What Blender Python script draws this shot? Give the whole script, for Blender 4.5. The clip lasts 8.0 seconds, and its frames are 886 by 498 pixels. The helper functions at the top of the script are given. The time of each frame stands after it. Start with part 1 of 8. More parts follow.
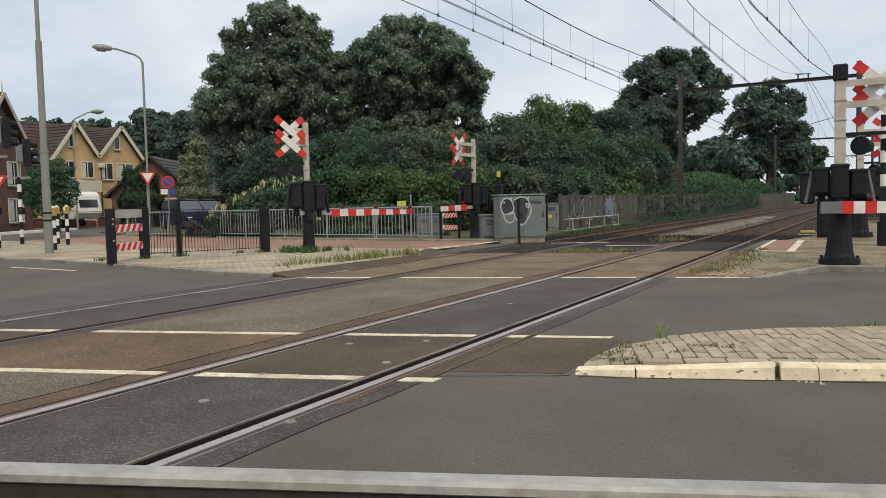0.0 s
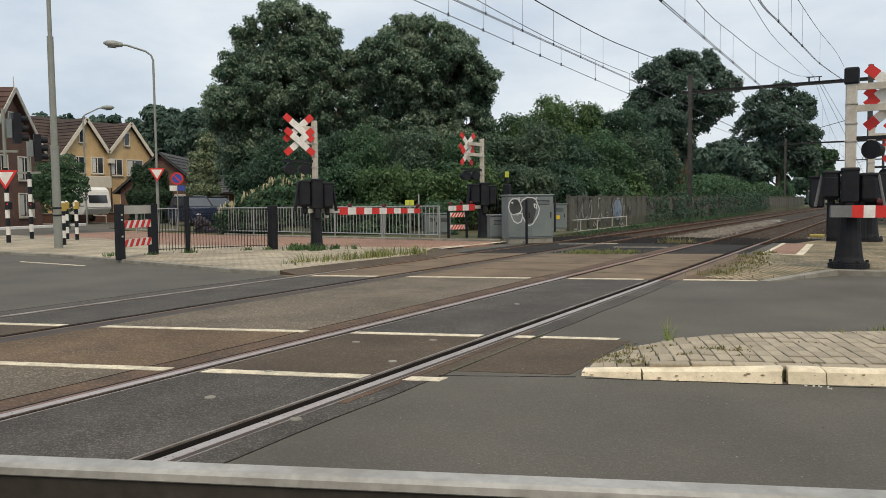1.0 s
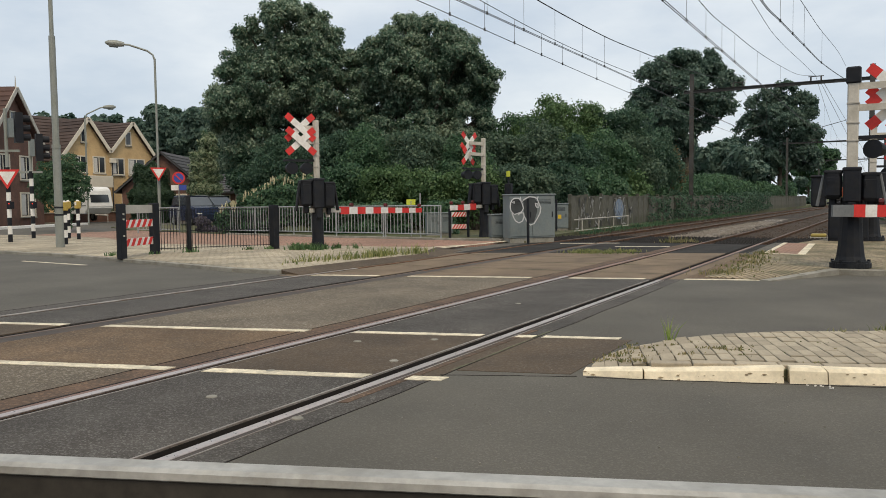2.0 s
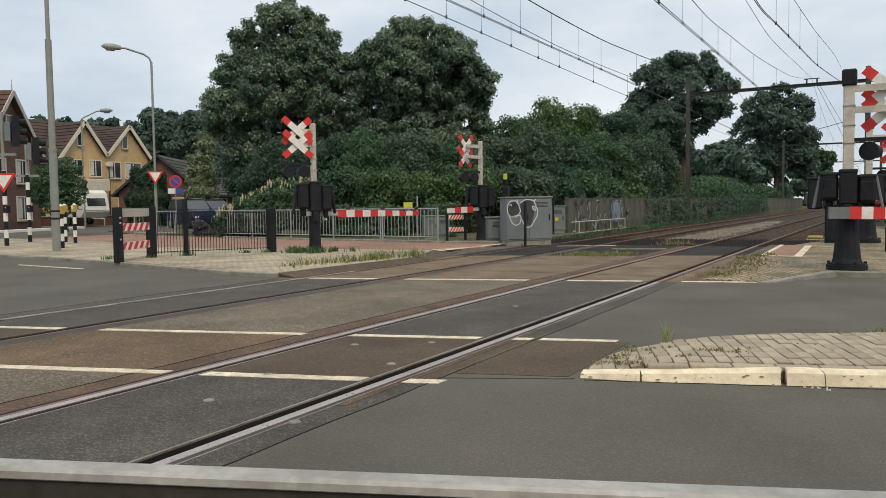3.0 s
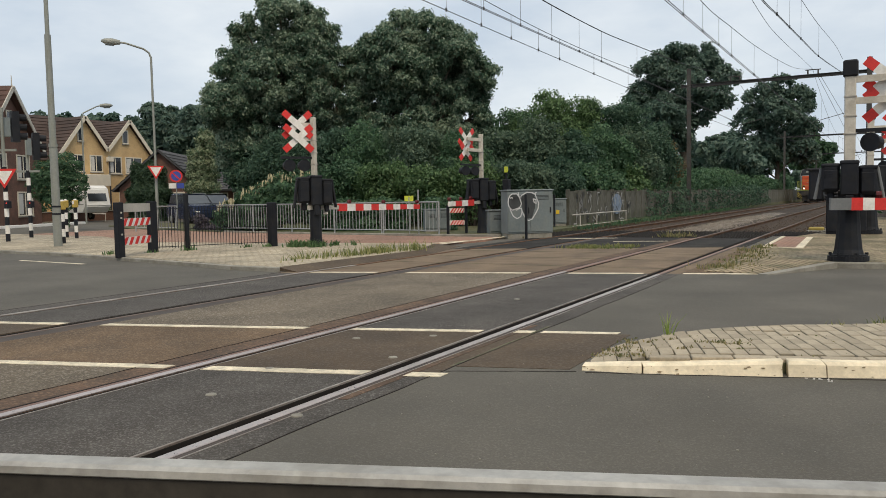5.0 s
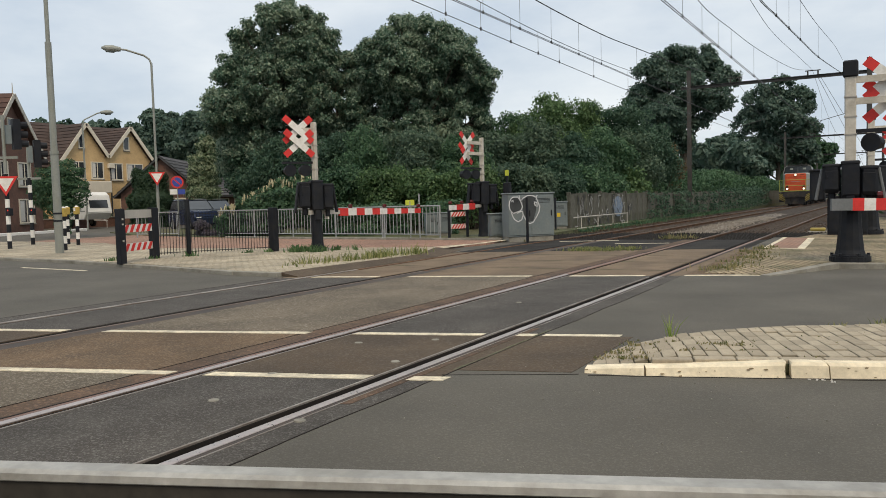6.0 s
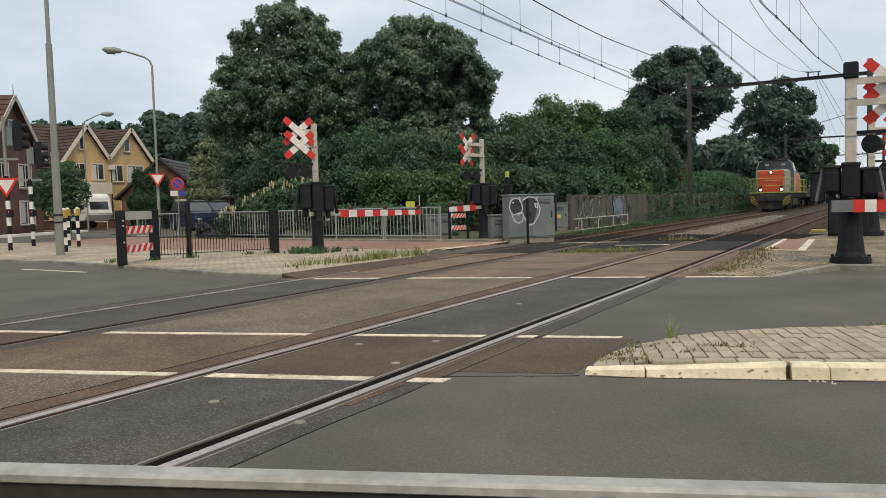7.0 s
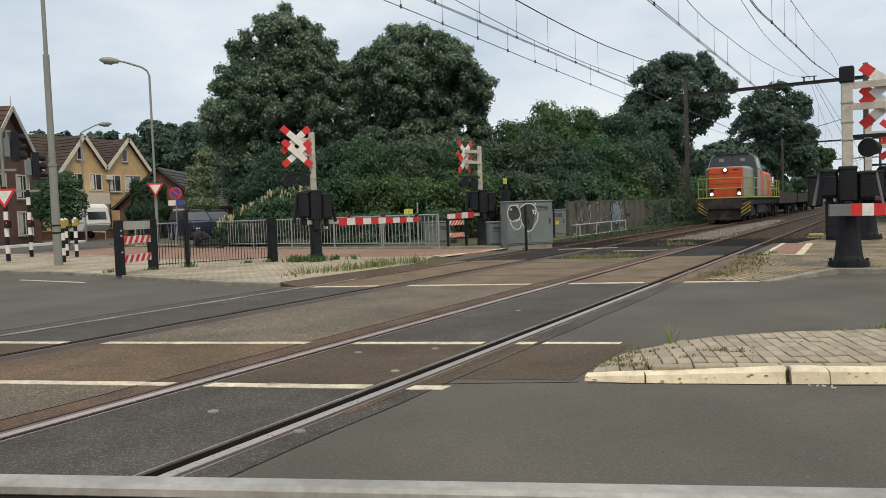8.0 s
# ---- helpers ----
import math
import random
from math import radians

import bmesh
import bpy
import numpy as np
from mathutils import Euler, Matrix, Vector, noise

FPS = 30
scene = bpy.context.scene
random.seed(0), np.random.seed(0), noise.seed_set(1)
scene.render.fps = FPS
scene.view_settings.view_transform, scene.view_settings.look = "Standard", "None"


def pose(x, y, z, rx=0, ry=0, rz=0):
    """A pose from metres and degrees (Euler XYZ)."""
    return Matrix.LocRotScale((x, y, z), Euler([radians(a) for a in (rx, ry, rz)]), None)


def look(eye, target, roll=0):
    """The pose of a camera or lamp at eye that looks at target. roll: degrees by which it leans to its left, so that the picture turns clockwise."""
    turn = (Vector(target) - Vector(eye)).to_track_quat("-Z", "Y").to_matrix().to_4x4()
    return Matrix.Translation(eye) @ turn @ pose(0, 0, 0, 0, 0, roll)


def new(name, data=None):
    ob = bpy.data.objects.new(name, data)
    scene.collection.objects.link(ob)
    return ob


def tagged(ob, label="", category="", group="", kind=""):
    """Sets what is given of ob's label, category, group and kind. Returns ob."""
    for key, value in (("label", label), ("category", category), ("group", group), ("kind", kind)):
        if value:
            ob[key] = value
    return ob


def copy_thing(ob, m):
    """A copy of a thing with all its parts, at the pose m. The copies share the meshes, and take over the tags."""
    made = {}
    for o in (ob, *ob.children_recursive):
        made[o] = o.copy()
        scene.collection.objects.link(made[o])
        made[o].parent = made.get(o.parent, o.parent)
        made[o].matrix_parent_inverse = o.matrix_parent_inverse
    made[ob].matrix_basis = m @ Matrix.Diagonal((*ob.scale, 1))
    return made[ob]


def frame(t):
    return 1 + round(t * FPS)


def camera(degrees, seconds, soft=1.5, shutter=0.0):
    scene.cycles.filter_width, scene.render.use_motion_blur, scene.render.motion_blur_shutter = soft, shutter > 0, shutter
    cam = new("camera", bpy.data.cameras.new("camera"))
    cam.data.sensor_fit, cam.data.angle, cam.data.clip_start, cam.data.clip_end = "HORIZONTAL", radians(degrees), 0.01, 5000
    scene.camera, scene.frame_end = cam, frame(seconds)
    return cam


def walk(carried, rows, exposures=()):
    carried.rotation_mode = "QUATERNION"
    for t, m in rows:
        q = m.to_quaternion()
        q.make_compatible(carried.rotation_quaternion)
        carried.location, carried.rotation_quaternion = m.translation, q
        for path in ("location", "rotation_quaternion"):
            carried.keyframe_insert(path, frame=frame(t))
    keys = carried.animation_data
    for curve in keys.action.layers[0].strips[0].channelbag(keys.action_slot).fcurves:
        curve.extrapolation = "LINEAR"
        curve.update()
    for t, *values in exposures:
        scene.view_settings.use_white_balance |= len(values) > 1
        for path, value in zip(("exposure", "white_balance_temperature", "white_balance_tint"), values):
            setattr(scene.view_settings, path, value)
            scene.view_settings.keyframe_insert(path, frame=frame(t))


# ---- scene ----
cam = camera(59.0, 8.0, soft=0.9)

# ---- camera: held in the hand at one spot beside the level crossing ----
EYE_H = 1.2935
walk(cam, [
    (0, pose(0, 0, EYE_H, 86.626, 1.321, 28.981)),
    (0.5, pose(0, 0, EYE_H, 86.407, 0.962, 29.226)),
    (1, pose(0, 0, EYE_H, 86.598, 0.684, 29.561)),
    (1.5, pose(0, 0, EYE_H, 86.541, 0.661, 29.703)),
    (3, pose(0, 0, EYE_H, 86.764, 0.800, 29.451)),
    (3.5, pose(0, 0, EYE_H, 86.920, 0.885, 29.322)),
    (4, pose(0, 0, EYE_H, 86.720, 1.098, 29.204)),
    (4.5, pose(0, 0, EYE_H, 86.228, 0.940, 29.499)),
    (6, pose(0, 0, EYE_H, 86.556, 1.579, 29.584)),
    (6.5, pose(0, 0, EYE_H, 86.760, 1.505, 29.629)),
    (7, pose(0, 0, EYE_H, 86.668, 1.582, 29.615)),
    (7.5, pose(0, 0, EYE_H, 87.038, 1.841, 29.563)),
    (8, pose(0, 0, EYE_H, 87.193, 2.060, 29.475)),
])

# ---- world: a bright, thinly overcast sky, and a wide soft sun ----
SUN_EL, SUN_ROT = radians(55), radians(137)


def make_world():
    w = bpy.data.worlds.new("overcast_sky")
    scene.world = w
    w.use_nodes = True
    nt = w.node_tree
    nt.nodes.clear()
    out = nt.nodes.new("ShaderNodeOutputWorld")
    bg = nt.nodes.new("ShaderNodeBackground")
    sky = nt.nodes.new("ShaderNodeTexSky")
    sky.sky_type, sky.sun_disc = "NISHITA", False
    sky.sun_elevation, sky.sun_rotation = SUN_EL, SUN_ROT
    sky.air_density, sky.dust_density = 1.0, 2.5
    dim = nt.nodes.new("ShaderNodeMixRGB")
    dim.blend_type, dim.inputs[0].default_value = "MULTIPLY", 1.0
    dim.inputs[2].default_value = (0.11, 0.11, 0.11, 1)
    tc = nt.nodes.new("ShaderNodeTexCoord")
    mp = nt.nodes.new("ShaderNodeMapping")
    mp.inputs["Scale"].default_value = (1.0, 1.0, 2.6)
    n1 = nt.nodes.new("ShaderNodeTexNoise")
    n1.inputs["Scale"].default_value, n1.inputs["Detail"].default_value = 2.6, 6
    n1.inputs["Roughness"].default_value = 0.55
    cloud = nt.nodes.new("ShaderNodeValToRGB")
    cloud.color_ramp.elements[0].position, cloud.color_ramp.elements[0].color = 0.34, (0.49, 0.58, 0.69, 1)
    cloud.color_ramp.elements[1].position, cloud.color_ramp.elements[1].color = 0.66, (0.785, 0.84, 0.885, 1)
    mix = nt.nodes.new("ShaderNodeMixRGB")
    mix.inputs[0].default_value = 0.86
    nt.links.new(tc.outputs["Generated"], mp.inputs["Vector"])
    nt.links.new(mp.outputs[0], n1.inputs["Vector"])
    nt.links.new(n1.outputs["Fac"], cloud.inputs[0])
    nt.links.new(sky.outputs[0], dim.inputs[1])
    nt.links.new(dim.outputs[0], mix.inputs[1])
    nt.links.new(cloud.outputs[0], mix.inputs[2])
    nt.links.new(mix.outputs[0], bg.inputs[0])
    bg.inputs[1].default_value = 1.17
    nt.links.new(bg.outputs[0], out.inputs[0])


make_world()
sun_data = bpy.data.lights.new("sun", "SUN")
sun_data.energy, sun_data.angle, sun_data.color = 2.0, radians(26), (1.0, 0.845, 0.635)
sun = new("sun", sun_data)
sun.matrix_basis = look((0, 0, 60), (-28, 30, 0))
scene.view_settings.exposure = 0.0
scene.view_settings.use_white_balance = True
scene.view_settings.white_balance_temperature, scene.view_settings.white_balance_tint = 6750, 10


# ---- materials ----
def material(name, color, rough=0.8, metal=0.0, vary=0.25, fine=40.0, coarse=1.5, bump=0.3, depth=0.01,
             stain=None, stain_amount=0.35, island=0.0, spec=0.4, each=0.0, speckle=None, grit=55.0, amount=0.6):
    """A surface with fine grain, broad blotches, an optional stain colour, and relief."""
    m = bpy.data.materials.new(name)
    m.use_nodes = True
    nt = m.node_tree
    L = nt.links.new
    b = nt.nodes["Principled BSDF"]
    b.inputs["Metallic"].default_value = metal
    b.inputs["Specular IOR Level"].default_value = spec
    tc = nt.nodes.new("ShaderNodeTexCoord")
    nf = nt.nodes.new("ShaderNodeTexNoise")
    nf.inputs["Scale"].default_value, nf.inputs["Detail"].default_value = fine, 5
    nf.inputs["Roughness"].default_value = 0.7
    nc = nt.nodes.new("ShaderNodeTexNoise")
    nc.inputs["Scale"].default_value, nc.inputs["Detail"].default_value = coarse, 6
    L(tc.outputs["Object"], nf.inputs["Vector"])
    L(tc.outputs["Object"], nc.inputs["Vector"])
    def ramp(src, lo, hi, p0=0.3, p1=0.7):
        r = nt.nodes.new("ShaderNodeMapRange")
        r.inputs["From Min"].default_value, r.inputs["From Max"].default_value = p0, p1
        r.inputs["To Min"].default_value, r.inputs["To Max"].default_value = lo, hi
        L(src, r.inputs["Value"])
        return r.outputs[0]
    def mult(a, c):
        k = nt.nodes.new("ShaderNodeMath")
        k.operation = "MULTIPLY"
        L(a, k.inputs[0])
        L(c, k.inputs[1])
        return k.outputs[0]
    tone = mult(ramp(nf.outputs["Fac"], 1 - vary, 1 + vary), ramp(nc.outputs["Fac"], 1 - vary * 0.8, 1 + vary * 0.8))
    if island:
        geo = nt.nodes.new("ShaderNodeNewGeometry")
        tone = mult(tone, ramp(geo.outputs["Random Per Island"], 1 - island, 1 + island, 0, 1))
    if each:
        oi = nt.nodes.new("ShaderNodeObjectInfo")
        tone = mult(tone, ramp(oi.outputs["Random"], 1 - each, 1 + each, 0, 1))
    base = nt.nodes.new("ShaderNodeRGB")
    base.outputs[0].default_value = (*color, 1)
    col = base.outputs[0]
    if stain:
        ns = nt.nodes.new("ShaderNodeTexNoise")
        ns.inputs["Scale"].default_value, ns.inputs["Detail"].default_value = coarse * 2.3, 8
        L(tc.outputs["Object"], ns.inputs["Vector"])
        mx = nt.nodes.new("ShaderNodeMixRGB")
        L(ramp(ns.outputs["Fac"], 0, stain_amount * 2, 0.42, 0.68), mx.inputs[0])
        L(col, mx.inputs[1])
        mx.inputs[2].default_value = (*stain, 1)
        col = mx.outputs[0]
    if speckle:
        vo = nt.nodes.new("ShaderNodeTexVoronoi")
        vo.inputs["Scale"].default_value = grit
        L(tc.outputs["Object"], vo.inputs["Vector"])
        sx = nt.nodes.new("ShaderNodeSeparateColor")
        L(vo.outputs["Color"], sx.inputs[0])
        mx = nt.nodes.new("ShaderNodeMixRGB")
        L(ramp(sx.outputs[0], 0, amount, 0.62, 0.95), mx.inputs[0])
        L(col, mx.inputs[1])
        mx.inputs[2].default_value = (*speckle, 1)
        col = mx.outputs[0]
    sc = nt.nodes.new("ShaderNodeVectorMath")
    sc.operation = "SCALE"
    L(col, sc.inputs[0])
    L(tone, sc.inputs["Scale"])
    L(sc.outputs[0], b.inputs["Base Color"])
    L(ramp(nf.outputs["Fac"], max(rough - 0.12, 0.02), min(rough + 0.12, 1)), b.inputs["Roughness"])
    if bump:
        bp = nt.nodes.new("ShaderNodeBump")
        bp.inputs["Strength"].default_value, bp.inputs["Distance"].default_value = bump, depth
        L(nf.outputs["Fac"], bp.inputs["Height"])
        L(bp.outputs[0], b.inputs["Normal"])
    return m


def glow(name, color, strength):
    m = bpy.data.materials.new(name)
    m.use_nodes = True
    b = m.node_tree.nodes["Principled BSDF"]
    b.inputs["Base Color"].default_value = (*color, 1)
    b.inputs["Emission Color"].default_value = (*color, 1)
    b.inputs["Emission Strength"].default_value = strength
    return m


def leaf_material(name, color, warm):
    """Leaves: each with its own shade, a little light passing through."""
    m = bpy.data.materials.new(name)
    m.use_nodes = True
    nt = m.node_tree
    L = nt.links.new
    b = nt.nodes["Principled BSDF"]
    geo = nt.nodes.new("ShaderNodeNewGeometry")
    tc = nt.nodes.new("ShaderNodeTexCoord")
    nz = nt.nodes.new("ShaderNodeTexNoise")
    nz.inputs["Scale"].default_value, nz.inputs["Detail"].default_value = 0.45, 3
    L(tc.outputs["Object"], nz.inputs["Vector"])
    add = nt.nodes.new("ShaderNodeMath")
    add.operation = "MULTIPLY_ADD"
    L(geo.outputs["Random Per Island"], add.inputs[0])
    add.inputs[1].default_value = 0.6
    L(nz.outputs["Fac"], add.inputs[2])
    r = nt.nodes.new("ShaderNodeValToRGB")
    r.color_ramp.elements[0].position, r.color_ramp.elements[0].color = 0.35, (*[c * 0.74 for c in color], 1)
    r.color_ramp.elements[1].position, r.color_ramp.elements[1].color = 1.15 - 0.2, (*warm, 1)
    e = r.color_ramp.elements.new(0.7)
    e.color = (*color, 1)
    L(add.outputs[0], r.inputs[0])
    L(r.outputs[0], b.inputs["Base Color"])
    b.inputs["Roughness"].default_value = 0.55
    b.inputs["Specular IOR Level"].default_value = 0.35
    tr = nt.nodes.new("ShaderNodeBsdfTranslucent")
    L(r.outputs[0], tr.inputs["Color"])
    mix = nt.nodes.new("ShaderNodeMixShader")
    mix.inputs[0].default_value = 0.42
    L(b.outputs[0], mix.inputs[1])
    L(tr.outputs[0], mix.inputs[2])
    L(mix.outputs[0], nt.nodes["Material Output"].inputs["Surface"])
    return m


def paving(name, color, *args, turn=0.0, joint=0.55, **kw):
    """Small concrete blocks laid in courses: a tint for each block and darker sand joints, in relief."""
    m = material(name, color, *args, **kw)
    nt = m.node_tree
    L = nt.links.new
    b = nt.nodes["Principled BSDF"]
    tc = nt.nodes.new("ShaderNodeTexCoord")
    br = nt.nodes.new("ShaderNodeTexBrick")
    br.inputs["Color1"].default_value, br.inputs["Color2"].default_value = (0.88, 0.87, 0.85, 1), (1.1, 1.09, 1.06, 1)
    br.inputs["Mortar"].default_value = (joint, joint * 0.94, joint * 0.78, 1)
    br.inputs["Scale"].default_value, br.inputs["Mortar Size"].default_value = 1.0, 0.012
    br.inputs["Brick Width"].default_value, br.inputs["Row Height"].default_value = 0.21, 0.105
    lay = nt.nodes.new("ShaderNodeMapping")
    lay.inputs["Rotation"].default_value = (0, 0, turn)
    L(tc.outputs["Object"], lay.inputs["Vector"])
    L(lay.outputs[0], br.inputs["Vector"])
    mx = nt.nodes.new("ShaderNodeMixRGB")
    mx.blend_type, mx.inputs[0].default_value = "MULTIPLY", 1.0
    L(b.inputs["Base Color"].links[0].from_socket, mx.inputs[1])
    L(br.outputs["Color"], mx.inputs[2])
    L(mx.outputs[0], b.inputs["Base Color"])
    return m


M_ASPHALT = material("road_asphalt", (0.089, 0.083, 0.069), 0.88, vary=0.24, fine=60, coarse=0.7, bump=0.5, depth=0.005, stain=(0.075, 0.072, 0.062), stain_amount=0.2, speckle=(0.15, 0.14, 0.125), grit=110, amount=0.42)
M_ASPHALT_DARK = material("dark_crossing_asphalt", (0.050, 0.044, 0.038), 0.88, vary=0.3, fine=40, coarse=1.2, bump=0.8, depth=0.008, stain=(0.085, 0.08, 0.07), stain_amount=0.25, speckle=(0.17, 0.16, 0.148), grit=95, amount=0.6)
M_ASPHALT_GRIT = material("gritty_pale_asphalt", (0.126, 0.103, 0.074), 0.9, vary=0.3, fine=40, coarse=1.0, bump=0.9, depth=0.01, stain=(0.085, 0.07, 0.05), stain_amount=0.3, speckle=(0.28, 0.25, 0.20), grit=70, amount=0.75)
M_BROWN = material("worn_brown_cycle_asphalt", (0.122, 0.080, 0.046), 0.9, vary=0.3, fine=40, coarse=1.0, bump=0.8, depth=0.008, stain=(0.075, 0.054, 0.035), stain_amount=0.35, speckle=(0.24, 0.18, 0.12), grit=70, amount=0.6)
M_PANEL = material("brown_stained_concrete_panel", (0.170, 0.124, 0.080), 0.9, vary=0.25, fine=30, coarse=0.8, bump=0.5, depth=0.006, stain=(0.09, 0.066, 0.045), stain_amount=0.35, speckle=(0.22, 0.17, 0.12), grit=60, amount=0.4)
M_BROWN_DARK = material("dark_brown_asphalt", (0.072, 0.053, 0.036), 0.9, vary=0.3, fine=40, coarse=0.9, bump=0.6, depth=0.008, stain=(0.095, 0.066, 0.04), stain_amount=0.35, speckle=(0.14, 0.115, 0.085), grit=55, amount=0.5)
M_ASPHALT_NEW = material("smooth_dark_asphalt", (0.028, 0.027, 0.026), 0.9, vary=0.3, fine=30, coarse=0.9, bump=0.6, depth=0.008, stain=(0.05, 0.045, 0.04), stain_amount=0.25, spec=0.15)
M_PAINT = material("worn_white_road_paint", (0.68, 0.61, 0.46), 0.75, vary=0.26, fine=35, coarse=3, bump=0.4, depth=0.003, stain=(0.25, 0.23, 0.19), stain_amount=0.3)
M_GROUND = material("rough_grass_earth", (0.07, 0.085, 0.035), 0.95, vary=0.5, fine=3, coarse=0.05, bump=0.8, depth=0.1, stain=(0.12, 0.1, 0.06))
M_PAVER = material("concrete_paver", (0.37, 0.32, 0.24), 0.9, vary=0.18, fine=30, coarse=1.2, bump=0.5, depth=0.004, stain=(0.16, 0.15, 0.115), stain_amount=0.3, each=0.16)
M_PAVE_BED = material("mossy_joint_sand", (0.12, 0.11, 0.075), 0.95, vary=0.4, fine=20, coarse=2, bump=0.6, depth=0.01, stain=(0.06, 0.08, 0.03))
M_PAVE = paving("pale_concrete_paving", (0.43, 0.38, 0.295), 0.9, vary=0.22, fine=12, coarse=0.5, bump=0.4, depth=0.01, stain=(0.19, 0.175, 0.14), stain_amount=0.35)
M_PAVE_TAN = paving("weathered_tan_paving", (0.30, 0.245, 0.165), 0.92, turn=radians(62), joint=0.3, vary=0.3, fine=10, coarse=0.6, bump=0.5, depth=0.012, stain=(0.13, 0.125, 0.07), stain_amount=0.45)
M_REDPATH = paving("red_cycle_paving", (0.31, 0.185, 0.14), 0.9, vary=0.2, fine=14, coarse=0.4, bump=0.3, depth=0.006, stain=(0.28, 0.2, 0.16), stain_amount=0.3)
M_KERB = material("grey_concrete_kerb", (0.27, 0.26, 0.225), 0.9, vary=0.2, fine=25, coarse=1.2, bump=0.4, depth=0.005, stain=(0.15, 0.14, 0.11))
M_MEDIAN = material("white_painted_kerb", (0.80, 0.79, 0.76), 0.7, vary=0.1, fine=20, coarse=1, bump=0.2)
M_KERB_WHITE = material("cream_painted_kerb", (0.80, 0.71, 0.53), 0.8, vary=0.12, fine=30, coarse=2, bump=0.4, depth=0.004, stain=(0.38, 0.33, 0.24), stain_amount=0.28)
M_CHIP = material("bare_chipped_concrete", (0.24, 0.185, 0.11), 0.9, vary=0.3, fine=30, coarse=6, bump=0.2)
M_BALLAST = material("brown_track_ballast", (0.034, 0.026, 0.020), 0.95, vary=0.5, fine=14, coarse=0.6, bump=1.0, depth=0.06, stain=(0.05, 0.033, 0.022), stain_amount=0.5, speckle=(0.085, 0.07, 0.056), grit=16, amount=0.5)
M_STONE_PALE = material("pale_ballast_stone", (0.20, 0.178, 0.152), 0.9, vary=0.2, fine=20, coarse=3, bump=0.3, island=0.4)
M_STONE_BROWN = material("rusty_ballast_stone", (0.060, 0.043, 0.032), 0.9, vary=0.2, fine=20, coarse=3, bump=0.3, island=0.45)
M_BALLAST_PALE = material("pale_track_ballast", (0.11, 0.096, 0.081), 0.95, vary=0.5, fine=14, coarse=0.9, bump=1.0, depth=0.06, stain=(0.14, 0.115, 0.09), stain_amount=0.3, speckle=(0.40, 0.37, 0.33), grit=15, amount=0.9)
M_SLEEPER = material("weathered_sleeper", (0.05, 0.038, 0.03), 0.95, vary=0.3, fine=20, coarse=2)
M_STEEL_EDGE = material("worn_steel_edge", (0.33, 0.30, 0.27), 0.55, metal=0.4, vary=0.3, fine=30, coarse=1.5, bump=0.1, stain=(0.12, 0.08, 0.055), stain_amount=0.35)
M_FILLER = material("dark_joint_filler", (0.055, 0.047, 0.042), 0.75, vary=0.3, fine=30, coarse=1.4, bump=0.3, depth=0.004, stain=(0.09, 0.06, 0.04), stain_amount=0.3)
M_RAIL_SHOULDER = material("rusty_rail_shoulder", (0.21, 0.125, 0.095), 0.55, metal=0.35, vary=0.3, fine=30, coarse=1.5, bump=0.2, depth=0.004)
# rusty head colour, also darkened where less sky glints off the rail
M_RAIL_BROWN = material("rusty_rail_head_past_glare", (0.27, 0.165, 0.125), 0.5, metal=0.45, vary=0.2, fine=30, coarse=2, bump=0.1)
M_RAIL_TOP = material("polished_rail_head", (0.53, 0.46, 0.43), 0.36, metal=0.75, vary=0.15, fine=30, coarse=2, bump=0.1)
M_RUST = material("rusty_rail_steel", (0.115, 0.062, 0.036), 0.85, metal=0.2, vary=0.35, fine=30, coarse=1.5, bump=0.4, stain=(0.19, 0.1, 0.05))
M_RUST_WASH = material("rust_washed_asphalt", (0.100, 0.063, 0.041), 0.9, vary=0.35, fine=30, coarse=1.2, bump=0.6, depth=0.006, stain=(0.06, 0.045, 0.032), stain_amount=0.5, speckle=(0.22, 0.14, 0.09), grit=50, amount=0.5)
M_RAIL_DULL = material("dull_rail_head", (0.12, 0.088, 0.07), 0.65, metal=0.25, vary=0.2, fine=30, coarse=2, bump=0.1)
M_RUBBER = material("black_rubber_panel", (0.012, 0.0105, 0.0095), 0.9, vary=0.3, fine=25, coarse=2, bump=0.3)
M_GROOVE = material("near_black_groove", (0.014, 0.011, 0.009), 0.95, vary=0.3, fine=20, coarse=2)
M_BARK = material("grey_brown_bark", (0.075, 0.06, 0.045), 0.95, vary=0.35, fine=14, coarse=2, bump=0.9, depth=0.04)
M_LEAF = leaf_material("dark_lime_leaves", (0.072, 0.142, 0.092), (0.27, 0.34, 0.245))
M_LEAF_MID = leaf_material("shrub_leaves", (0.048, 0.108, 0.056), (0.100, 0.185, 0.094))
M_LEAF_SAGE = leaf_material("sage_green_leaves", (0.060, 0.108, 0.070), (0.132, 0.19, 0.122))
M_LEAF_LIGHT = leaf_material("fresh_green_leaves", (0.066, 0.130, 0.050), (0.140, 0.225, 0.095))
M_LEAF_FAR = leaf_material("distant_leaves", (0.060, 0.112, 0.086), (0.135, 0.20, 0.155))
M_LEAF_DARK = leaf_material("deep_green_leaves", (0.040, 0.088, 0.056), (0.088, 0.155, 0.098))
M_LEAF_PALE = leaf_material("pale_flowering_leaves", (0.095, 0.155, 0.082), (0.30, 0.35, 0.22))
M_LEAF_BROWN = leaf_material("browned_leaves", (0.11, 0.085, 0.04), (0.17, 0.13, 0.06))
M_CONIFER = leaf_material("dark_conifer_needles", (0.036, 0.075, 0.042), (0.066, 0.115, 0.062))
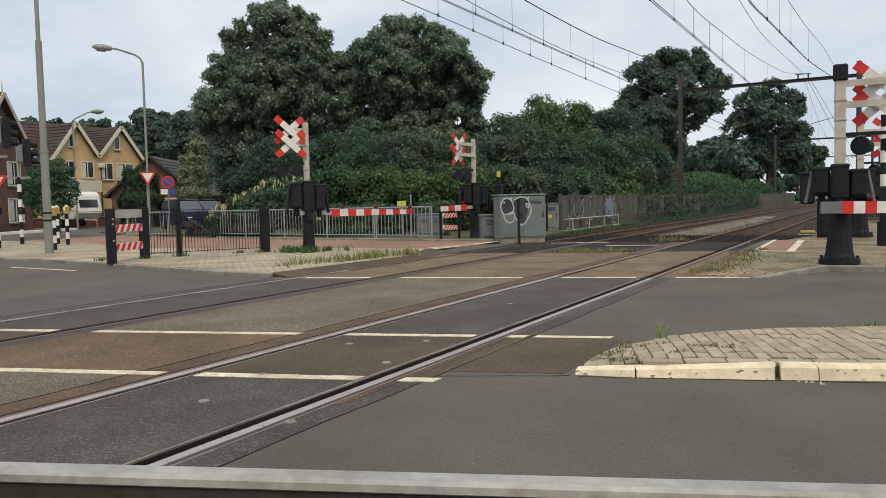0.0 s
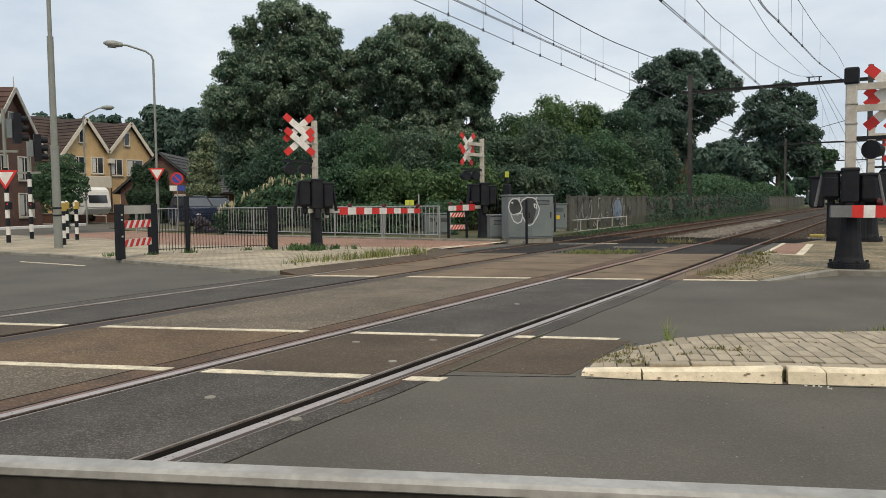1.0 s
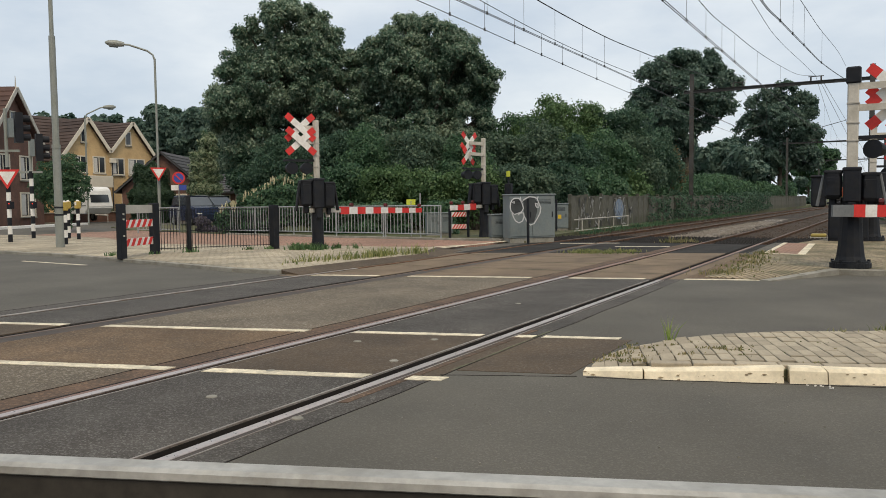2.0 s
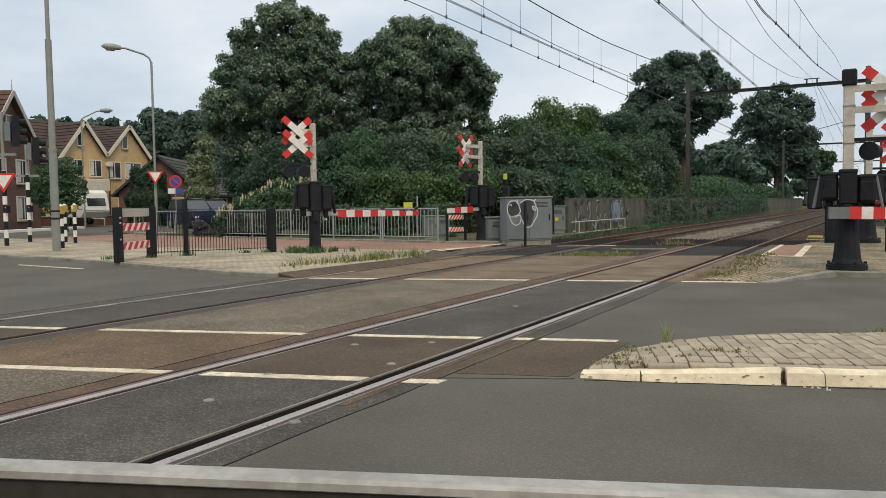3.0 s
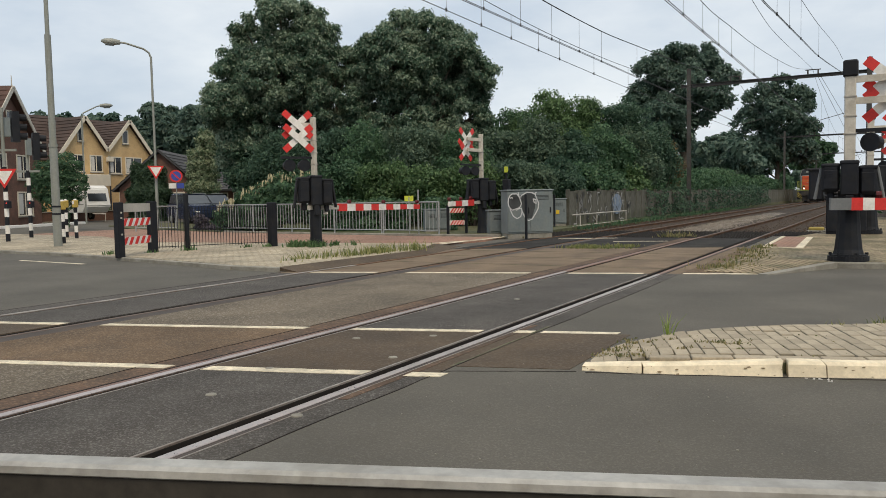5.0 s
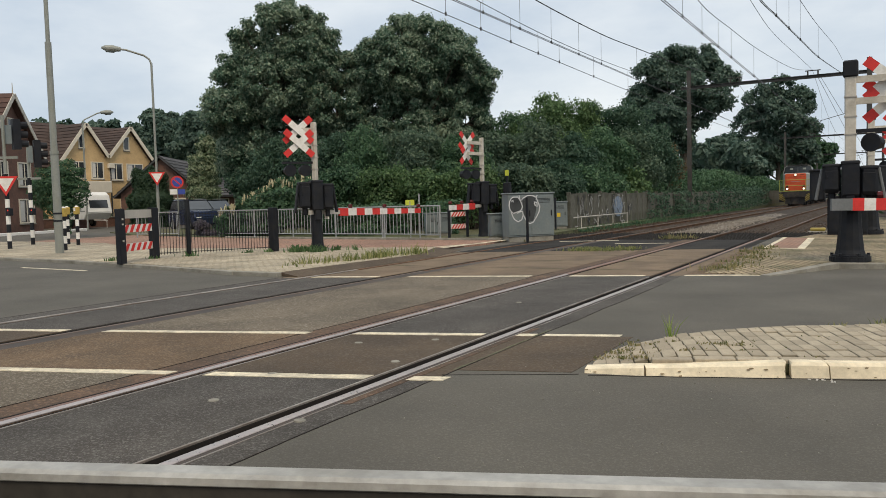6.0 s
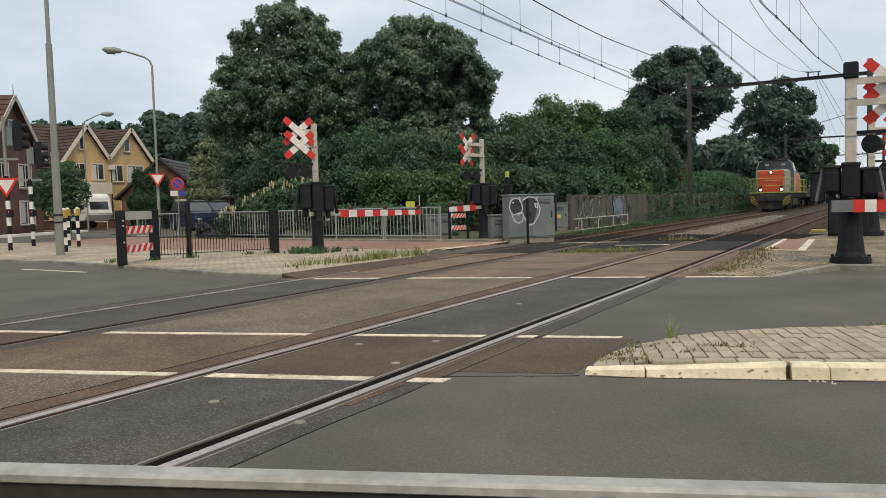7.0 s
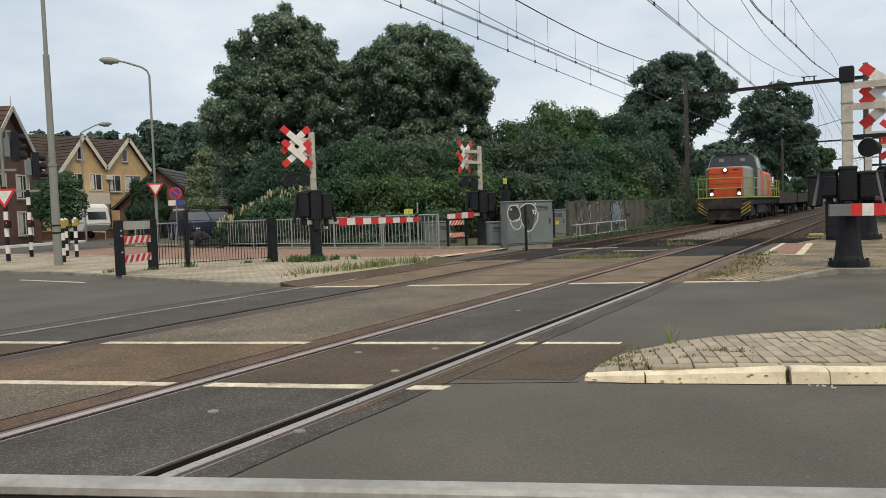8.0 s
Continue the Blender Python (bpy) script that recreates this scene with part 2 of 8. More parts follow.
M_FRESH = leaf_material("fresh_grass_blades", (0.20, 0.30, 0.06), (0.34, 0.42, 0.12))
M_GRASS = leaf_material("roadside_grass", (0.15, 0.19, 0.062), (0.34, 0.33, 0.14))
M_BLOSSOM = leaf_material("cream_blossom", (0.55, 0.5, 0.33), (0.7, 0.64, 0.45))


# ---- mesh helpers ----
def box(bm, x0, x1, y0, y1, z0, z1):
    v = [bm.verts.new((x, y, z)) for z in (z0, z1) for y in (y0, y1) for x in (x0, x1)]
    for q in ((0, 2, 3, 1), (4, 5, 7, 6), (0, 1, 5, 4), (1, 3, 7, 5), (3, 2, 6, 7), (2, 0, 4, 6)):
        bm.faces.new([v[i] for i in q])
    return v


def bevelled(bm, width=0.01, segments=1):
    bmesh.ops.bevel(bm, geom=bm.edges[:], offset=width, segments=segments, affect="EDGES", clamp_overlap=True)
    return bm


def rod(bm, a, b, r0, r1=None, n=8, cap=True):
    """A tapered round bar from a to b."""
    a, b = Vector(a), Vector(b)
    r1 = r0 if r1 is None else r1
    d = (b - a).normalized()
    s = d.orthogonal().normalized()
    t = d.cross(s)
    rings = []
    for p, r in ((a, r0), (b, r1)):
        rings.append([bm.verts.new(p + (s * math.cos(2 * math.pi * i / n) + t * math.sin(2 * math.pi * i / n)) * r) for i in range(n)])
    for i in range(n):
        bm.faces.new((rings[0][i], rings[0][(i + 1) % n], rings[1][(i + 1) % n], rings[1][i]))
    if cap:
        bm.faces.new(rings[0][::-1])
        bm.faces.new(rings[1])


def tube(bm, pts, r, n=8):
    """A bent round bar through all the points, in one piece."""
    pts = [Vector(p) for p in pts]
    side = (pts[1] - pts[0]).orthogonal().normalized()
    rings = []
    for k, p in enumerate(pts):
        d = (pts[min(k + 1, len(pts) - 1)] - pts[max(k - 1, 0)]).normalized()
        side = (side - d * side.dot(d)).normalized()
        up = d.cross(side)
        rings.append([bm.verts.new(p + (side * math.cos(2 * math.pi * i / n) + up * math.sin(2 * math.pi * i / n)) * r) for i in range(n)])
    for a, b in zip(rings, rings[1:]):
        for i in range(n):
            bm.faces.new((a[i], a[(i + 1) % n], b[(i + 1) % n], b[i]))
    bm.faces.new(rings[0][::-1])
    bm.faces.new(rings[-1])


def beam(bm, a, b, w, hgt, up=(0, 0, 1)):
    """A square bar from a to b, w wide and hgt high."""
    a, b = Vector(a), Vector(b)
    d = (b - a).normalized()
    s = d.cross(Vector(up)).normalized() * (w / 2)
    t = s.cross(d).normalized() * (hgt / 2)
    ring = [[bm.verts.new(p + i * s + j * t) for i, j in ((-1, -1), (1, -1), (1, 1), (-1, 1))] for p in (a, b)]
    for i in range(4):
        bm.faces.new((ring[0][i], ring[0][(i + 1) % 4], ring[1][(i + 1) % 4], ring[1][i]))
    bm.faces.new(ring[0][::-1])
    bm.faces.new(ring[1])


def prism(bm, pts, z0, z1):
    """A slab with a polygonal outline (x, y), from z0 to z1."""
    lo = [bm.verts.new((x, y, z0)) for x, y in pts]
    hi = [bm.verts.new((x, y, z1)) for x, y in pts]
    n = len(pts)
    bm.faces.new(lo[::-1])
    bm.faces.new(hi)
    for i in range(n):
        bm.faces.new((lo[i], lo[(i + 1) % n], hi[(i + 1) % n], hi[i]))


def mesh_of(bm, name, mat, smooth=False):
    bmesh.ops.recalc_face_normals(bm, faces=bm.faces[:])
    me = bpy.data.meshes.new(name)
    bm.to_mesh(me)
    bm.free()
    for m in (mat if isinstance(mat, (list, tuple)) else (mat,)):
        me.materials.append(m)
    if smooth:
        me.polygons.foreach_set("use_smooth", [True] * len(me.polygons))
    return me


def part(name, bm, mat, parent, label="", smooth=False):
    ob = new(name, mesh_of(bm, name, mat, smooth))
    ob.parent = parent
    return tagged(ob, label)


def thing(name, label, category, m=None, group="", kind=""):
    ob = new(name)
    ob.empty_display_size = 0.2
    ob.matrix_basis = m or Matrix()
    return tagged(ob, label, category, group, kind)


def solid(name, bm, mat, label, category, group="", kind="", m=None, smooth=False):
    ob = new(name, mesh_of(bm, name, mat, smooth))
    ob.matrix_basis = m or Matrix()
    return tagged(ob, label, category, group, kind)


def boxed(*dims, bevel=0.0):
    bm = bmesh.new()
    box(bm, *dims)
    return bevelled(bm, bevel) if bevel else bm


# ---- ground, road and crossing. x runs across the railway, y along it ----
solid("ground", boxed(-3000, 3000, -3000, 3000, -0.6, -0.35), M_GROUND, "rough grassy ground reaching the horizon", "ground", kind="structure")

RAIL_A, RAIL_B, RAIL_C, RAIL_D = -3.19, -4.77, -7.625, -9.16
SLANT = 0.31          # the road crosses the rails at a slant
Q_PATH0, Q_PATH1, Q_FAR, Q_NEW, Y_END = 5.78, 7.76, 13.72, 20.4, 23.3
GRADE = 0.001         # the line falls away beyond the crossing


def strip(x0, x1, q0, q1, z1=0.0, z0=-0.34):
    bm = bmesh.new()
    prism(bm, [(x0, q0 + SLANT * x0), (x1, q0 + SLANT * x1), (x1, q1 + SLANT * x1), (x0, q1 + SLANT * x0)], z0, z1)
    return bm


def long_strip(x0, x1, y0, y1, z1=0.0, z0=-0.34):
    return boxed(x0, x1, y0, y1, z0, z1)


def build_crossing():
    road = thing("road", "grey asphalt road over a level crossing", "road", kind="structure")
    part("carriageway", strip(-2.88, 70, -60, 25.3), M_ASPHALT, road)
    bm = bmesh.new()
    prism(bm, [(-120, -60), (-9.60, -60), (-9.60, Y_END), (-10.5, Y_END), (-12.5, 30), (-12.5, 60), (-120, 60)], -0.34, 0.0)
    part("carriageway", bm, M_ASPHALT, road)
    x_spans = ((-9.596, RAIL_D - 0.035, "shoulder"), (RAIL_D + 0.105, RAIL_C - 0.184, "outer"), (RAIL_C + 0.262, RAIL_B - 0.392, "middle"),
               (RAIL_B + 0.122, RAIL_A - 0.165, "inner"), (RAIL_A + 0.094, -2.884, "edge"))
    for x0, x1, where in x_spans:
        grey = M_ASPHALT_GRIT if where == "middle" else M_ASPHALT_DARK
        band = M_BROWN if where == "middle" else M_BROWN_DARK
        for q0, q1, m in ((-60, Q_PATH0, grey), (Q_PATH0, Q_PATH1, band), (Q_PATH1, Q_FAR, grey), (Q_FAR, Q_NEW, M_PANEL)):
            part("crossing_panel", strip(x0, x1, q0, q1 - 0.006), m, road)
        bm = bmesh.new()
        prism(bm, [(x0, Q_NEW + SLANT * x0), (x1, Q_NEW + SLANT * x1), (x1, Y_END), (x0, Y_END)], -0.34, 0.0)
        part("crossing_panel", bm, M_ASPHALT_NEW, road)
    # deep flangeways beside the heads
    for x0, x1 in ((-3.332, -3.216), (-4.722, -4.662), (-7.795, -7.652), (RAIL_D + 0.03, RAIL_D + 0.10)):
        part("flangeway", long_strip(x0, x1, -60, Y_END, -0.075), M_GROOVE, road)
        part("flangeway_wall", long_strip(x0 - 0.012, x0 + 0.004, -60, Y_END, -0.010), M_GROOVE, road, "near-black flangeway wall")
    # worn steel edges of the flangeways
    for x0, x1 in ((-3.352, -3.334), (-4.660, -4.646), (-3.108, -3.098)):
        part("edge_strip", long_strip(x0, x1, -30, Q_FAR - 1.2, 0.003, -0.009), M_STEEL_EDGE, road, "worn steel edge")
    # strips of dark filler, rubber and rust beside the rails
    for x0, x1, m, y1 in ((-5.160, -4.890, M_RUST_WASH, Q_FAR + 4), (-4.866, -4.806, M_RAIL_SHOULDER, Q_FAR + 4), (-3.152, -3.110, M_FILLER, Y_END), (-7.590, -7.365, M_FILLER, Y_END)):
        part("filler_strip", long_strip(x0, x1, -60, y1, 0.0), m, road)
    part("filler_strip", long_strip(-5.160, -4.806, Q_FAR + 4.004, Y_END, 0.0), M_RUST_WASH, road)
    for x0, x1 in ((-4.888, -4.868), (-9.594, -9.580)):
        part("seam", long_strip(x0, x1, -30, Y_END - 3, 0.0025, -0.01), M_GROOVE, road)
    # rust washed out beside the rail where the path crosses
    part("rust_band", strip(-3.095, -3.03, Q_PATH0 - 0.8, Q_PATH1 + 0.4, 0.003, -0.01), M_RUST_WASH, road)
    # open joints with a little moss, wandering along the panels
    def seam(x, y0, y1, wd=0.006, m=None):
        bm = bmesh.new()
        n = int((y1 - y0) / 0.2)
        px, py = x, y0
        for k in range(1, n + 1):
            qx, qy = x + 0.02 * noise.noise((k * 0.23, x, 1)) + random.uniform(-.004, .004), y0 + (y1 - y0) * k / n
            w = wd * random.uniform(0.4, 1.3)
            prism(bm, [(px - w, py), (px + w, py), (qx + w, qy), (qx - w, qy)], -0.01, 0.004)
            px, py = qx, qy
        part("joint", bm, m or M_GROOVE, road)
    seam(-2.872, 0.5, 11.5, 0.003)
    seam(-5.155, 0.5, 13.0, 0.003)
    seam(-2.90, 5.2, 7.2, 0.012, M_PAVE_BED)
    # pale joints between the brown concrete panels
    for y in (13.62, 15.35, 17.0):
        for x0, x1 in ((RAIL_D + 0.12, RAIL_C - 0.2), (RAIL_C + 0.27, RAIL_B - 0.41), (RAIL_B + 0.13, RAIL_A - 0.17)):
            if y > Q_FAR + SLANT * x1 + 0.25:
                part("joint", long_strip(x0, x1, y, y + 0.035, 0.003, -0.01), M_PAVE_BED, road, "sandy panel joint")
    # darker asphalt beside the island
    part("asphalt_patch", strip(-2.865, -2.04, 6.1, 7.7, 0.004, -0.02), M_BROWN_DARK, road)
    part("asphalt_patch", strip(-2.865, -2.2, 13.75, 20, 0.004, -0.02), M_BROWN, road)
    # painted lines
    def line(q, x0, x1, w=0.12, slant=SLANT):
        bm = bmesh.new()
        n = max(2, int((x1 - x0) / 0.25))
        for i in range(n):
            a, b = x0 + (x1 - x0) * i / n, x0 + (x1 - x0) * (i + 1) / n
            j0, j1 = random.uniform(-.008, .008), random.uniform(-.008, .008)
            prism(bm, [(a, q + slant * a - w / 2 + j0), (b, q + slant * b - w / 2 + j0), (b, q + slant * b + w / 2 + j1), (a, q + slant * a + w / 2 + j1)], -0.01, 0.0045)
        part("road_marking", bm, M_PAINT, road)
    for x0, x1 in ((-30, -9.30), (-9.02, -7.82), (-7.34, -5.12), (-4.64, -3.40), (-3.08, -2.92), (-2.84, -2.16)):
        line(Q_PATH1, x0, x1)
    for x0, x1 in ((-20, -9.30), (-9.02, -7.82), (-7.34, -4.93), (-4.62, -3.37), (-3.06, -2.80)):
        line(Q_PATH0, x0, x1, 0.13)
    for x0, x1 in ((-9.02, -7.86), (-7.3, -5.25), (-4.6, -3.45), (-2.85, -1.75)):
        line(10.3 + 3.37 - 0.31 * 0, x0, x1, 0.16, 0.285)
    bm = bmesh.new()
    for dx in (-3.0, 3.5):
        prism(bm, [(-21.5 + dx, 11.2), (-18.8 + dx, 10.95), (-18.8 + dx, 11.05), (-21.5 + dx, 11.3)], -0.01, 0.0045)
    part("road_marking", bm, M_PAINT, road)
    bm = bmesh.new()
    prism(bm, [(-43.0, 21.5), (-44.7, 26.6), (-46.4, 31.4), (-48.0, 34.8), (-48.6, 34.6), (-47.1, 31.2), (-45.4, 26.4), (-43.7, 21.3)], -0.05, 0.15)
    part("median_kerb", bevelled(bm, 0.02), M_MEDIAN, road, "white-painted median kerb")


build_crossing()


def rail_mesh(section, y0, y1):
    """A bar of the given section (x, z) along y, falling with the line beyond the crossing."""
    bm = bmesh.new()
    stops = [y0] + [y for y in (24.0,) if y0 < y < y1] + [y1]
    ends = [[bm.verts.new((px, y, pz - GRADE * max(0, y - 24.0))) for px, pz in section] for y in stops]
    n = len(section)
    for a, b in zip(ends, ends[1:]):
        for i in range(n):
            bm.faces.new((a[i], a[(i + 1) % n], b[(i + 1) % n], b[i]))
    bm.faces.new(ends[0][::-1])
    bm.faces.new(ends[-1])
    return bm


def rail_profile(x, y0, y1, tops):
    """One flat-bottomed rail: foot, web and head sides of rusty steel under a worn running face."""
    rail = thing("rail", "steel rail with a worn head and rusty flanks", "rail", kind="structure")
    web = [(x - 0.065, -0.165), (x + 0.065, -0.165), (x + 0.065, -0.150), (x + 0.009, -0.142), (x + 0.009, -0.040), (x + 0.033, -0.034), (x + 0.033, -0.007),
           (x - 0.033, -0.007), (x - 0.033, -0.034), (x - 0.009, -0.040), (x - 0.009, -0.142), (x - 0.065, -0.150)]
    part("rail_web", rail_mesh(web, y0, y1), M_RUST, rail)
    head = [(x - 0.034, -0.006), (x + 0.034, -0.006), (x + 0.034, 0.001), (x + 0.026, 0.006), (x - 0.026, 0.006), (x - 0.034, 0.001)]
    # head colours step browner and duller with distance, standing in for fading sky glare
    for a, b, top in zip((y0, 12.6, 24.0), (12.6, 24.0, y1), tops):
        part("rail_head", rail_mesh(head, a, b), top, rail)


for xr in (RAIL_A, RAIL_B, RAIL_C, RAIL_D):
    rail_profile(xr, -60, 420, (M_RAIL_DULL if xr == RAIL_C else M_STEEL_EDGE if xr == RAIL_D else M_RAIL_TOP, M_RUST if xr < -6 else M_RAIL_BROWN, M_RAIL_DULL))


def build_trackbed():
    # rough ballast between and beside the tracks, beyond the crossing
    nx, ny = 46, 260
    xs = np.linspace(-11.4, 2.0, nx)
    ys = 22.0 + 300 * (np.linspace(0, 1, ny) ** 1.8)
    verts, faces = [], []
    for y in ys:
        for x in xs:
            crown = -0.13 + 0.03 * noise.noise((x * 1.7, y * 1.7, 0)) + 0.015 * noise.noise((x * 6, y * 6, 3))
            if -7.0 < x < -5.4:
                crown += 0.06
            if x > -1.8 or x < -10.6:
                crown -= 0.04
            verts.append((x, y, crown - GRADE * max(0, y - 24)))
    for j in range(ny - 1):
        for i in range(nx - 1):
            k = j * nx + i
            faces.append((k, k + 1, k + nx + 1, k + nx))
    me = bpy.data.meshes.new("trackbed")
    me.from_pydata(verts, [], faces)
    me.materials.append(M_BALLAST)
    bed = tagged(new("trackbed", me), "brown stone ballast of a double-track railway", "ballast", kind="structure")
    # paler, cleaner stone heaped between the two tracks
    verts, faces = [], []
    xs, ys = np.linspace(-6.9, -5.4, 10), 28.1 + 26 * (np.linspace(0, 1, 200) ** 1.6)
    for y in ys:
        for i, x in enumerate(xs):
            edge_ = 1 - abs(2 * i / 9 - 1) ** 3
            verts.append((x + 0.15 * noise.noise((y * 0.7, i, 1)), y, -0.14 + 0.12 * edge_ + 0.03 * noise.noise((x * 5, y * 5, 9)) - GRADE * (y - 24)))
    for j in range(199):
        for i in range(9):
            k = j * 10 + i
            faces.append((k, k + 1, k + 11, k + 10))
    pale = bpy.data.meshes.new("ballast_ridge")
    pale.from_pydata(verts, [], faces)
    pale.materials.append(M_BALLAST_PALE)
    ridge = new("ballast_ridge", pale)
    ridge.parent = bed
    sm = mesh_of(boxed(-1.3, 1.3, -0.13, 0.13, -0.22, -0.10, bevel=0.015), "sleeper", M_SLEEPER)
    for xc in ((RAIL_A + RAIL_B) / 2, (RAIL_C + RAIL_D) / 2):
        for i in range(110):
            s = new("sleeper", sm)
            s.parent = bed
            s.location = (xc, 28.4 + 0.6 * i, -GRADE * (4.4 + 0.6 * i))
    # loose stones on the ridge and beside the rails
    srg = random.Random(77)
    def stones(n, area, z, mat, label):
        verts, faces = [], []
        for _ in range(n):
            x, y = area(srg)
            r = srg.uniform(0.025, 0.055)
            c = len(verts)
            zz = z(x) - GRADE * max(0, y - 24)
            for dx, dy, dz in ((1, 0, 0), (-0.6, 0.9, 0), (-0.7, -0.8, 0), (0.2, 0.1, 1.2), (0, 0, -1)):
                verts.append((x + r * (dx + srg.uniform(-.3, .3)), y + r * (dy + srg.uniform(-.3, .3)), zz + r * (dz + srg.uniform(-.2, .2))))
            faces += [(c, c + 1, c + 3), (c + 1, c + 2, c + 3), (c + 2, c, c + 3), (c + 1, c, c + 4), (c + 2, c + 1, c + 4), (c, c + 2, c + 4)]
        me = bpy.data.meshes.new("ballast_stones")
        me.from_pydata(verts, [], faces)
        me.materials.append(mat)
        tagged(new("ballast_stones", me), label, "ballast", "", "stuff")
    stones(4200, lambda g: (g.gauss(-6.15, 0.42), 28.2 + 19 * g.random() ** 1.5), lambda x: -0.03 - 0.09 * min(1, abs(x + 6.15)), M_STONE_PALE, "pale grey ballast stones between the tracks")
    stones(5200, lambda g: (g.uniform(-10.9, -1.6), 28.2 + 32 * g.random() ** 1.7), lambda x: -0.125, M_STONE_BROWN, "rusty brown ballast stones round the sleepers")
    # black rubber trespass guards: rows of sharp ridges beside the crossing
    for x0, x1 in ((RAIL_D + 0.15, RAIL_C - 0.15), (RAIL_C + 0.15, RAIL_B - 0.15), (RAIL_B + 0.15, RAIL_A - 0.15), (RAIL_A + 0.15, -1.2), (-10.6, RAIL_D - 0.15)):
        bm = bmesh.new()
        y0 = Y_END + 0.06
        nrow = 19
        for r in range(nrow):
            y = y0 + r * 0.25
            n = max(2, int((x1 - x0) / 0.12))
            for i in range(n):
                a, b = x0 + (x1 - x0) * i / n, x0 + (x1 - x0) * (i + 1) / n
                base = [bm.verts.new(p) for p in ((a, y, -0.12), (b, y, -0.12), (b, y + 0.24, -0.12), (a, y + 0.24, -0.12))]
                tip = bm.verts.new(((a + b) / 2, y + 0.12, 0.0 + random.uniform(-.025, .02)))
                for k in range(4):
                    bm.faces.new((base[k], base[(k + 1) % 4], tip))
        solid("trespass_guard", bm, M_RUBBER, "black rubber anti-trespass matting with pointed ridges", "track guard", "trespass guards")


build_trackbed()

# ---- pavements ----
PAVE_Z = 0.08


def slab(name, pts, z1, mat, label, category="pavement", z0=-0.3):
    bm = bmesh.new()
    prism(bm, pts, z0, z1)
    return solid(name, bm, mat, label, category, kind="structure")


def kerb_run(pts, mat, z1, width=0.14, piece=1.0, label="row of grey concrete kerb stones", gap=0.008):
    """Kerb stones end to end along a line."""
    run = thing("kerb", label, "kerb", kind="structure")
    for a, b in zip(pts, pts[1:]):
        a, b = Vector((*a, 0)), Vector((*b, 0))
        d = b - a
        n = max(1, round(d.length / piece))
        for i in range(n):
            bm = bmesh.new()
            p, q = a + d * (i / n), a + d * ((i + 1) / n)
            e = d.normalized() * gap / 2
            mid = (p + q) / 2
            zc = (z1 - 0.3) / 2
            beam(bm, p + e + Vector((0, 0, zc)), q - e + Vector((0, 0, zc)), width, z1 + 0.3)
            bevelled(bm, 0.012)
            bmesh.ops.translate(bm, verts=bm.verts[:], vec=(0, 0, random.uniform(-.006, .004)))
            part("kerb_stone", bm, mat, run)
    return run


LEFT_KERB = [(-40, 13.6), (-21.5, 12.9), (-18.88, 12.7), (-15.94, 12.16), (-12.78, 11.5), (-10.9, 11.05), (-9.75, 11.0)]
slab("pavement_west", [(-40, 13.65), (-21.5, 12.98), (-18.88, 12.78), (-15.94, 12.24), (-12.78, 11.58), (-10.9, 11.13), (-9.8, 11.05), (-9.72, 13.2), (-9.6, 15.6), (-10.6, 18.2), (-16.5, 17.4), (-21, 16.9), (-26, 19.6), (-33, 20.5), (-40, 19)], PAVE_Z, M_PAVE, "pale concrete block pavement beside the crossing")
kerb_run(LEFT_KERB, M_KERB, PAVE_Z - 0.003)
slab("cycle_path_west", [(-33, 20.55), (-26, 19.65), (-21, 16.95), (-16.5, 17.45), (-10.6, 18.25), (-10.2, 20.5), (-10.5, 22.2), (-13.0, 22.2), (-20.1, 23.1), (-26, 24.4), (-33, 26.5)], PAVE_Z - 0.03, M_REDPATH, "reddish paved cycle path behind the pavement", "cycle path")
slab("verge_west", [(-40, 30.5), (-33, 26.55), (-26, 24.45), (-20.1, 23.15), (-13.0, 22.25), (-9.75, 22.25), (-10.6, 27), (-11.4, 60), (-11.4, 160), (-60, 160), (-60, 60), (-40, 40)], PAVE_Z - 0.02, M_GROUND, "weedy verge beside the railway", "ground")
kerb_run([(-24, 23.9), (-20.1, 23.1), (-13.0, 22.2), (-10.5, 22.15)], M_KERB, PAVE_Z + 0.04)

def sloped(bm, pts, z0=-0.3):
    """A slab whose top follows the given heights."""
    prism(bm, [p[:2] for p in pts], z0, 0.0)
    for v, p in zip(list(bm.verts)[-len(pts):], pts):
        v.co.z = p[2]


def pavement_east():
    """Tan block paving that dips to the road beside the rail."""
    bm = bmesh.new()
    sloped(bm, [(-2.62, 13.3, 0.014), (-1.75, 13.15, 0.014), (-0.92, 14.72, PAVE_Z), (-2.45, 16.5, PAVE_Z)])
    prism(bm, [(-0.92, 14.72), (14, 15.6), (14, 40), (-1.3, 40), (-1.5, 26), (-2.1, 23.2), (-2.4, 18.4), (-2.45, 16.5)], -0.3, PAVE_Z)
    solid("pavement_east", bm, M_PAVE_TAN, "weathered tan block pavement east of the rails", "pavement", kind="structure")
    run = kerb_run([(-0.86, 14.62), (6, 15.0)], M_KERB, PAVE_Z + 0.02, width=0.18)
    for k in range(2):
        f, g = k / 2 + 0.005, k / 2 + 0.495
        at = lambda s, off: (-1.75 + 0.89 * s + off, 13.1 + 1.52 * s - off * 0.6, 0.012 + (PAVE_Z + 0.005) * s)
        bm = bmesh.new()
        sloped(bm, [at(f, 0.0), at(f, 0.16), at(g, 0.16), at(g, 0.0)], -0.1)
        part("kerb_stone", bm, M_KERB, run)


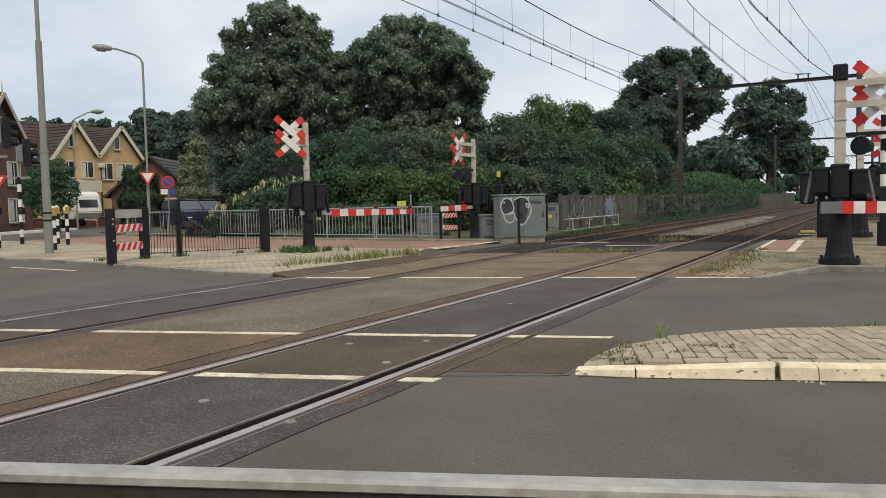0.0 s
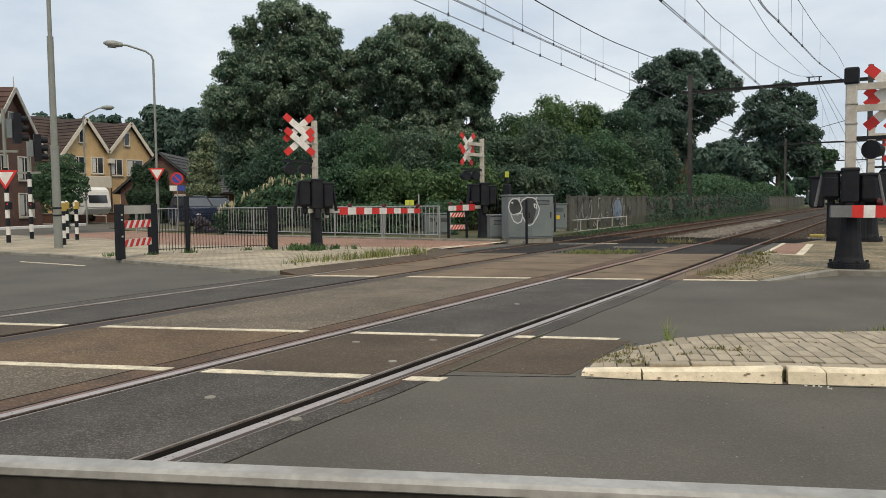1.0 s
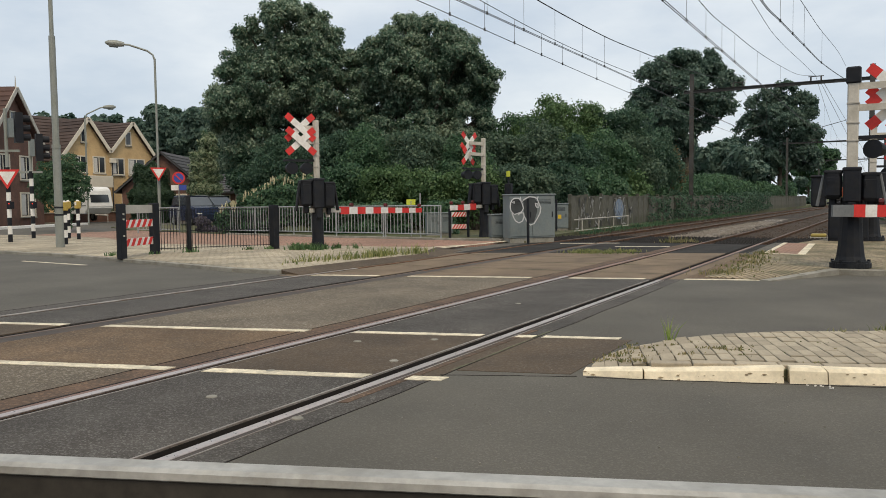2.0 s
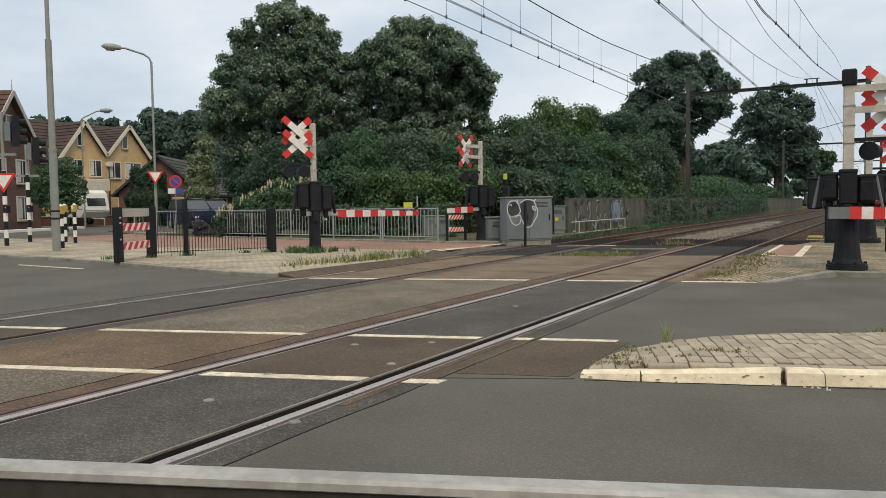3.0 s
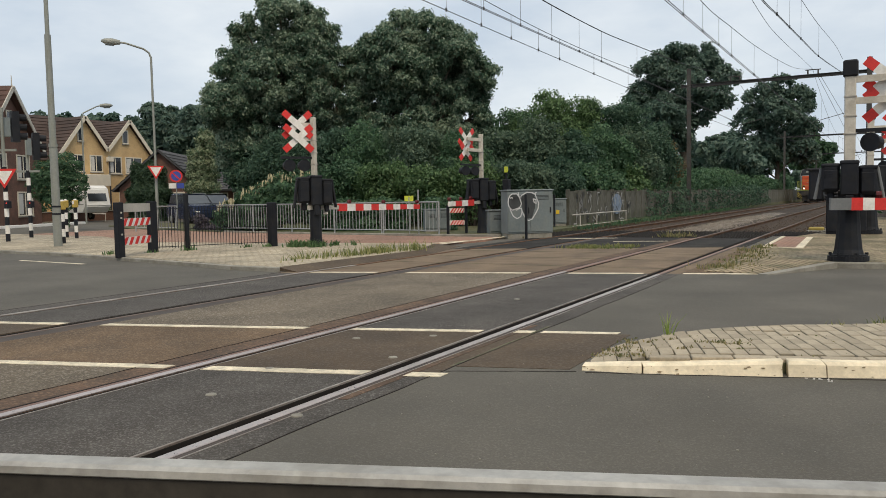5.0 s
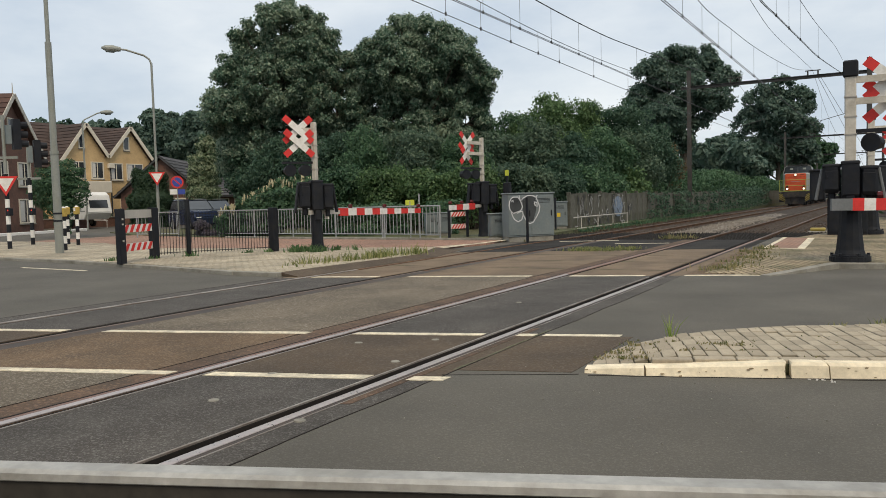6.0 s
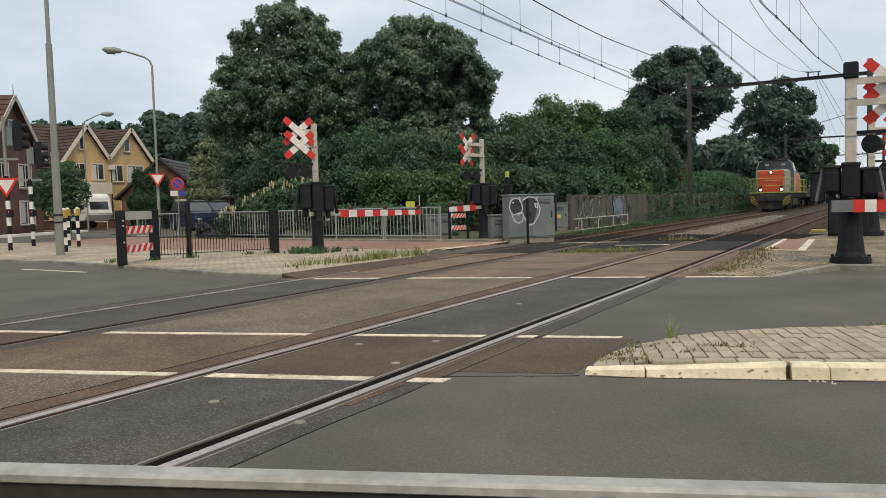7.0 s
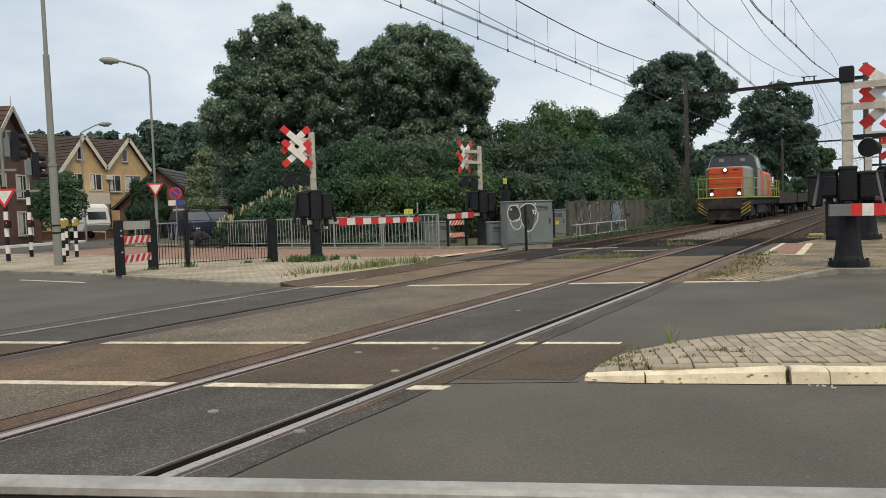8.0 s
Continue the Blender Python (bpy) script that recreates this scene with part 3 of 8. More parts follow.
pavement_east()
bm = bmesh.new()
sloped(bm, [(-9.8, 11.06, 0.076), (-9.28, 11.0, 0.006), (-9.26, 13.2, 0.006), (-9.72, 13.2, 0.076)], -0.1)
sloped(bm, [(-9.72, 13.2, 0.076), (-9.26, 13.2, 0.006), (-9.25, 15.9, 0.006), (-9.6, 15.6, 0.076)], -0.1)
sloped(bm, [(-9.6, 15.6, 0.076), (-9.25, 15.9, 0.006), (-9.9, 18.4, 0.006), (-10.6, 18.2, 0.076)], -0.1)
solid("verge_slope", bm, M_BROWN_DARK, "sandy weedy edge sloping from the pavement to the rails", "ground", kind="structure")



# ---- trees, shrubs and hedges ----
def leaves(name, lobes, count, size, mat, rng, fill=0.25, droop=0.25, loose=0.0):
    """Many small folded leaves spread over and inside a set of uneven lobes (x, y, z, rx, ry, rz)."""
    lobes = np.array(lobes, float)
    area = (lobes[:, 3] * lobes[:, 4] + lobes[:, 4] * lobes[:, 5] + lobes[:, 3] * lobes[:, 5])
    which = rng.choice(len(lobes), count, p=area / area.sum())
    d = rng.normal(size=(count, 3))
    d /= np.linalg.norm(d, axis=1)[:, None]
    # uneven lobes: lumps on the surface and some leaves further in
    d[:, 2] = np.where(rng.random(count) < 0.35, np.abs(d[:, 2]), d[:, 2])
    lump = 1 + 0.13 * np.sin(7 * d[:, 0] + which * 1.7) * np.cos(6 * d[:, 1] + which) + 0.1 * np.sin(11 * d[:, 2] + which * 2.3)
    rad = np.where(rng.random(count) < fill, rng.random(count) ** 0.5, 0.86 + 0.2 * rng.random(count)) * lump
    c = lobes[which, :3] + d * lobes[which, 3:] * rad[:, None]
    c = c + rng.normal(size=(count, 3)) * loose
    nrm = d + rng.normal(size=(count, 3)) * 0.55 + np.array([0, 0, 0.35])
    nrm /= np.linalg.norm(nrm, axis=1)[:, None]
    a = np.cross(nrm, rng.normal(size=(count, 3)))
    a /= np.linalg.norm(a, axis=1)[:, None]
    b = np.cross(nrm, a)
    s = size * (0.55 + 0.9 * rng.random(count))[:, None]
    tipdrop = np.array([0, 0, -1.0]) * droop * s
    v = np.empty((count, 4, 3))
    v[:, 0] = c - a * s * 0.5
    v[:, 1] = c - b * s * 0.34 + nrm * s * 0.08
    v[:, 2] = c + a * s * 0.55 + tipdrop
    v[:, 3] = c + b * s * 0.34 + nrm * s * 0.08
    v = v.reshape(-1, 3)
    v[:, 2] = np.maximum(v[:, 2], 0.02)
    me = bpy.data.meshes.new(name)
    me.vertices.add(count * 4)
    me.vertices.foreach_set("co", v.ravel())
    me.loops.add(count * 4)
    me.loops.foreach_set("vertex_index", np.arange(count * 4))
    me.polygons.add(count)
    me.polygons.foreach_set("loop_start", np.arange(count) * 4)
    me.polygons.foreach_set("loop_total", np.full(count, 4))
    me.update()
    me.validate()
    me.materials.append(mat)
    return me


def tree(x, y, height, width, lobes_n, count, size, mat, label, seed, trunk_r=0.3, bare=0.22, name="tree", squash=1.0, lean=0.0):
    """A tapered trunk with limbs, and a crown of many leaf clumps round the limb ends."""
    rng = np.random.default_rng(seed)
    t = thing(name, label, "tree", pose(x, y, 0), group="")
    lobes = []
    bm = bmesh.new()
    zc0 = height * bare
    rod(bm, (0, 0, -0.35), (0.1, 0, zc0), trunk_r, trunk_r * 0.8, 10)
    rod(bm, (0.1, 0, zc0), (lean, 0.0, height * 0.72), trunk_r * 0.8, trunk_r * 0.25, 8)
    golden = 2.39996
    for i in range(lobes_n):
        f = (i + 0.5) / lobes_n
        zc = zc0 + (height - zc0) * (0.12 + 0.78 * f)
        prof = math.sin(math.pi * min(1.0, 0.24 + 0.72 * f) ** 1.0) ** 0.72
        r = width / 2 * prof * rng.uniform(0.5, 0.92)
        ang = i * golden + rng.uniform(-0.4, 0.4)
        cx, cy = r * math.cos(ang) + lean * f, r * math.sin(ang) * squash
        lr = width * rng.uniform(0.07, 0.16)
        lobes.append((cx, cy, zc, lr, lr, lr * rng.uniform(0.7, 0.95)))
        if i % 2 == 0:
            z0 = zc0 + (zc - zc0) * 0.45
            rod(bm, (0.05, 0, z0), (cx * 0.9, cy * 0.9, zc), trunk_r * 0.3, trunk_r * 0.06, 6)
    lobes.append((lean * 0.7, 0, height * 0.62, width * 0.27, width * 0.27, height * 0.27))
    part("trunk", bm, M_BARK, t)
    crown = new("crown", leaves("crown", lobes, count, size, mat, rng))
    crown.parent = t
    return t


def grown_tree(x, y, view, subs, clump, per_clump, size, mat, label, seed, trunk_r=0.35):
    """A tree whose crown is made of several uneven sub-crowns (across, height, radius), each hung with leaf clumps.
    view: the unit direction across which the sub-crowns are spread."""
    rng = np.random.default_rng(seed)
    t = thing("tree", label, "tree", pose(x, y, 0))
    u, w = np.array(view), np.array((-view[1], view[0]))
    bm = bmesh.new()
    top = max(z for _, z, _ in subs)
    rod(bm, (0, 0, -0.35), (0.05, 0, top * 0.3), trunk_r, trunk_r * 0.8, 10)
    rod(bm, (0.05, 0, top * 0.3), (0, 0, top * 0.8), trunk_r * 0.8, trunk_r * 0.25, 8)
    lobes = []
    for a, z, r in subs:
        a, z, r = a * 0.93, z * 0.985, r * 0.88
        dep = rng.uniform(-0.5, 0.5) * r + (rng.uniform(-1.5, 1.5) if r < 2.2 else 0)
        c = np.array([*(u * a + w * dep), z])
        rod(bm, (0, 0, z * 0.55), tuple(c), trunk_r * 0.35, trunk_r * 0.07, 6)
        n = max(6, int(14 * (r / clump / 2) ** 2))
        for _ in range(n):
            d = rng.normal(size=3)
            d /= np.linalg.norm(d)
            cr = clump * rng.uniform(0.55, 1.15)
            p = c + d * r * rng.uniform(0.62, 1.0) * np.array([1.0, 1.0, 0.92])
            lobes.append((*p, cr, cr, cr * rng.uniform(0.6, 0.9)))
            if rng.random() < 0.3:
                rod(bm, tuple(c), tuple(p), trunk_r * 0.09, trunk_r * 0.03, 5)
    part("trunk", bm, M_BARK, t)
    crown = new("crown", leaves("crown", lobes, int(per_clump * len(lobes)), size, mat, rng, fill=0.4, loose=clump * 0.23))
    crown.parent = t
    return t


def shrub(name, lobes, count, size, mat, label, seed, category="shrub", kind=""):
    rng = np.random.default_rng(seed)
    ob = new(name, leaves(name, lobes, count, size, mat, rng, fill=0.3))
    return tagged(ob, label, category, "", kind)


def bank(x0, y0, x1, y1, h0, h1, depth, n, seed):
    """Lobes of a thicket along a line."""
    rng = np.random.default_rng(seed)
    out = []
    for i in range(n):
        f = (i + rng.uniform(0.2, 0.8)) / n
        hh = (h0 + (h1 - h0) * f) * rng.uniform(0.78, 1.04)
        cx, cy = x0 + (x1 - x0) * f, y0 + (y1 - y0) * f
        k = max(2, int(hh / 1.3))
        for j in range(k):
            r = rng.uniform(0.8, 1.35) * min(1.0, hh / 3.2)
            out.append((cx + rng.uniform(-depth, depth) / 2, cy + rng.uniform(-depth, depth) / 2, max(r * 0.5, hh * (j + 0.6) / k - r * 0.45), r, r, r * 0.85))
    return out


def bush(x, y, h, w, mat, label, seed, size=0.13, name="bush", dense=1.0):
    """A bush: a few stems and a heap of leafy clumps, with dark hollows between them."""
    rng = np.random.default_rng(seed)
    t = thing(name, label, "shrub", pose(x, y, 0))
    h = h * 1.1
    bm = bmesh.new()
    lobes = []
    n = int(16 + 7 * w * h ** 0.5)
    for k in range(n):
        d = rng.normal(size=3)
        d[2] = abs(d[2]) * 0.9 - 0.25
        d /= np.linalg.norm(d)
        cr = rng.uniform(0.24, 0.52) * (0.6 + 0.11 * h)
        f = rng.uniform(0.55, 1.0)
        p = (d[0] * f * (w / 2 - 0.2), d[1] * f * (w / 2 - 0.2), max(cr * 0.6, h * 0.48 + d[2] * f * (h * 0.52 - cr * 0.7)))
        lobes.append((*p, cr, cr, cr * rng.uniform(0.6, 0.85)))
        if k % 4 == 0:
            rod(bm, (d[0] * 0.15, d[1] * 0.15, -0.1), p, 0.045, 0.012, 5)
    lobes.append((0, 0, h * 0.4, w * 0.3, w * 0.3, h * 0.36))
    part("trunk", bm, M_BARK, t)
    foliage = new("foliage", leaves("foliage", lobes, int(dense * 260 * n * (0.13 / size) ** 1.2), size, mat, rng, fill=0.35, loose=0.10))
    foliage.parent = t
    return t


ACROSS_W, ACROSS_N = (0.78, 0.626), (0.975, 0.22)
grown_tree(-32.0, 38.1, ACROSS_W, [(0.5, 10.0, 2.4), (-0.5, 13.7, 0.8), (1.2, 12.9, 0.8), (-0.7, 12.3, 1.6), (-2.6, 11.1, 1.5), (-3.1, 11.9, 0.7), (-4.6, 8.3, 1.1), (-5.1, 6.6, 1.0), (-3.6, 9.5, 1.7), (1.4, 11.2, 1.8), (3.6, 9.8, 1.6), (-4.3, 7.2, 1.6), (-0.9, 8.6, 3.0), (2.6, 7.6, 2.5),
           (-1.9, 5.5, 2.5), (1.9, 4.9, 2.5), (-3.7, 4.4, 1.7), (4.2, 6.2, 1.8)], 0.40, 300, 0.155, M_LEAF, "tall dark green lime tree behind the fence", 11)
grown_tree(-25.0, 41.5, ACROSS_W, [(1.7, 8.4, 2.4), (-1.8, 9.2, 2.0), (-0.2, 12.6, 0.8), (-0.9, 11.7, 1.4), (0.9, 11.5, 1.4), (2.7, 10.9, 1.1), (3.9, 8.9, 1.1), (-2.6, 10.5, 1.4), (2.3, 10.0, 1.5), (-0.2, 9.3, 2.8), (3.3, 8.0, 1.5), (-2.9, 8.2, 1.8), (3.0, 6.1, 1.8),
           (-0.9, 5.8, 2.8), (1.9, 4.4, 2.1), (-2.6, 4.7, 2.0)], 0.40, 300, 0.155, M_LEAF, "broad dark green lime tree behind the fence", 12)
grown_tree(-16.6, 75.0, ACROSS_N, [(-0.5, 14.1, 1.7), (-2.9, 13.0, 1.8), (1.8, 13.8, 1.8), (3.9, 11.9, 1.5), (-3.9, 10.4, 1.7), (-0.2, 11.2, 3.0), (2.9, 10.0, 1.5), (-1.8, 8.6, 2.2), (-3.2, 6.8, 1.5), (-0.6, 6.4, 1.7), (1.4, 8.6, 1.2)],
           0.55, 190, 0.26, M_LEAF_FAR, "dark tree beside the railway with gaps in its crown", 13)
grown_tree(-13.4, 118.0, ACROSS_N, [(0.4, 16.0, 1.9), (-2.4, 14.4, 2.3), (3.2, 14.2, 2.1), (-4.0, 11.6, 2.1), (0.4, 11.8, 3.2), (4.0, 10.4, 2.0), (-6.2, 8.0, 2.4), (-0.8, 7.6, 3.4), (3.2, 6.8, 2.5), (-3.2, 5.6, 3.0)],
           0.75, 170, 0.36, M_LEAF_FAR, "dark rounded tree farther along the railway", 14)
tree(-17.0, 100.0, 8.6, 8.5, 20, 16000, 0.4, M_LEAF_FAR, "low dark tree in the distance beside the railway", 15, 0.3, 0.2)
tree(-15.5, 188.0, 15.0, 13.0, 20, 9000, 0.8, M_LEAF_MID, "pale green tree far along the railway", 16, 0.3, 0.1)
tree(-64.5, 61.5, 12.0, 10.0, 26, 16000, 0.42, M_LEAF_FAR, "dark green tree behind the low house", 18, 0.3, 0.1)
tree(-56.5, 58.0, 10.5, 9.0, 26, 16000, 0.36, M_LEAF_DARK, "deep green tree behind the low house", 19, 0.3, 0.1)
tree(-71.8, 62.2, 12.9, 9.5, 26, 16000, 0.5, M_LEAF_FAR, "round green tree behind the houses", 17, 0.3, 0.2)

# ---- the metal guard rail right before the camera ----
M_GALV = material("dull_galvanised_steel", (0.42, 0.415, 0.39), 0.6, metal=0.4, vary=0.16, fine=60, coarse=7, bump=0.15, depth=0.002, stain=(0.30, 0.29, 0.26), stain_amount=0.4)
# the shade under the tube is put into this dark colour
M_UNDER_RAIL = material("shaded_tube_underside", (0.055, 0.05, 0.042), 0.7, metal=0.2, vary=0.3, fine=40, coarse=3, bump=0.2, depth=0.002)


def build_near_rail():
    g = thing("guard_rail", "grey galvanised steel tube rail on posts", "railing")
    a, b = Vector((-1.95, 0.265, 0.925)), Vector((0.75, 1.30, 0.925))
    # a folded section: flat top, and a face that falls back beneath it
    e = (b - a).normalized()
    n_ = Vector((-e.y, e.x, 0))
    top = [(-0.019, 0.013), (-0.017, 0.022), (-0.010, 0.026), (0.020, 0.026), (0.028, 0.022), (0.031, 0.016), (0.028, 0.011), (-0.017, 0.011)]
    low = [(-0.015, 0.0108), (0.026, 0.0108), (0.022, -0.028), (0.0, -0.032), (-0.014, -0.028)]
    for name, prof, mat, lab in (("top_cap", top, M_GALV, "pale galvanised cap"), ("lower_tube", low, M_UNDER_RAIL, "underside coloured dark for its shade")):
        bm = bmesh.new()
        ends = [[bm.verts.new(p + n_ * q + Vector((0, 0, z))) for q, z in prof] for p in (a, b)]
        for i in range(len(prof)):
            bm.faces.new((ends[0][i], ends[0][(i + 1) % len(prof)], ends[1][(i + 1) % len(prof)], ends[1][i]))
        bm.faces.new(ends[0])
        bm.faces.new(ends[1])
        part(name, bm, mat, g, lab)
    for f in (0.245, 0.9):
        p = a + (b - a) * f
        bm = bmesh.new()
        rod(bm, (p.x, p.y, -0.05), (p.x, p.y, 0.900), 0.022, n=12)
        part("post", bm, M_GALV, g)


build_near_rail()

# ---- traffic island ----
def build_island():
    front = [(-1.98, 5.50), (-1.5, 5.56), (-0.58, 5.87), (0.0, 6.08), (3.2, 7.3)]
    back = [(3.2, 11.0), (0.0, 8.75), (-1.48, 7.68), (-2.02, 7.2)]
    isl = thing("traffic_island", "raised traffic island of grey concrete pavers with a cream kerb", "traffic island", kind="structure")
    bm = bmesh.new()
    prism(bm, [(-1.9, 5.62), (-1.45, 5.68), (-0.58, 5.99), (0.0, 6.2), (3.2, 7.42), (3.2, 9.7), (0, 7.94), (-0.73, 7.52), (-1.33, 7.1), (-1.7, 6.8), (-1.9, 6.55), (-1.95, 6.2)], -0.02, 0.012)
    prism(bm, [(-1.3, 5.74), (-0.58, 5.99), (0.0, 6.2), (3.2, 7.42), (3.2, 9.65), (0, 7.9), (-0.73, 7.48), (-1.2, 7.1)], -0.02, 0.075)
    part("paving_bed", bm, M_PAVE_BED, isl)
    return isl


ISLAND = build_island()

# ---- more materials ----
M_BLACK = material("black_painted_metal", (0.010, 0.012, 0.017), 0.6, vary=0.3, fine=30, coarse=3, bump=0.15, stain=(0.022, 0.022, 0.021), stain_amount=0.25, spec=0.25)
M_POST_CREAM = material("weathered_cream_post", (0.52, 0.49, 0.43), 0.7, vary=0.12, fine=25, coarse=2, bump=0.15, stain=(0.36, 0.33, 0.27))
M_POST_GREY = material("grey_bracket_metal", (0.40, 0.38, 0.34), 0.7, vary=0.12, fine=25, coarse=2, bump=0.15)
M_POST_DARK = material("dark_grey_plate", (0.15, 0.16, 0.165), 0.6, vary=0.15, fine=25, coarse=2, bump=0.1)
M_WHITE = material("white_sign_paint", (0.74, 0.73, 0.70), 0.55, vary=0.08, fine=30, coarse=3, bump=0.1, stain=(0.55, 0.52, 0.45), stain_amount=0.25)
M_RED = material("red_sign_paint", (0.60, 0.035, 0.03), 0.5, vary=0.12, fine=30, coarse=3, bump=0.1)
M_BLUE = material("blue_sign_paint", (0.04, 0.07, 0.32), 0.5, vary=0.1, fine=30, coarse=3, bump=0.1)
M_YELLOW = material("yellow_paint", (0.62, 0.42, 0.03), 0.55, vary=0.15, fine=30, coarse=3, bump=0.1)
M_YELLOW_DULL = material("weathered_yellow_plastic", (0.42, 0.30, 0.07), 0.6, vary=0.2, fine=30, coarse=4, bump=0.1)
M_LIME = material("yellow_green_paint", (0.50, 0.56, 0.06), 0.5, vary=0.12, fine=30, coarse=3, bump=0.1)
M_LAMP_GREY = material("weathered_lamp_post", (0.25, 0.265, 0.245), 0.6, metal=0.2, vary=0.14, fine=18, coarse=1.2, bump=0.1, stain=(0.24, 0.25, 0.21))
M_FENCE = material("galvanised_fence_bar", (0.33, 0.345, 0.35), 0.55, metal=0.35, vary=0.12, fine=20, coarse=2, bump=0.1)
M_CAB = material("grey_green_cabinet_paint", (0.155, 0.185, 0.19), 0.65, vary=0.12, fine=14, coarse=1.5, bump=0.1, stain=(0.17, 0.19, 0.18))
M_GRAFFITI = material("white_spray_paint", (0.52, 0.53, 0.54), 0.7, vary=0.2, fine=20, coarse=4, bump=0.0)
M_GRAFFITI_OLD = material("faded_spray_paint", (0.30, 0.30, 0.29), 0.8, vary=0.3, fine=20, coarse=4, bump=0.0)
M_GRAFFITI_BLUE = material("dull_blue_spray_paint", (0.16, 0.21, 0.28), 0.8, vary=0.3, fine=12, coarse=3, bump=0.0)
M_GRAFFITI_BLACK = material("black_spray_paint", (0.05, 0.055, 0.058), 0.8, vary=0.2, fine=20, coarse=4, bump=0.0)
M_WALL = material("stained_concrete_panel", (0.098, 0.096, 0.080), 0.95, vary=0.3, fine=7, coarse=0.9, bump=0.4, depth=0.01, stain=(0.055, 0.058, 0.038), stain_amount=0.5, each=0.12)
M_CATENARY = material("dark_weathered_steel", (0.062, 0.06, 0.058), 0.75, metal=0.3, vary=0.25, fine=20, coarse=2, bump=0.2)
M_TIMBER_POLE = material("brown_mast_steel", (0.055, 0.056, 0.055), 0.85, vary=0.3, fine=18, coarse=1.5, bump=0.3, stain=(0.075, 0.06, 0.05))
M_WIRE = material("dull_overhead_wire", (0.06, 0.062, 0.065), 0.6, metal=0.5, vary=0.05, bump=0.0)
M_STUCCO = material("ochre_rendered_wall", (0.56, 0.395, 0.205), 0.9, vary=0.10, fine=8, coarse=0.6, bump=0.3, stain=(0.42, 0.29, 0.15), stain_amount=0.3)
M_BRICK = material("brown_red_brick_wall", (0.145, 0.078, 0.058), 0.9, vary=0.22, fine=9, coarse=1.0, bump=0.3, stain=(0.10, 0.06, 0.048))
M_BARGE = material("cream_barge_board", (0.62, 0.57, 0.47), 0.7, vary=0.08, fine=20, coarse=2, bump=0.1)
M_TILE = material("dark_brown_roof_tile", (0.060, 0.040, 0.033), 0.8, vary=0.25, fine=6, coarse=0.8, bump=0.3, each=0.2)
M_TILE_RED = material("brown_clay_roof_tile", (0.085, 0.046, 0.036), 0.8, vary=0.25, fine=6, coarse=0.8, bump=0.3, each=0.2)
M_TILE_GREY = material("dark_grey_roof_tile", (0.055, 0.055, 0.058), 0.85, vary=0.2, fine=6, coarse=0.8, bump=0.3, each=0.2)
M_GLASS = material("dark_window_glass", (0.03, 0.035, 0.04), 0.08, vary=0.05, fine=2, coarse=1, bump=0.0, spec=0.8)
M_CURTAIN = material("pale_net_curtain", (0.52, 0.51, 0.48), 0.9, vary=0.1, fine=20, coarse=3, bump=0.1)
M_CARAVAN = material("white_caravan_panel", (0.70, 0.70, 0.67), 0.35, vary=0.06, fine=20, coarse=2, bump=0.05)
M_CAR_GLASS = material("sky_lit_car_glass", (0.06, 0.07, 0.08), 0.05, vary=0.05, fine=2, coarse=1, bump=0.0, spec=1.0)
M_CAR = material("dark_blue_car_paint", (0.026, 0.040, 0.085), 0.2, metal=0.3, vary=0.08, fine=20, coarse=2, bump=0.0)
M_CAR_B = material("black_car_paint", (0.02, 0.02, 0.022), 0.2, metal=0.2, vary=0.08, fine=20, coarse=2, bump=0.0)
M_TYRE = material("black_tyre", (0.02, 0.02, 0.02), 0.9, vary=0.2, fine=20, coarse=2, bump=0.2)
M_ORANGE = material("orange_loco_paint", (0.55, 0.085, 0.028), 0.5, vary=0.10, fine=14, coarse=1.5, bump=0.08, stain=(0.42, 0.065, 0.025), stain_amount=0.3)
M_LOCO_GREY = material("silver_grey_loco_paint", (0.27, 0.285, 0.27), 0.5, vary=0.1, fine=14, coarse=1.5, bump=0.08, stain=(0.26, 0.26, 0.24))
M_LOCO_DARK = material("dark_grey_loco_paint", (0.075, 0.08, 0.08), 0.5, vary=0.15, fine=14, coarse=1.5, bump=0.08, stain=(0.12, 0.12, 0.115))
M_UNDER = material("grimy_underframe", (0.030, 0.031, 0.034), 0.85, vary=0.3, fine=14, coarse=1.5, bump=0.3, stain=(0.07, 0.055, 0.042))
M_WAGON = material("grimy_wagon_steel", (0.026, 0.021, 0.019), 0.85, vary=0.3, fine=10, coarse=1.0, bump=0.3, stain=(0.05, 0.032, 0.022))
M_HEADLAMP = glow("lit_headlamp", (1.0, 0.84, 0.58), 2.6)
M_LOCO_RAIL = material("yellow_green_rail_paint", (0.30, 0.34, 0.085), 0.55, vary=0.15, fine=30, coarse=3, bump=0.1)
M_STRIPE = material("grimy_yellow_stripe", (0.30, 0.235, 0.06), 0.6, vary=0.2, fine=30, coarse=3, bump=0.1)
M_REDLAMP = glow("lit_red_lamp", (0.9, 0.03, 0.02), 1.2)
M_REDGLASS = material("unlit_red_lens", (0.09, 0.012, 0.012), 0.25, vary=0.1, bump=0.0)


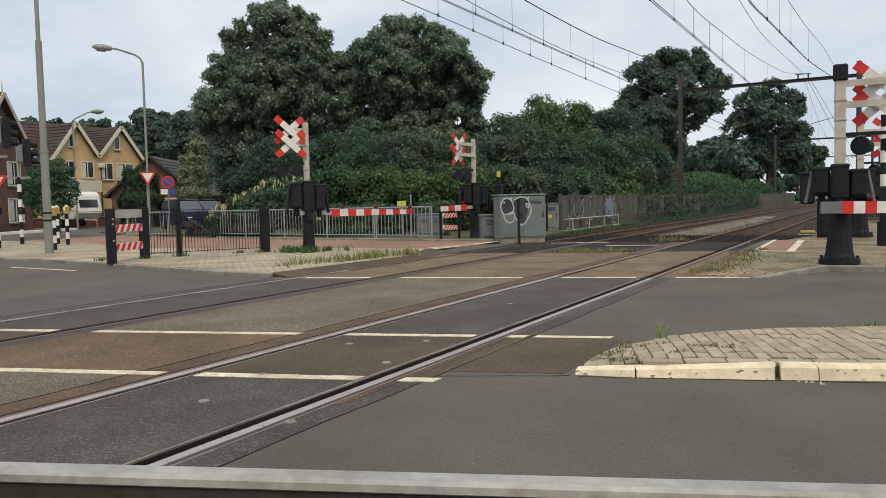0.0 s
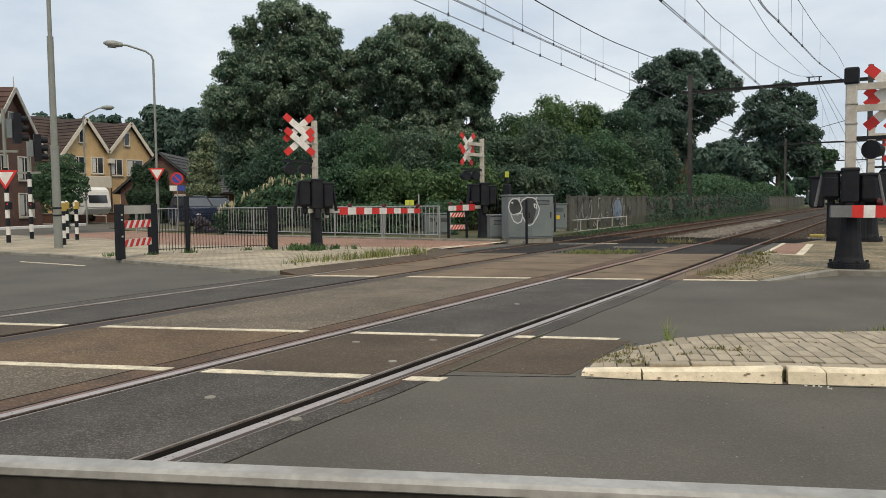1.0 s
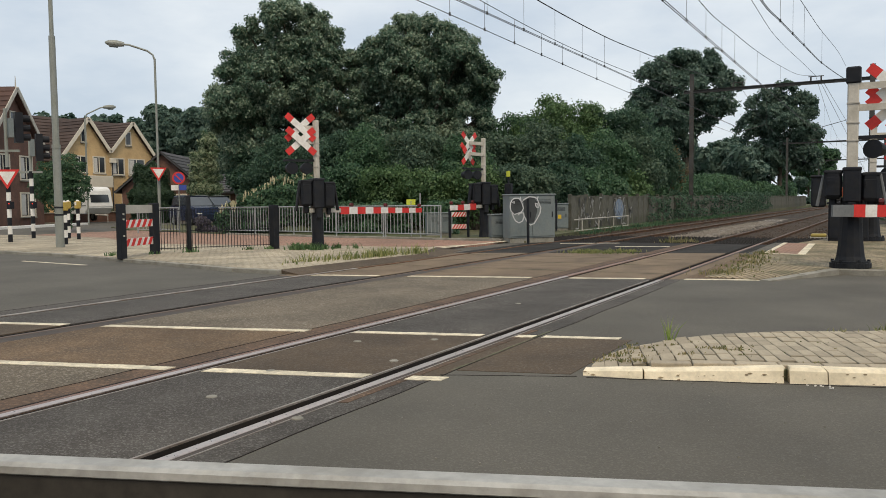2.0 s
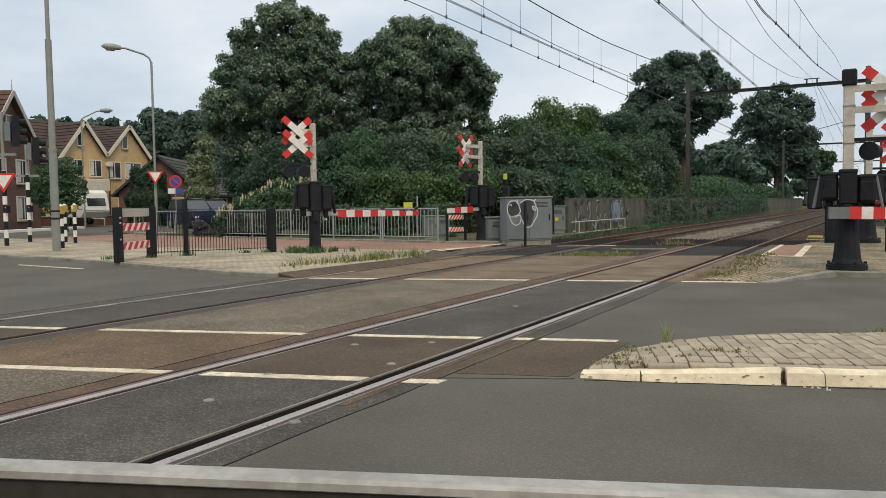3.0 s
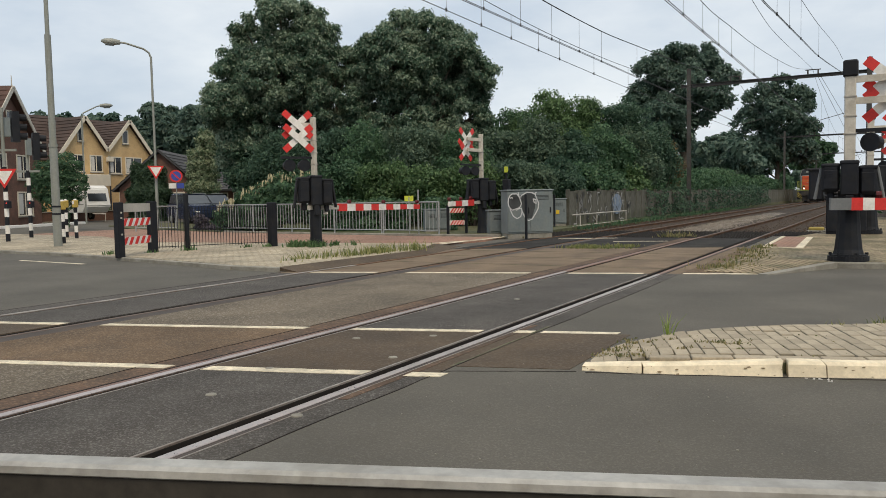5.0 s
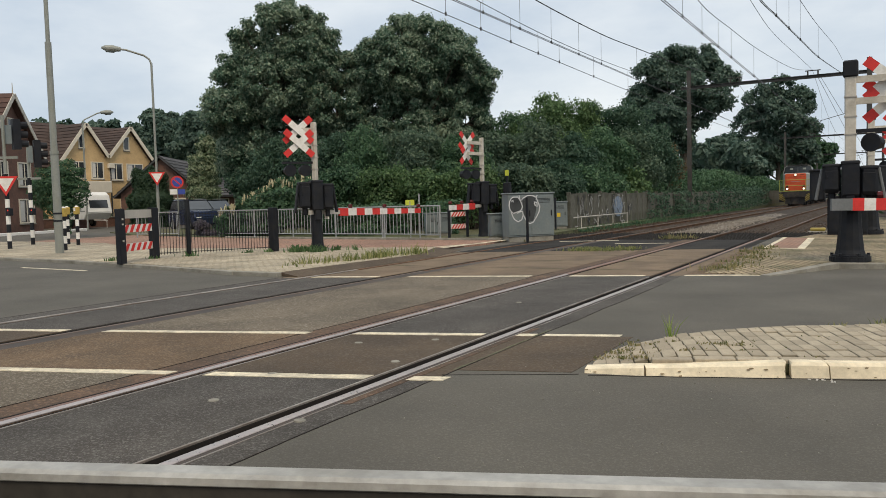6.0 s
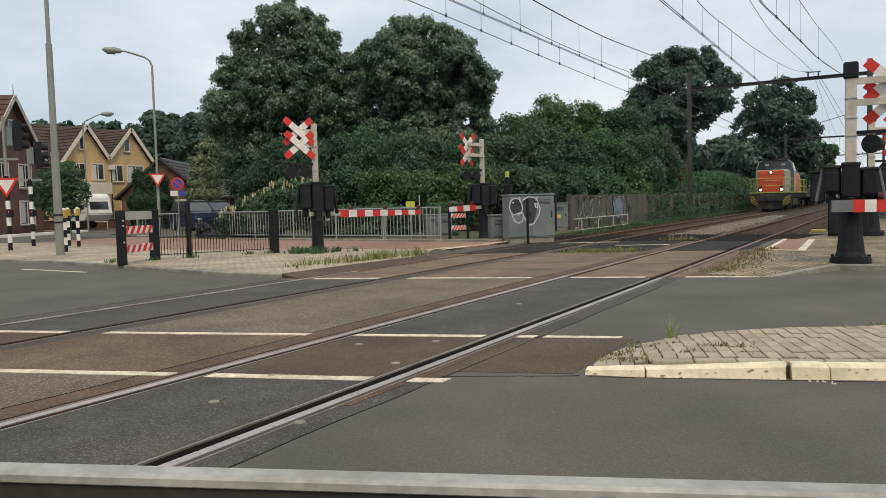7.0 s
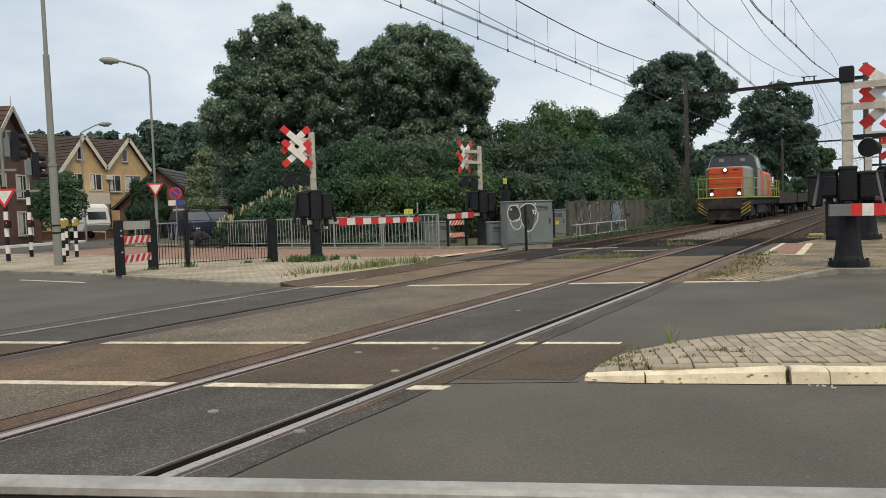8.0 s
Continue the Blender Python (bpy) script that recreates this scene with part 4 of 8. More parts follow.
# ---- level-crossing signals and barriers ----
def saltire(parent, centre, along, z, n_pairs=2, half=0.54, drop=0.37, depth_off=(0, 0, 0), toward=1):
    """Red-tipped white planks crossed one over another; along: the unit direction of the sign's width."""
    u = Vector((*along, 0))
    nrm = Vector((-u.y, u.x, 0))
    nrm = (nrm if nrm.y > 0 else -nrm) * toward
    c0 = Vector((*centre, z)) + Vector(depth_off)
    for k in range(n_pairs):
        for sgn in (1, -1):
            mid = c0 - Vector((0, 0, drop * k)) + nrm * (0.022 * sgn + 0.05 * k)
            d = (u * 0.76 + Vector((0, 0, 0.65 * sgn))).normalized()
            bm = bmesh.new()
            beam(bm, mid - d * half * 0.58, mid + d * half * 0.58, 0.02, 0.165, up=nrm.cross(d))
            plank = part("plank", bm, M_WHITE, parent, "white sign plank")
            for e in (-1, 1):
                bm = bmesh.new()
                beam(bm, mid + d * e * half * 0.581, mid + d * e * half, 0.021, 0.165, up=nrm.cross(d))
                part("plank_tip", bm, M_RED, plank, "red plank tip")


def barrier_arm(parent, start, along, first, length, z, seg=0.41, h0=0.21, h1=0.14, start_red=True, lamps=(), carrier=None):
    """A boom: a grey carrier, then red and white lengths, slimmer towards the tip."""
    u = Vector((*along, -0.014))
    s = Vector((*start, z))
    bm = bmesh.new()
    beam(bm, s + u * (-0.12 if carrier else -0.3), s + u * first, 0.06, h0 * 0.95 if carrier else 0.11)
    arm = part("barrier_arm", bm, carrier or M_POST_GREY, parent, "boom carrier")
    n = max(1, round(length / seg))
    for i in range(n):
        hh = h0 + (h1 - h0) * i / n
        bm = bmesh.new()
        a, b = first + length * i / n, first + length * (i + 1) / n
        beam(bm, s + u * a, s + u * (b - 0.001), 0.05, hh)
        part("boom_section", bm, M_RED if (i % 2 == 0) == start_red else M_WHITE, arm, "red boom section" if (i % 2 == 0) == start_red else "white boom section")
    for f in lamps:
        p = s + u * (first + length * f) + Vector((0, 0, 0.16))
        bm = bmesh.new()
        rod(bm, p - Vector((0.04, 0, 0)), p + Vector((0.04, 0, 0)), 0.055, n=10)
        part("boom_lamp", bm, M_REDGLASS, arm, "small red boom lamp")


def flasher(parent, x, y, z, face):
    """A round black signal lamp with a backboard and hood."""
    f = Vector((*face, 0)).normalized()
    c = Vector((x, y, z))
    bm = bmesh.new()
    rod(bm, c, c + f * 0.05, 0.16, n=16)
    head = part("signal_lamp", bm, M_BLACK, parent)
    bm = bmesh.new()
    rod(bm, c + f * 0.05, c + f * 0.30, 0.125, 0.115, n=14, cap=False)
    part("hood", bm, M_BLACK, head)
    bm = bmesh.new()
    rod(bm, c + f * 0.051, c + f * 0.07, 0.10, n=14)
    part("lens", bm, M_REDGLASS, head, "unlit red lens")


def crossing_signal(x, y, top, arm_dir, cross_dir, cross_off, label, cross_z, box_h=(1.12, 1.86), scale=1.0, arm_first=0.9, arm_len=4.3, arm_z=1.02, pad=True, lamp_face=(-1, 0.6), start_red=True, seg=0.41, cap=True, plates=(0.63, 0.78), arm_off=(0, 0), box_k=1.0, slim=False, sign_front=False, weight_mat=None, carrier=None):
    t = thing("crossing_signal", label, "crossing signal", pose(x, y, PAVE_Z), "crossing signals")
    a = Vector((*arm_dir, 0)).normalized()
    side = Vector((-a.y, a.x, 0))
    yaw = math.degrees(math.atan2(a.y, a.x))
    bm = bmesh.new()
    if pad and not slim:
        prism(bm, [(0.33 * math.cos(math.pi * k / 8), 0.33 * math.sin(math.pi * k / 8)) for k in range(16)], -0.02, 0.12)
        part("footing", bevelled(bm, 0.03, 2), M_BLACK, t)
        for k in range(6):
            a6 = math.pi * k / 3
            bm = bmesh.new()
            rod(bm, (0.28 * math.cos(a6), 0.28 * math.sin(a6), 0.11), (0.28 * math.cos(a6), 0.28 * math.sin(a6), 0.15), 0.028, n=6)
            part("bolt", bm, M_BLACK, t)
        bm = bmesh.new()
    n = 12
    rings = []
    for r, z in ((0.19, -0.02), (0.17, 0.1), (0.155, 0.3), (0.15, 0.8), (0.14, 1.14)) if slim else ((0.25, 0.115), (0.225, 0.2), (0.20, 0.42), (0.18, 0.66), (0.17, 0.9), (0.17, 1.2)):
        rings.append([bm.verts.new((r * math.cos(2 * math.pi * (k + .5) / n), r * math.sin(2 * math.pi * (k + .5) / n), z)) for k in range(n)])
    for r0, r1 in zip(rings, rings[1:]):
        for k in range(n):
            bm.faces.new((r0[k], r0[(k + 1) % n], r1[(k + 1) % n], r1[k]))
    bm.faces.new(rings[-1])
    part("pedestal", bm, M_BLACK, t)
    # drive housing: a middle case between two side cases, with lids, doors and a hanging cable box
    hyaw = math.degrees(math.atan2(plates[1], plates[0]))
    turn = Matrix.Rotation(radians(hyaw), 3, "Z")
    z0, z1 = box_h
    def case(nm, x0, x1, y0, y1, c0, c1, parent, bevel=0.03, mat=M_BLACK, lab=""):
        bm = boxed(x0 * box_k, x1 * box_k, y0 * box_k, y1 * box_k, c0, c1, bevel=bevel)
        bmesh.ops.rotate(bm, verts=bm.verts[:], matrix=turn)
        return part(nm, bm, mat, parent, lab)
    house = case("drive_housing", -0.20, 0.20, -0.34, 0.30, z0 - 0.04, z1, t)
    case("lid", -0.215, 0.215, -0.355, 0.31, z1 - 0.05, z1 + 0.02, house, 0.02)
    for k, (x0, x1, dz) in enumerate(((-0.62, -0.21, 0.0), (0.21, 0.60, -0.05))):
        side_case = case("side_case", x0, x1, -0.26, 0.30, z0 + 0.02 + dz, z1 - 0.02 + dz, t, 0.05)
        case("lid", x0 - 0.012, x1 + 0.012, -0.27, 0.31, z1 - 0.09 + dz, z1 - 0.025 + dz, side_case, 0.02)
        case("case_door", x0 + 0.05, x1 - 0.05, -0.285, -0.258, z0 + 0.08 + dz, z1 - 0.14 + dz, side_case, 0.008)
        case("latch", x0 + 0.08, x0 + 0.11, -0.31, -0.283, (z0 + z1) / 2 + dz, (z0 + z1) / 2 + 0.07 + dz, side_case, 0.004)
        case("drive_arm", x0 + 0.12, x1 - 0.12, -0.12, 0.12, z0 - 0.16 + dz, z0 + 0.05 + dz, t, 0.02)
        q = (turn @ Vector(((-0.70 if k == 0 else 0.68) * box_k, 0, 0)))
        lean = turn @ Vector((0.05 if k == 0 else -0.05, 0, 0))
        bm = bmesh.new()
        beam(bm, q - lean + Vector((0, 0, z0 - 0.10)), q + lean + Vector((0, 0, z1 - 0.10)), 0.05, 0.26 * box_k, up=turn @ Vector((0, 1, 0)))
        part("counterweight", bevelled(bm, 0.012), weight_mat or M_BLACK, t, "counterweight plate")
    case("cable_box", -0.10, 0.10, -0.33, -0.18, z0 - 0.30, z0 - 0.02, t, 0.02)
    mh = 0.085 if cap else 0.064
    bm = boxed(-mh, mh, -mh, mh, box_h[1] - 0.02, top - 0.26 if cap else top, bevel=0.015)
    post = part("mast", bm, M_POST_CREAM, t, "cream-grey signal mast")
    if cap:
        part("mast_cap", boxed(-0.115, 0.115, -0.115, 0.115, top - 0.28, top, bevel=0.025), M_BLACK, t)
    for z in (top - 0.62, top - 0.95, top - 1.25):
        part("clamp", boxed(-mh - 0.012, mh + 0.012, -mh - 0.012, mh + 0.012, z, z + 0.02), M_POST_GREY, post)
    u = Vector((*cross_dir, 0)).normalized()
    nrm = Vector((-u.y, u.x, 0))
    nrm = nrm if nrm.y > 0 else -nrm
    for dz in (-0.10 + cross_z, -0.46 + cross_z):
        bm = bmesh.new()
        beam(bm, u * 0.08 + Vector((0, 0, dz + 0.1)) - nrm * 0.03, u * (cross_off + 0.08) + Vector((0, 0, dz + 0.1)) - nrm * 0.03, 0.05, 0.11)
        part("sign_bracket", bm, M_POST_CREAM, t)
    sgn = -1 if sign_front else 1
    saltire(t, (u.x * cross_off + nrm.x * 0.05 * sgn, u.y * cross_off + nrm.y * 0.05 * sgn), (u.x, u.y), cross_z, half=0.49, drop=0.36, toward=sgn)
    # crossbar with two flashing lamps
    zl = cross_z - 0.86
    bm = bmesh.new()
    beam(bm, u * 0.05 + Vector((0, 0, zl)), u * (cross_off + 0.45) + Vector((0, 0, zl)), 0.05, 0.06)
    part("lamp_bar", bm, M_BLACK, t)
    for f in (0.30, 0.78):
        p = u * (f * (cross_off + 0.4))
        flasher(t, p.x, p.y, zl - 0.2, lamp_face)
    barrier_arm(t, arm_off, (a.x, a.y), arm_first, arm_len, arm_z, seg=seg, lamps=(0.12,) if carrier else (0.12, 0.52, 0.97), start_red=start_red, carrier=carrier)
    return t


s1 = crossing_signal(-13.30, 16.56, 3.42, (0, 1), (-0.55, -0.83), 0.44, "cream mast with red and white crossbucks and a lowered barrier", 3.21, sign_front=True, arm_first=1.0, arm_len=4.35, arm_z=1.025, cap=False, box_k=0.74, slim=True)
part("small_plate", boxed(0.10, 0.24, 0.20, 0.24, 0.84, 1.02, bevel=0.008), M_WHITE, s1, "small white plate")
crossing_signal(-12.2, 24.27, 3.38, (0, -1), (-0.12, -1), 0.78, "far cream mast with crossbucks and a short lowered barrier", 3.18, arm_first=0.62, arm_len=1.75, arm_z=1.05, cap=False, box_k=0.76, slim=True)
crossing_signal(-0.57, 15.13, 3.41, (0.9, 0.43), (1, 0.05), 0.60, "near cream mast with crossbucks beside a lowered barrier", 3.08, arm_first=0.22, arm_len=3.8, arm_z=0.985, lamp_face=(0.4, 1), box_h=(1.16, 1.70), arm_off=(-0.16, -0.42), plates=(1, 0.05), box_k=0.69, seg=0.19, weight_mat=M_POST_DARK, carrier=M_POST_DARK)
crossing_signal(-0.42, 24.6, 3.40, (0, 1), (1, 0.2), 0.7, "far cream mast beside the pavement with black housings", 2.9, arm_first=0.9, arm_len=2.6, arm_z=1.0, lamp_face=(0.4, 1))


def signal_hood(x, y, z0, z1):
    t = thing("signal_box", "black signal housing on a side bracket", "signal box", pose(x, y, -0.1))
    part("housing", boxed(-0.19, 0.19, -0.2, 0.2, z0, z1, bevel=0.05), M_BLACK, t)
    part("hood", boxed(-0.21, 0.21, -0.24, 0.22, z1 - 0.05, z1 + 0.02, bevel=0.02), M_BLACK, t)
    bm = bmesh.new()
    beam(bm, (0.2, 0.1, z1 - 0.2), (1.4, 0.1, z1 - 0.2), 0.06, 0.06)
    part("bracket", bm, M_BLACK, t)


signal_hood(-1.75, 24.6, 1.12, 2.0)


# ---- street lamps, signs, traffic signals ----
def street_lamp(x, y, stages, arm, head_dir, label, head=True):
    """stages: (height, radius) of the tapering post; arm: points of the bent arm from the top."""
    t = thing("street_lamp", label, "street lamp", pose(x, y, 0), "street lamps")
    bm = bmesh.new()
    z = -0.1
    for h1, r in stages:
        rod(bm, (0, 0, z), (0, 0, h1), r, r * 0.93, 14)
        z = h1
    part("post", bm, M_LAMP_GREY, t, smooth=False)
    if arm:
        bm = bmesh.new()
        tube(bm, arm, 0.045, 8)
        part("arm", bm, M_LAMP_GREY, t)
    if head:
        e = Vector(arm[-1])
        d = Vector((*head_dir, 0.05)).normalized()
        bm = bmesh.new()
        rod(bm, e - d * 0.05, e + d * 0.3, 0.10, 0.16, 12)
        rod(bm, e + d * 0.3, e + d * 0.62, 0.16, 0.13, 12)
        rod(bm, e + d * 0.62, e + d * 0.78, 0.13, 0.04, 12)
        lamp = part("lamp_head", bm, M_LAMP_GREY, t)
        bm = bmesh.new()
        rod(bm, e + d * 0.22 - Vector((0, 0, 0.10)), e + d * 0.6 - Vector((0, 0, 0.10)), 0.09, 0.09, 10)
        part("diffuser", bm, M_CAB, lamp, "dull glass bowl")
    return t


big = street_lamp(-21.52, 14.64, ((3.1, 0.122), (6.3, 0.098), (10.5, 0.062)), [(0, 0, 10.45), (-0.3, -0.4, 10.9), (-0.9, -1.1, 11.0)], (-0.6, -0.8), "tall grey tapering steel lamp post on the pavement")
for z in (1.02, 1.24):
    bm = bmesh.new()
    rod(bm, (0, 0, z), (0, 0, z + 0.05), 0.128, n=14)
    part("black_band", bm, M_BLACK, big, "black strap round the post")
bm = bmesh.new()
rod(bm, (0, 0, 3.02), (0, 0, 3.12), 0.128, n=14)
part("collar", bm, M_LAMP_GREY, big)
l2 = street_lamp(-30.27, 25.82, ((3.0, 0.075), (8.2, 0.055)), [(0, 0, 8.15), (-0.06, -0.06, 8.38), (-0.22, -0.23, 8.55), (-0.72, -0.85, 8.78), (-0.9, -1.02, 8.8)], (-0.62, -0.78), "slender grey lamp post with a bent arm")
street_lamp(-48.55, 35.26, ((7.3, 0.06),), [(0, 0, 7.25), (0.08, 0.1, 7.65), (0.6, 0.8, 8.12), (0.75, 1.0, 8.18)], (0.6, 0.8), "slender grey lamp post in front of the houses")


def yield_sign(x, y, z, size, face, t):
    """A white triangle with a red border, point down."""
    f = Vector((*face, 0)).normalized()
    u = Vector((-f.y, f.x, 0))
    def tri(s, off, mat, nm, par, lab=""):
        bm = bmesh.new()
        c = Vector((x, y, z)) + f * off
        pts = [c + u * s * 0.5 + Vector((0, 0, s * 0.29)), c - u * s * 0.5 + Vector((0, 0, s * 0.29)), c - Vector((0, 0, s * 0.58))]
        a = [bm.verts.new(p) for p in pts]
        b = [bm.verts.new(p + f * 0.02) for p in pts]
        bm.faces.new(a)
        bm.faces.new(b)
        for k in range(3):
            bm.faces.new((a[k], a[(k + 1) % 3], b[(k + 1) % 3], b[k]))
        return part(nm, bm, mat, par, lab)
    p = tri(size, 0.08, M_RED, "sign_plate", t, "red-bordered triangular plate")
    tri(size * 0.68, 0.084, M_WHITE, "sign_face", p, "white centre")


yield_sign(0.12, -0.1, 2.86, 0.74, (0.75, -0.65), l2)


def no_parking(x, y):
    t = thing("no_parking_sign", "round blue and red no-parking sign on a post", "road sign", pose(x, y, 0))
    f = Vector((0.75, -0.66, 0)).normalized()
    u = Vector((-f.y, f.x, 0))
    bm = bmesh.new()
    rod(bm, (0, 0, 0), (0, 0, 3.2), 0.03)
    part("post", bm, M_LAMP_GREY, t)
    c = Vector((0, 0, 2.86)) + f * 0.05
    bm = bmesh.new()
    rod(bm, c, c + f * 0.02, 0.36, n=24)
    p = part("sign_plate", bm, M_RED, t, "red rim")
    bm = bmesh.new()
    rod(bm, c + f * 0.021, c + f * 0.026, 0.27, n=24)
    part("sign_face", bm, M_BLUE, p, "blue centre")
    bm = bmesh.new()
    d = (u * 0.7 + Vector((0, 0, -0.7))).normalized()
    beam(bm, c + f * 0.03 - d * 0.28, c + f * 0.03 + d * 0.28, 0.01, 0.07, up=f.cross(d))
    part("diagonal_bar", bm, M_RED, p, "red diagonal bar")
    for o, m in ((-0.22, M_WHITE), (0.22, M_BLUE)):
        bm = bmesh.new()
        q = c + u * o + Vector((0, 0, -0.56))
        beam(bm, q - u * 0.2, q + u * 0.2, 0.02, 0.30)
        part("sub_plate", bm, m, t, "small plate under the sign")


no_parking(-35.81, 31.97)


def banded_post(t, z0, z1, r, step):
    z, k = z0, 0
    while z < z1 - 0.01:
        bm = bmesh.new()
        rod(bm, (0, 0, z), (0, 0, min(z + step, z1)), r, n=12)
        part("post_band", bm, M_BLACK if k % 2 == 0 else M_WHITE, t, "black post band" if k % 2 == 0 else "white post band")
        z, k = z + step, k + 1


def traffic_signal(x, y, top, heads, label, sign=False):
    t = thing("traffic_signal", label, "traffic light", pose(x, y, PAVE_Z), "traffic lights")
    banded_post(t, -0.02, 2.6, 0.075, 0.29)
    bm = bmesh.new()
    rod(bm, (0, 0, 2.6), (0, 0, top), 0.06, n=10)
    part("upper_post", bm, M_LAMP_GREY, t)
    for hx, hy, hz, face in heads:
        f = Vector((*face, 0)).normalized()
        u = Vector((-f.y, f.x, 0))
        c = Vector((hx, hy, hz))
        bm = bmesh.new()
        beam(bm, c - Vector((0, 0, 0.52)), c + Vector((0, 0, 0.52)), 0.36, 0.24, up=f)
        head = part("signal_head", bm, M_BLACK, t)
        for k in (-1, 0, 1):
            p = c + f * 0.12 + Vector((0, 0, 0.32 * k))
            bm = bmesh.new()
            rod(bm, p, p + f * 0.24, 0.125, 0.12, n=12, cap=False)
            part("visor", bm, M_BLACK, head)
            bm = bmesh.new()
            rod(bm, p, p + f * 0.015, 0.105, n=12)
            part("lens", bm, M_REDLAMP if k == 1 and hz < 3.8 else M_GLASS, head)
        bm = bmesh.new()
        q = c - f * 0.25
        beam(bm, q - Vector((0, 0, 0.34)), q + Vector((0, 0, 0.3)), 0.3, 0.16, up=f)
        part("back_box", bm, M_CAB, t, "pale grey-green box")
    bm = bmesh.new()
    beam(bm, (-0.35, -0.25, top - 1.45), (0.35, 0.25, top - 1.45), 0.08, 0.08)
    part("bracket", bm, M_LAMP_GREY, t)
    if sign:
        yield_sign(0.02, -0.02, 2.28, 0.78, (0.75, -0.66), t)
    bm = boxed(0.08, 0.20, -0.08, 0.08, 1.15, 1.4, bevel=0.02)
    button = part("push_button", bm, M_BLACK, t)
    bm = bmesh.new()
    rod(bm, (0.14, -0.081, 1.33), (0.14, -0.09, 1.33), 0.022, n=10)
    part("button_light", bm, M_REDLAMP, button, "small lit red lamp")
    return t


traffic_signal(-26.5, 16.16, 4.6, [(0.25, 0.3, 3.95, (0.35, 0.94)), (-0.5, -0.35, 3.8, (-0.5, 0.6))], "black and white banded traffic light with a yield sign", True)
traffic_signal(-28.85, 18.52, 4.0, [(0.2, 0.25, 3.5, (0.45, 0.9)), ], "black and white banded traffic light post")


def bollard(x, y, h):
    t = thing("bollard", "black and white banded bollard with a yellow box on top", "bollard", pose(x, y, PAVE_Z), "banded bollards")
    banded_post(t, -0.02, h - 0.32, 0.065, 0.24)
    part("push_button_box", boxed(-0.085, 0.085, -0.085, 0.085, h - 0.32, h - 0.05, bevel=0.02), M_YELLOW_DULL, t, "dull yellow push-button box")
    part("box_front", boxed(-0.05, 0.05, -0.092, -0.084, h - 0.20, h - 0.08, bevel=0.003), M_WHITE, t, "white plate")
    bm = bmesh.new()
    rod(bm, (0, 0, h - 0.05), (0, 0, h), 0.07, 0.03, 10)
    part("cap", bm, M_WHITE, t)


for bx, by, bh in ((-22.93, 15.8, 1.4), (-27.0, 18.75, 1.45), (-25.95, 18.41, 1.45)):
    bollard(bx, by, bh)


# a banded post at the edge of the eastern pavement
def east_post():
    t = thing("banded_post", "black and white banded post behind the barrier", "post", pose(0.12, 20.6, PAVE_Z))
    banded_post(t, 0.55, 3.0, 0.075, 0.27)
    bm = bmesh.new()
    rod(bm, (0, 0, -0.02), (0, 0, 0.55), 0.13, n=12)
    part("sleeve", bm, M_BLACK, t)
    part("push_button_box", boxed(-0.1, 0.1, -0.18, -0.05, 1.0, 1.35, bevel=0.02), M_BLACK, t)


east_post()


# ---- gate with red and white boards, and fences ----
def striped_board(t, a, b, z0, z1):
    """A board between a and b with slanting red and white stripes."""
    a, b = Vector((*a, 0)), Vector((*b, 0))
    d = b - a
    u = d.normalized()
    nrm = Vector((u.y, -u.x, 0))
    if nrm.dot(Vector((0.8, -0.6, 0))) < 0:
        nrm = -nrm
    bm = bmesh.new()
    beam(bm, a + Vector((0, 0, (z0 + z1) / 2)), b + Vector((0, 0, (z0 + z1) / 2)), 0.03, z1 - z0)
    board = part("board", bm, M_WHITE, t, "white board with red slanting stripes")
    n, lean = 5, (z1 - z0) * 0.75
    w = d.length / (2 * n)
    for k in range(n):
        s0 = max(0.0, w * 2 * k + 0.02 - lean * 0.2)
        pts = [(s0, z0), (min(s0 + w, d.length), z0), (min(s0 + w + lean, d.length), z1), (min(s0 + lean, d.length), z1)]
        bm = bmesh.new()
        for off in (0.0165, -0.0165):
            fvs = [bm.verts.new(a + u * p + nrm * (off + (0.003 if off > 0 else -0.003)) + Vector((0, 0, z))) for p, z in pts]
            gvs = [bm.verts.new(a + u * p + nrm * off * 0.9 + Vector((0, 0, z))) for p, z in pts]
            bm.faces.new(fvs)
            for i in range(4):
                bm.faces.new((fvs[i], fvs[(i + 1) % 4], gvs[(i + 1) % 4], gvs[i]))
        part("stripe", bm, M_RED, board, "red stripe")


def square_post(t, x, y, h, w, mat=None):
    part("post", boxed(x - w / 2, x + w / 2, y - w / 2, y + w / 2, -0.02, h, bevel=0.015), mat or M_BLACK, t)


def build_gate():
    t = thing("pedestrian_gate", "black posts with red and white striped boards", "gate", pose(0, 0, PAVE_Z))
    g1, g2 = (-15.36, 11.99), (-15.96, 13.43)
    square_post(t, *g1, 1.26, 0.17)
    square_post(t, *g2, 1.27, 0.19)
    striped_board(t, (-15.39, 12.08), (-15.92, 13.34), 0.70, 0.88)
    striped_board(t, (-15.39, 12.08), (-15.92, 13.34), 0.26, 0.44)
    bm = bmesh.new()
    beam(bm, (-15.39, 12.08, 1.13), (-15.92, 13.34, 1.13), 0.04, 0.20)
    part("top_board", bm, M_POST_GREY, t, "plain grey board")
    for zc in (1.0, 0.88, 0.5):
        part("bolt", boxed(g1[0] + 0.085, g1[0] + 0.1, g1[1] - 0.02, g1[1] + 0.02, zc, zc + 0.04), M_POST_GREY, t)


build_gate()


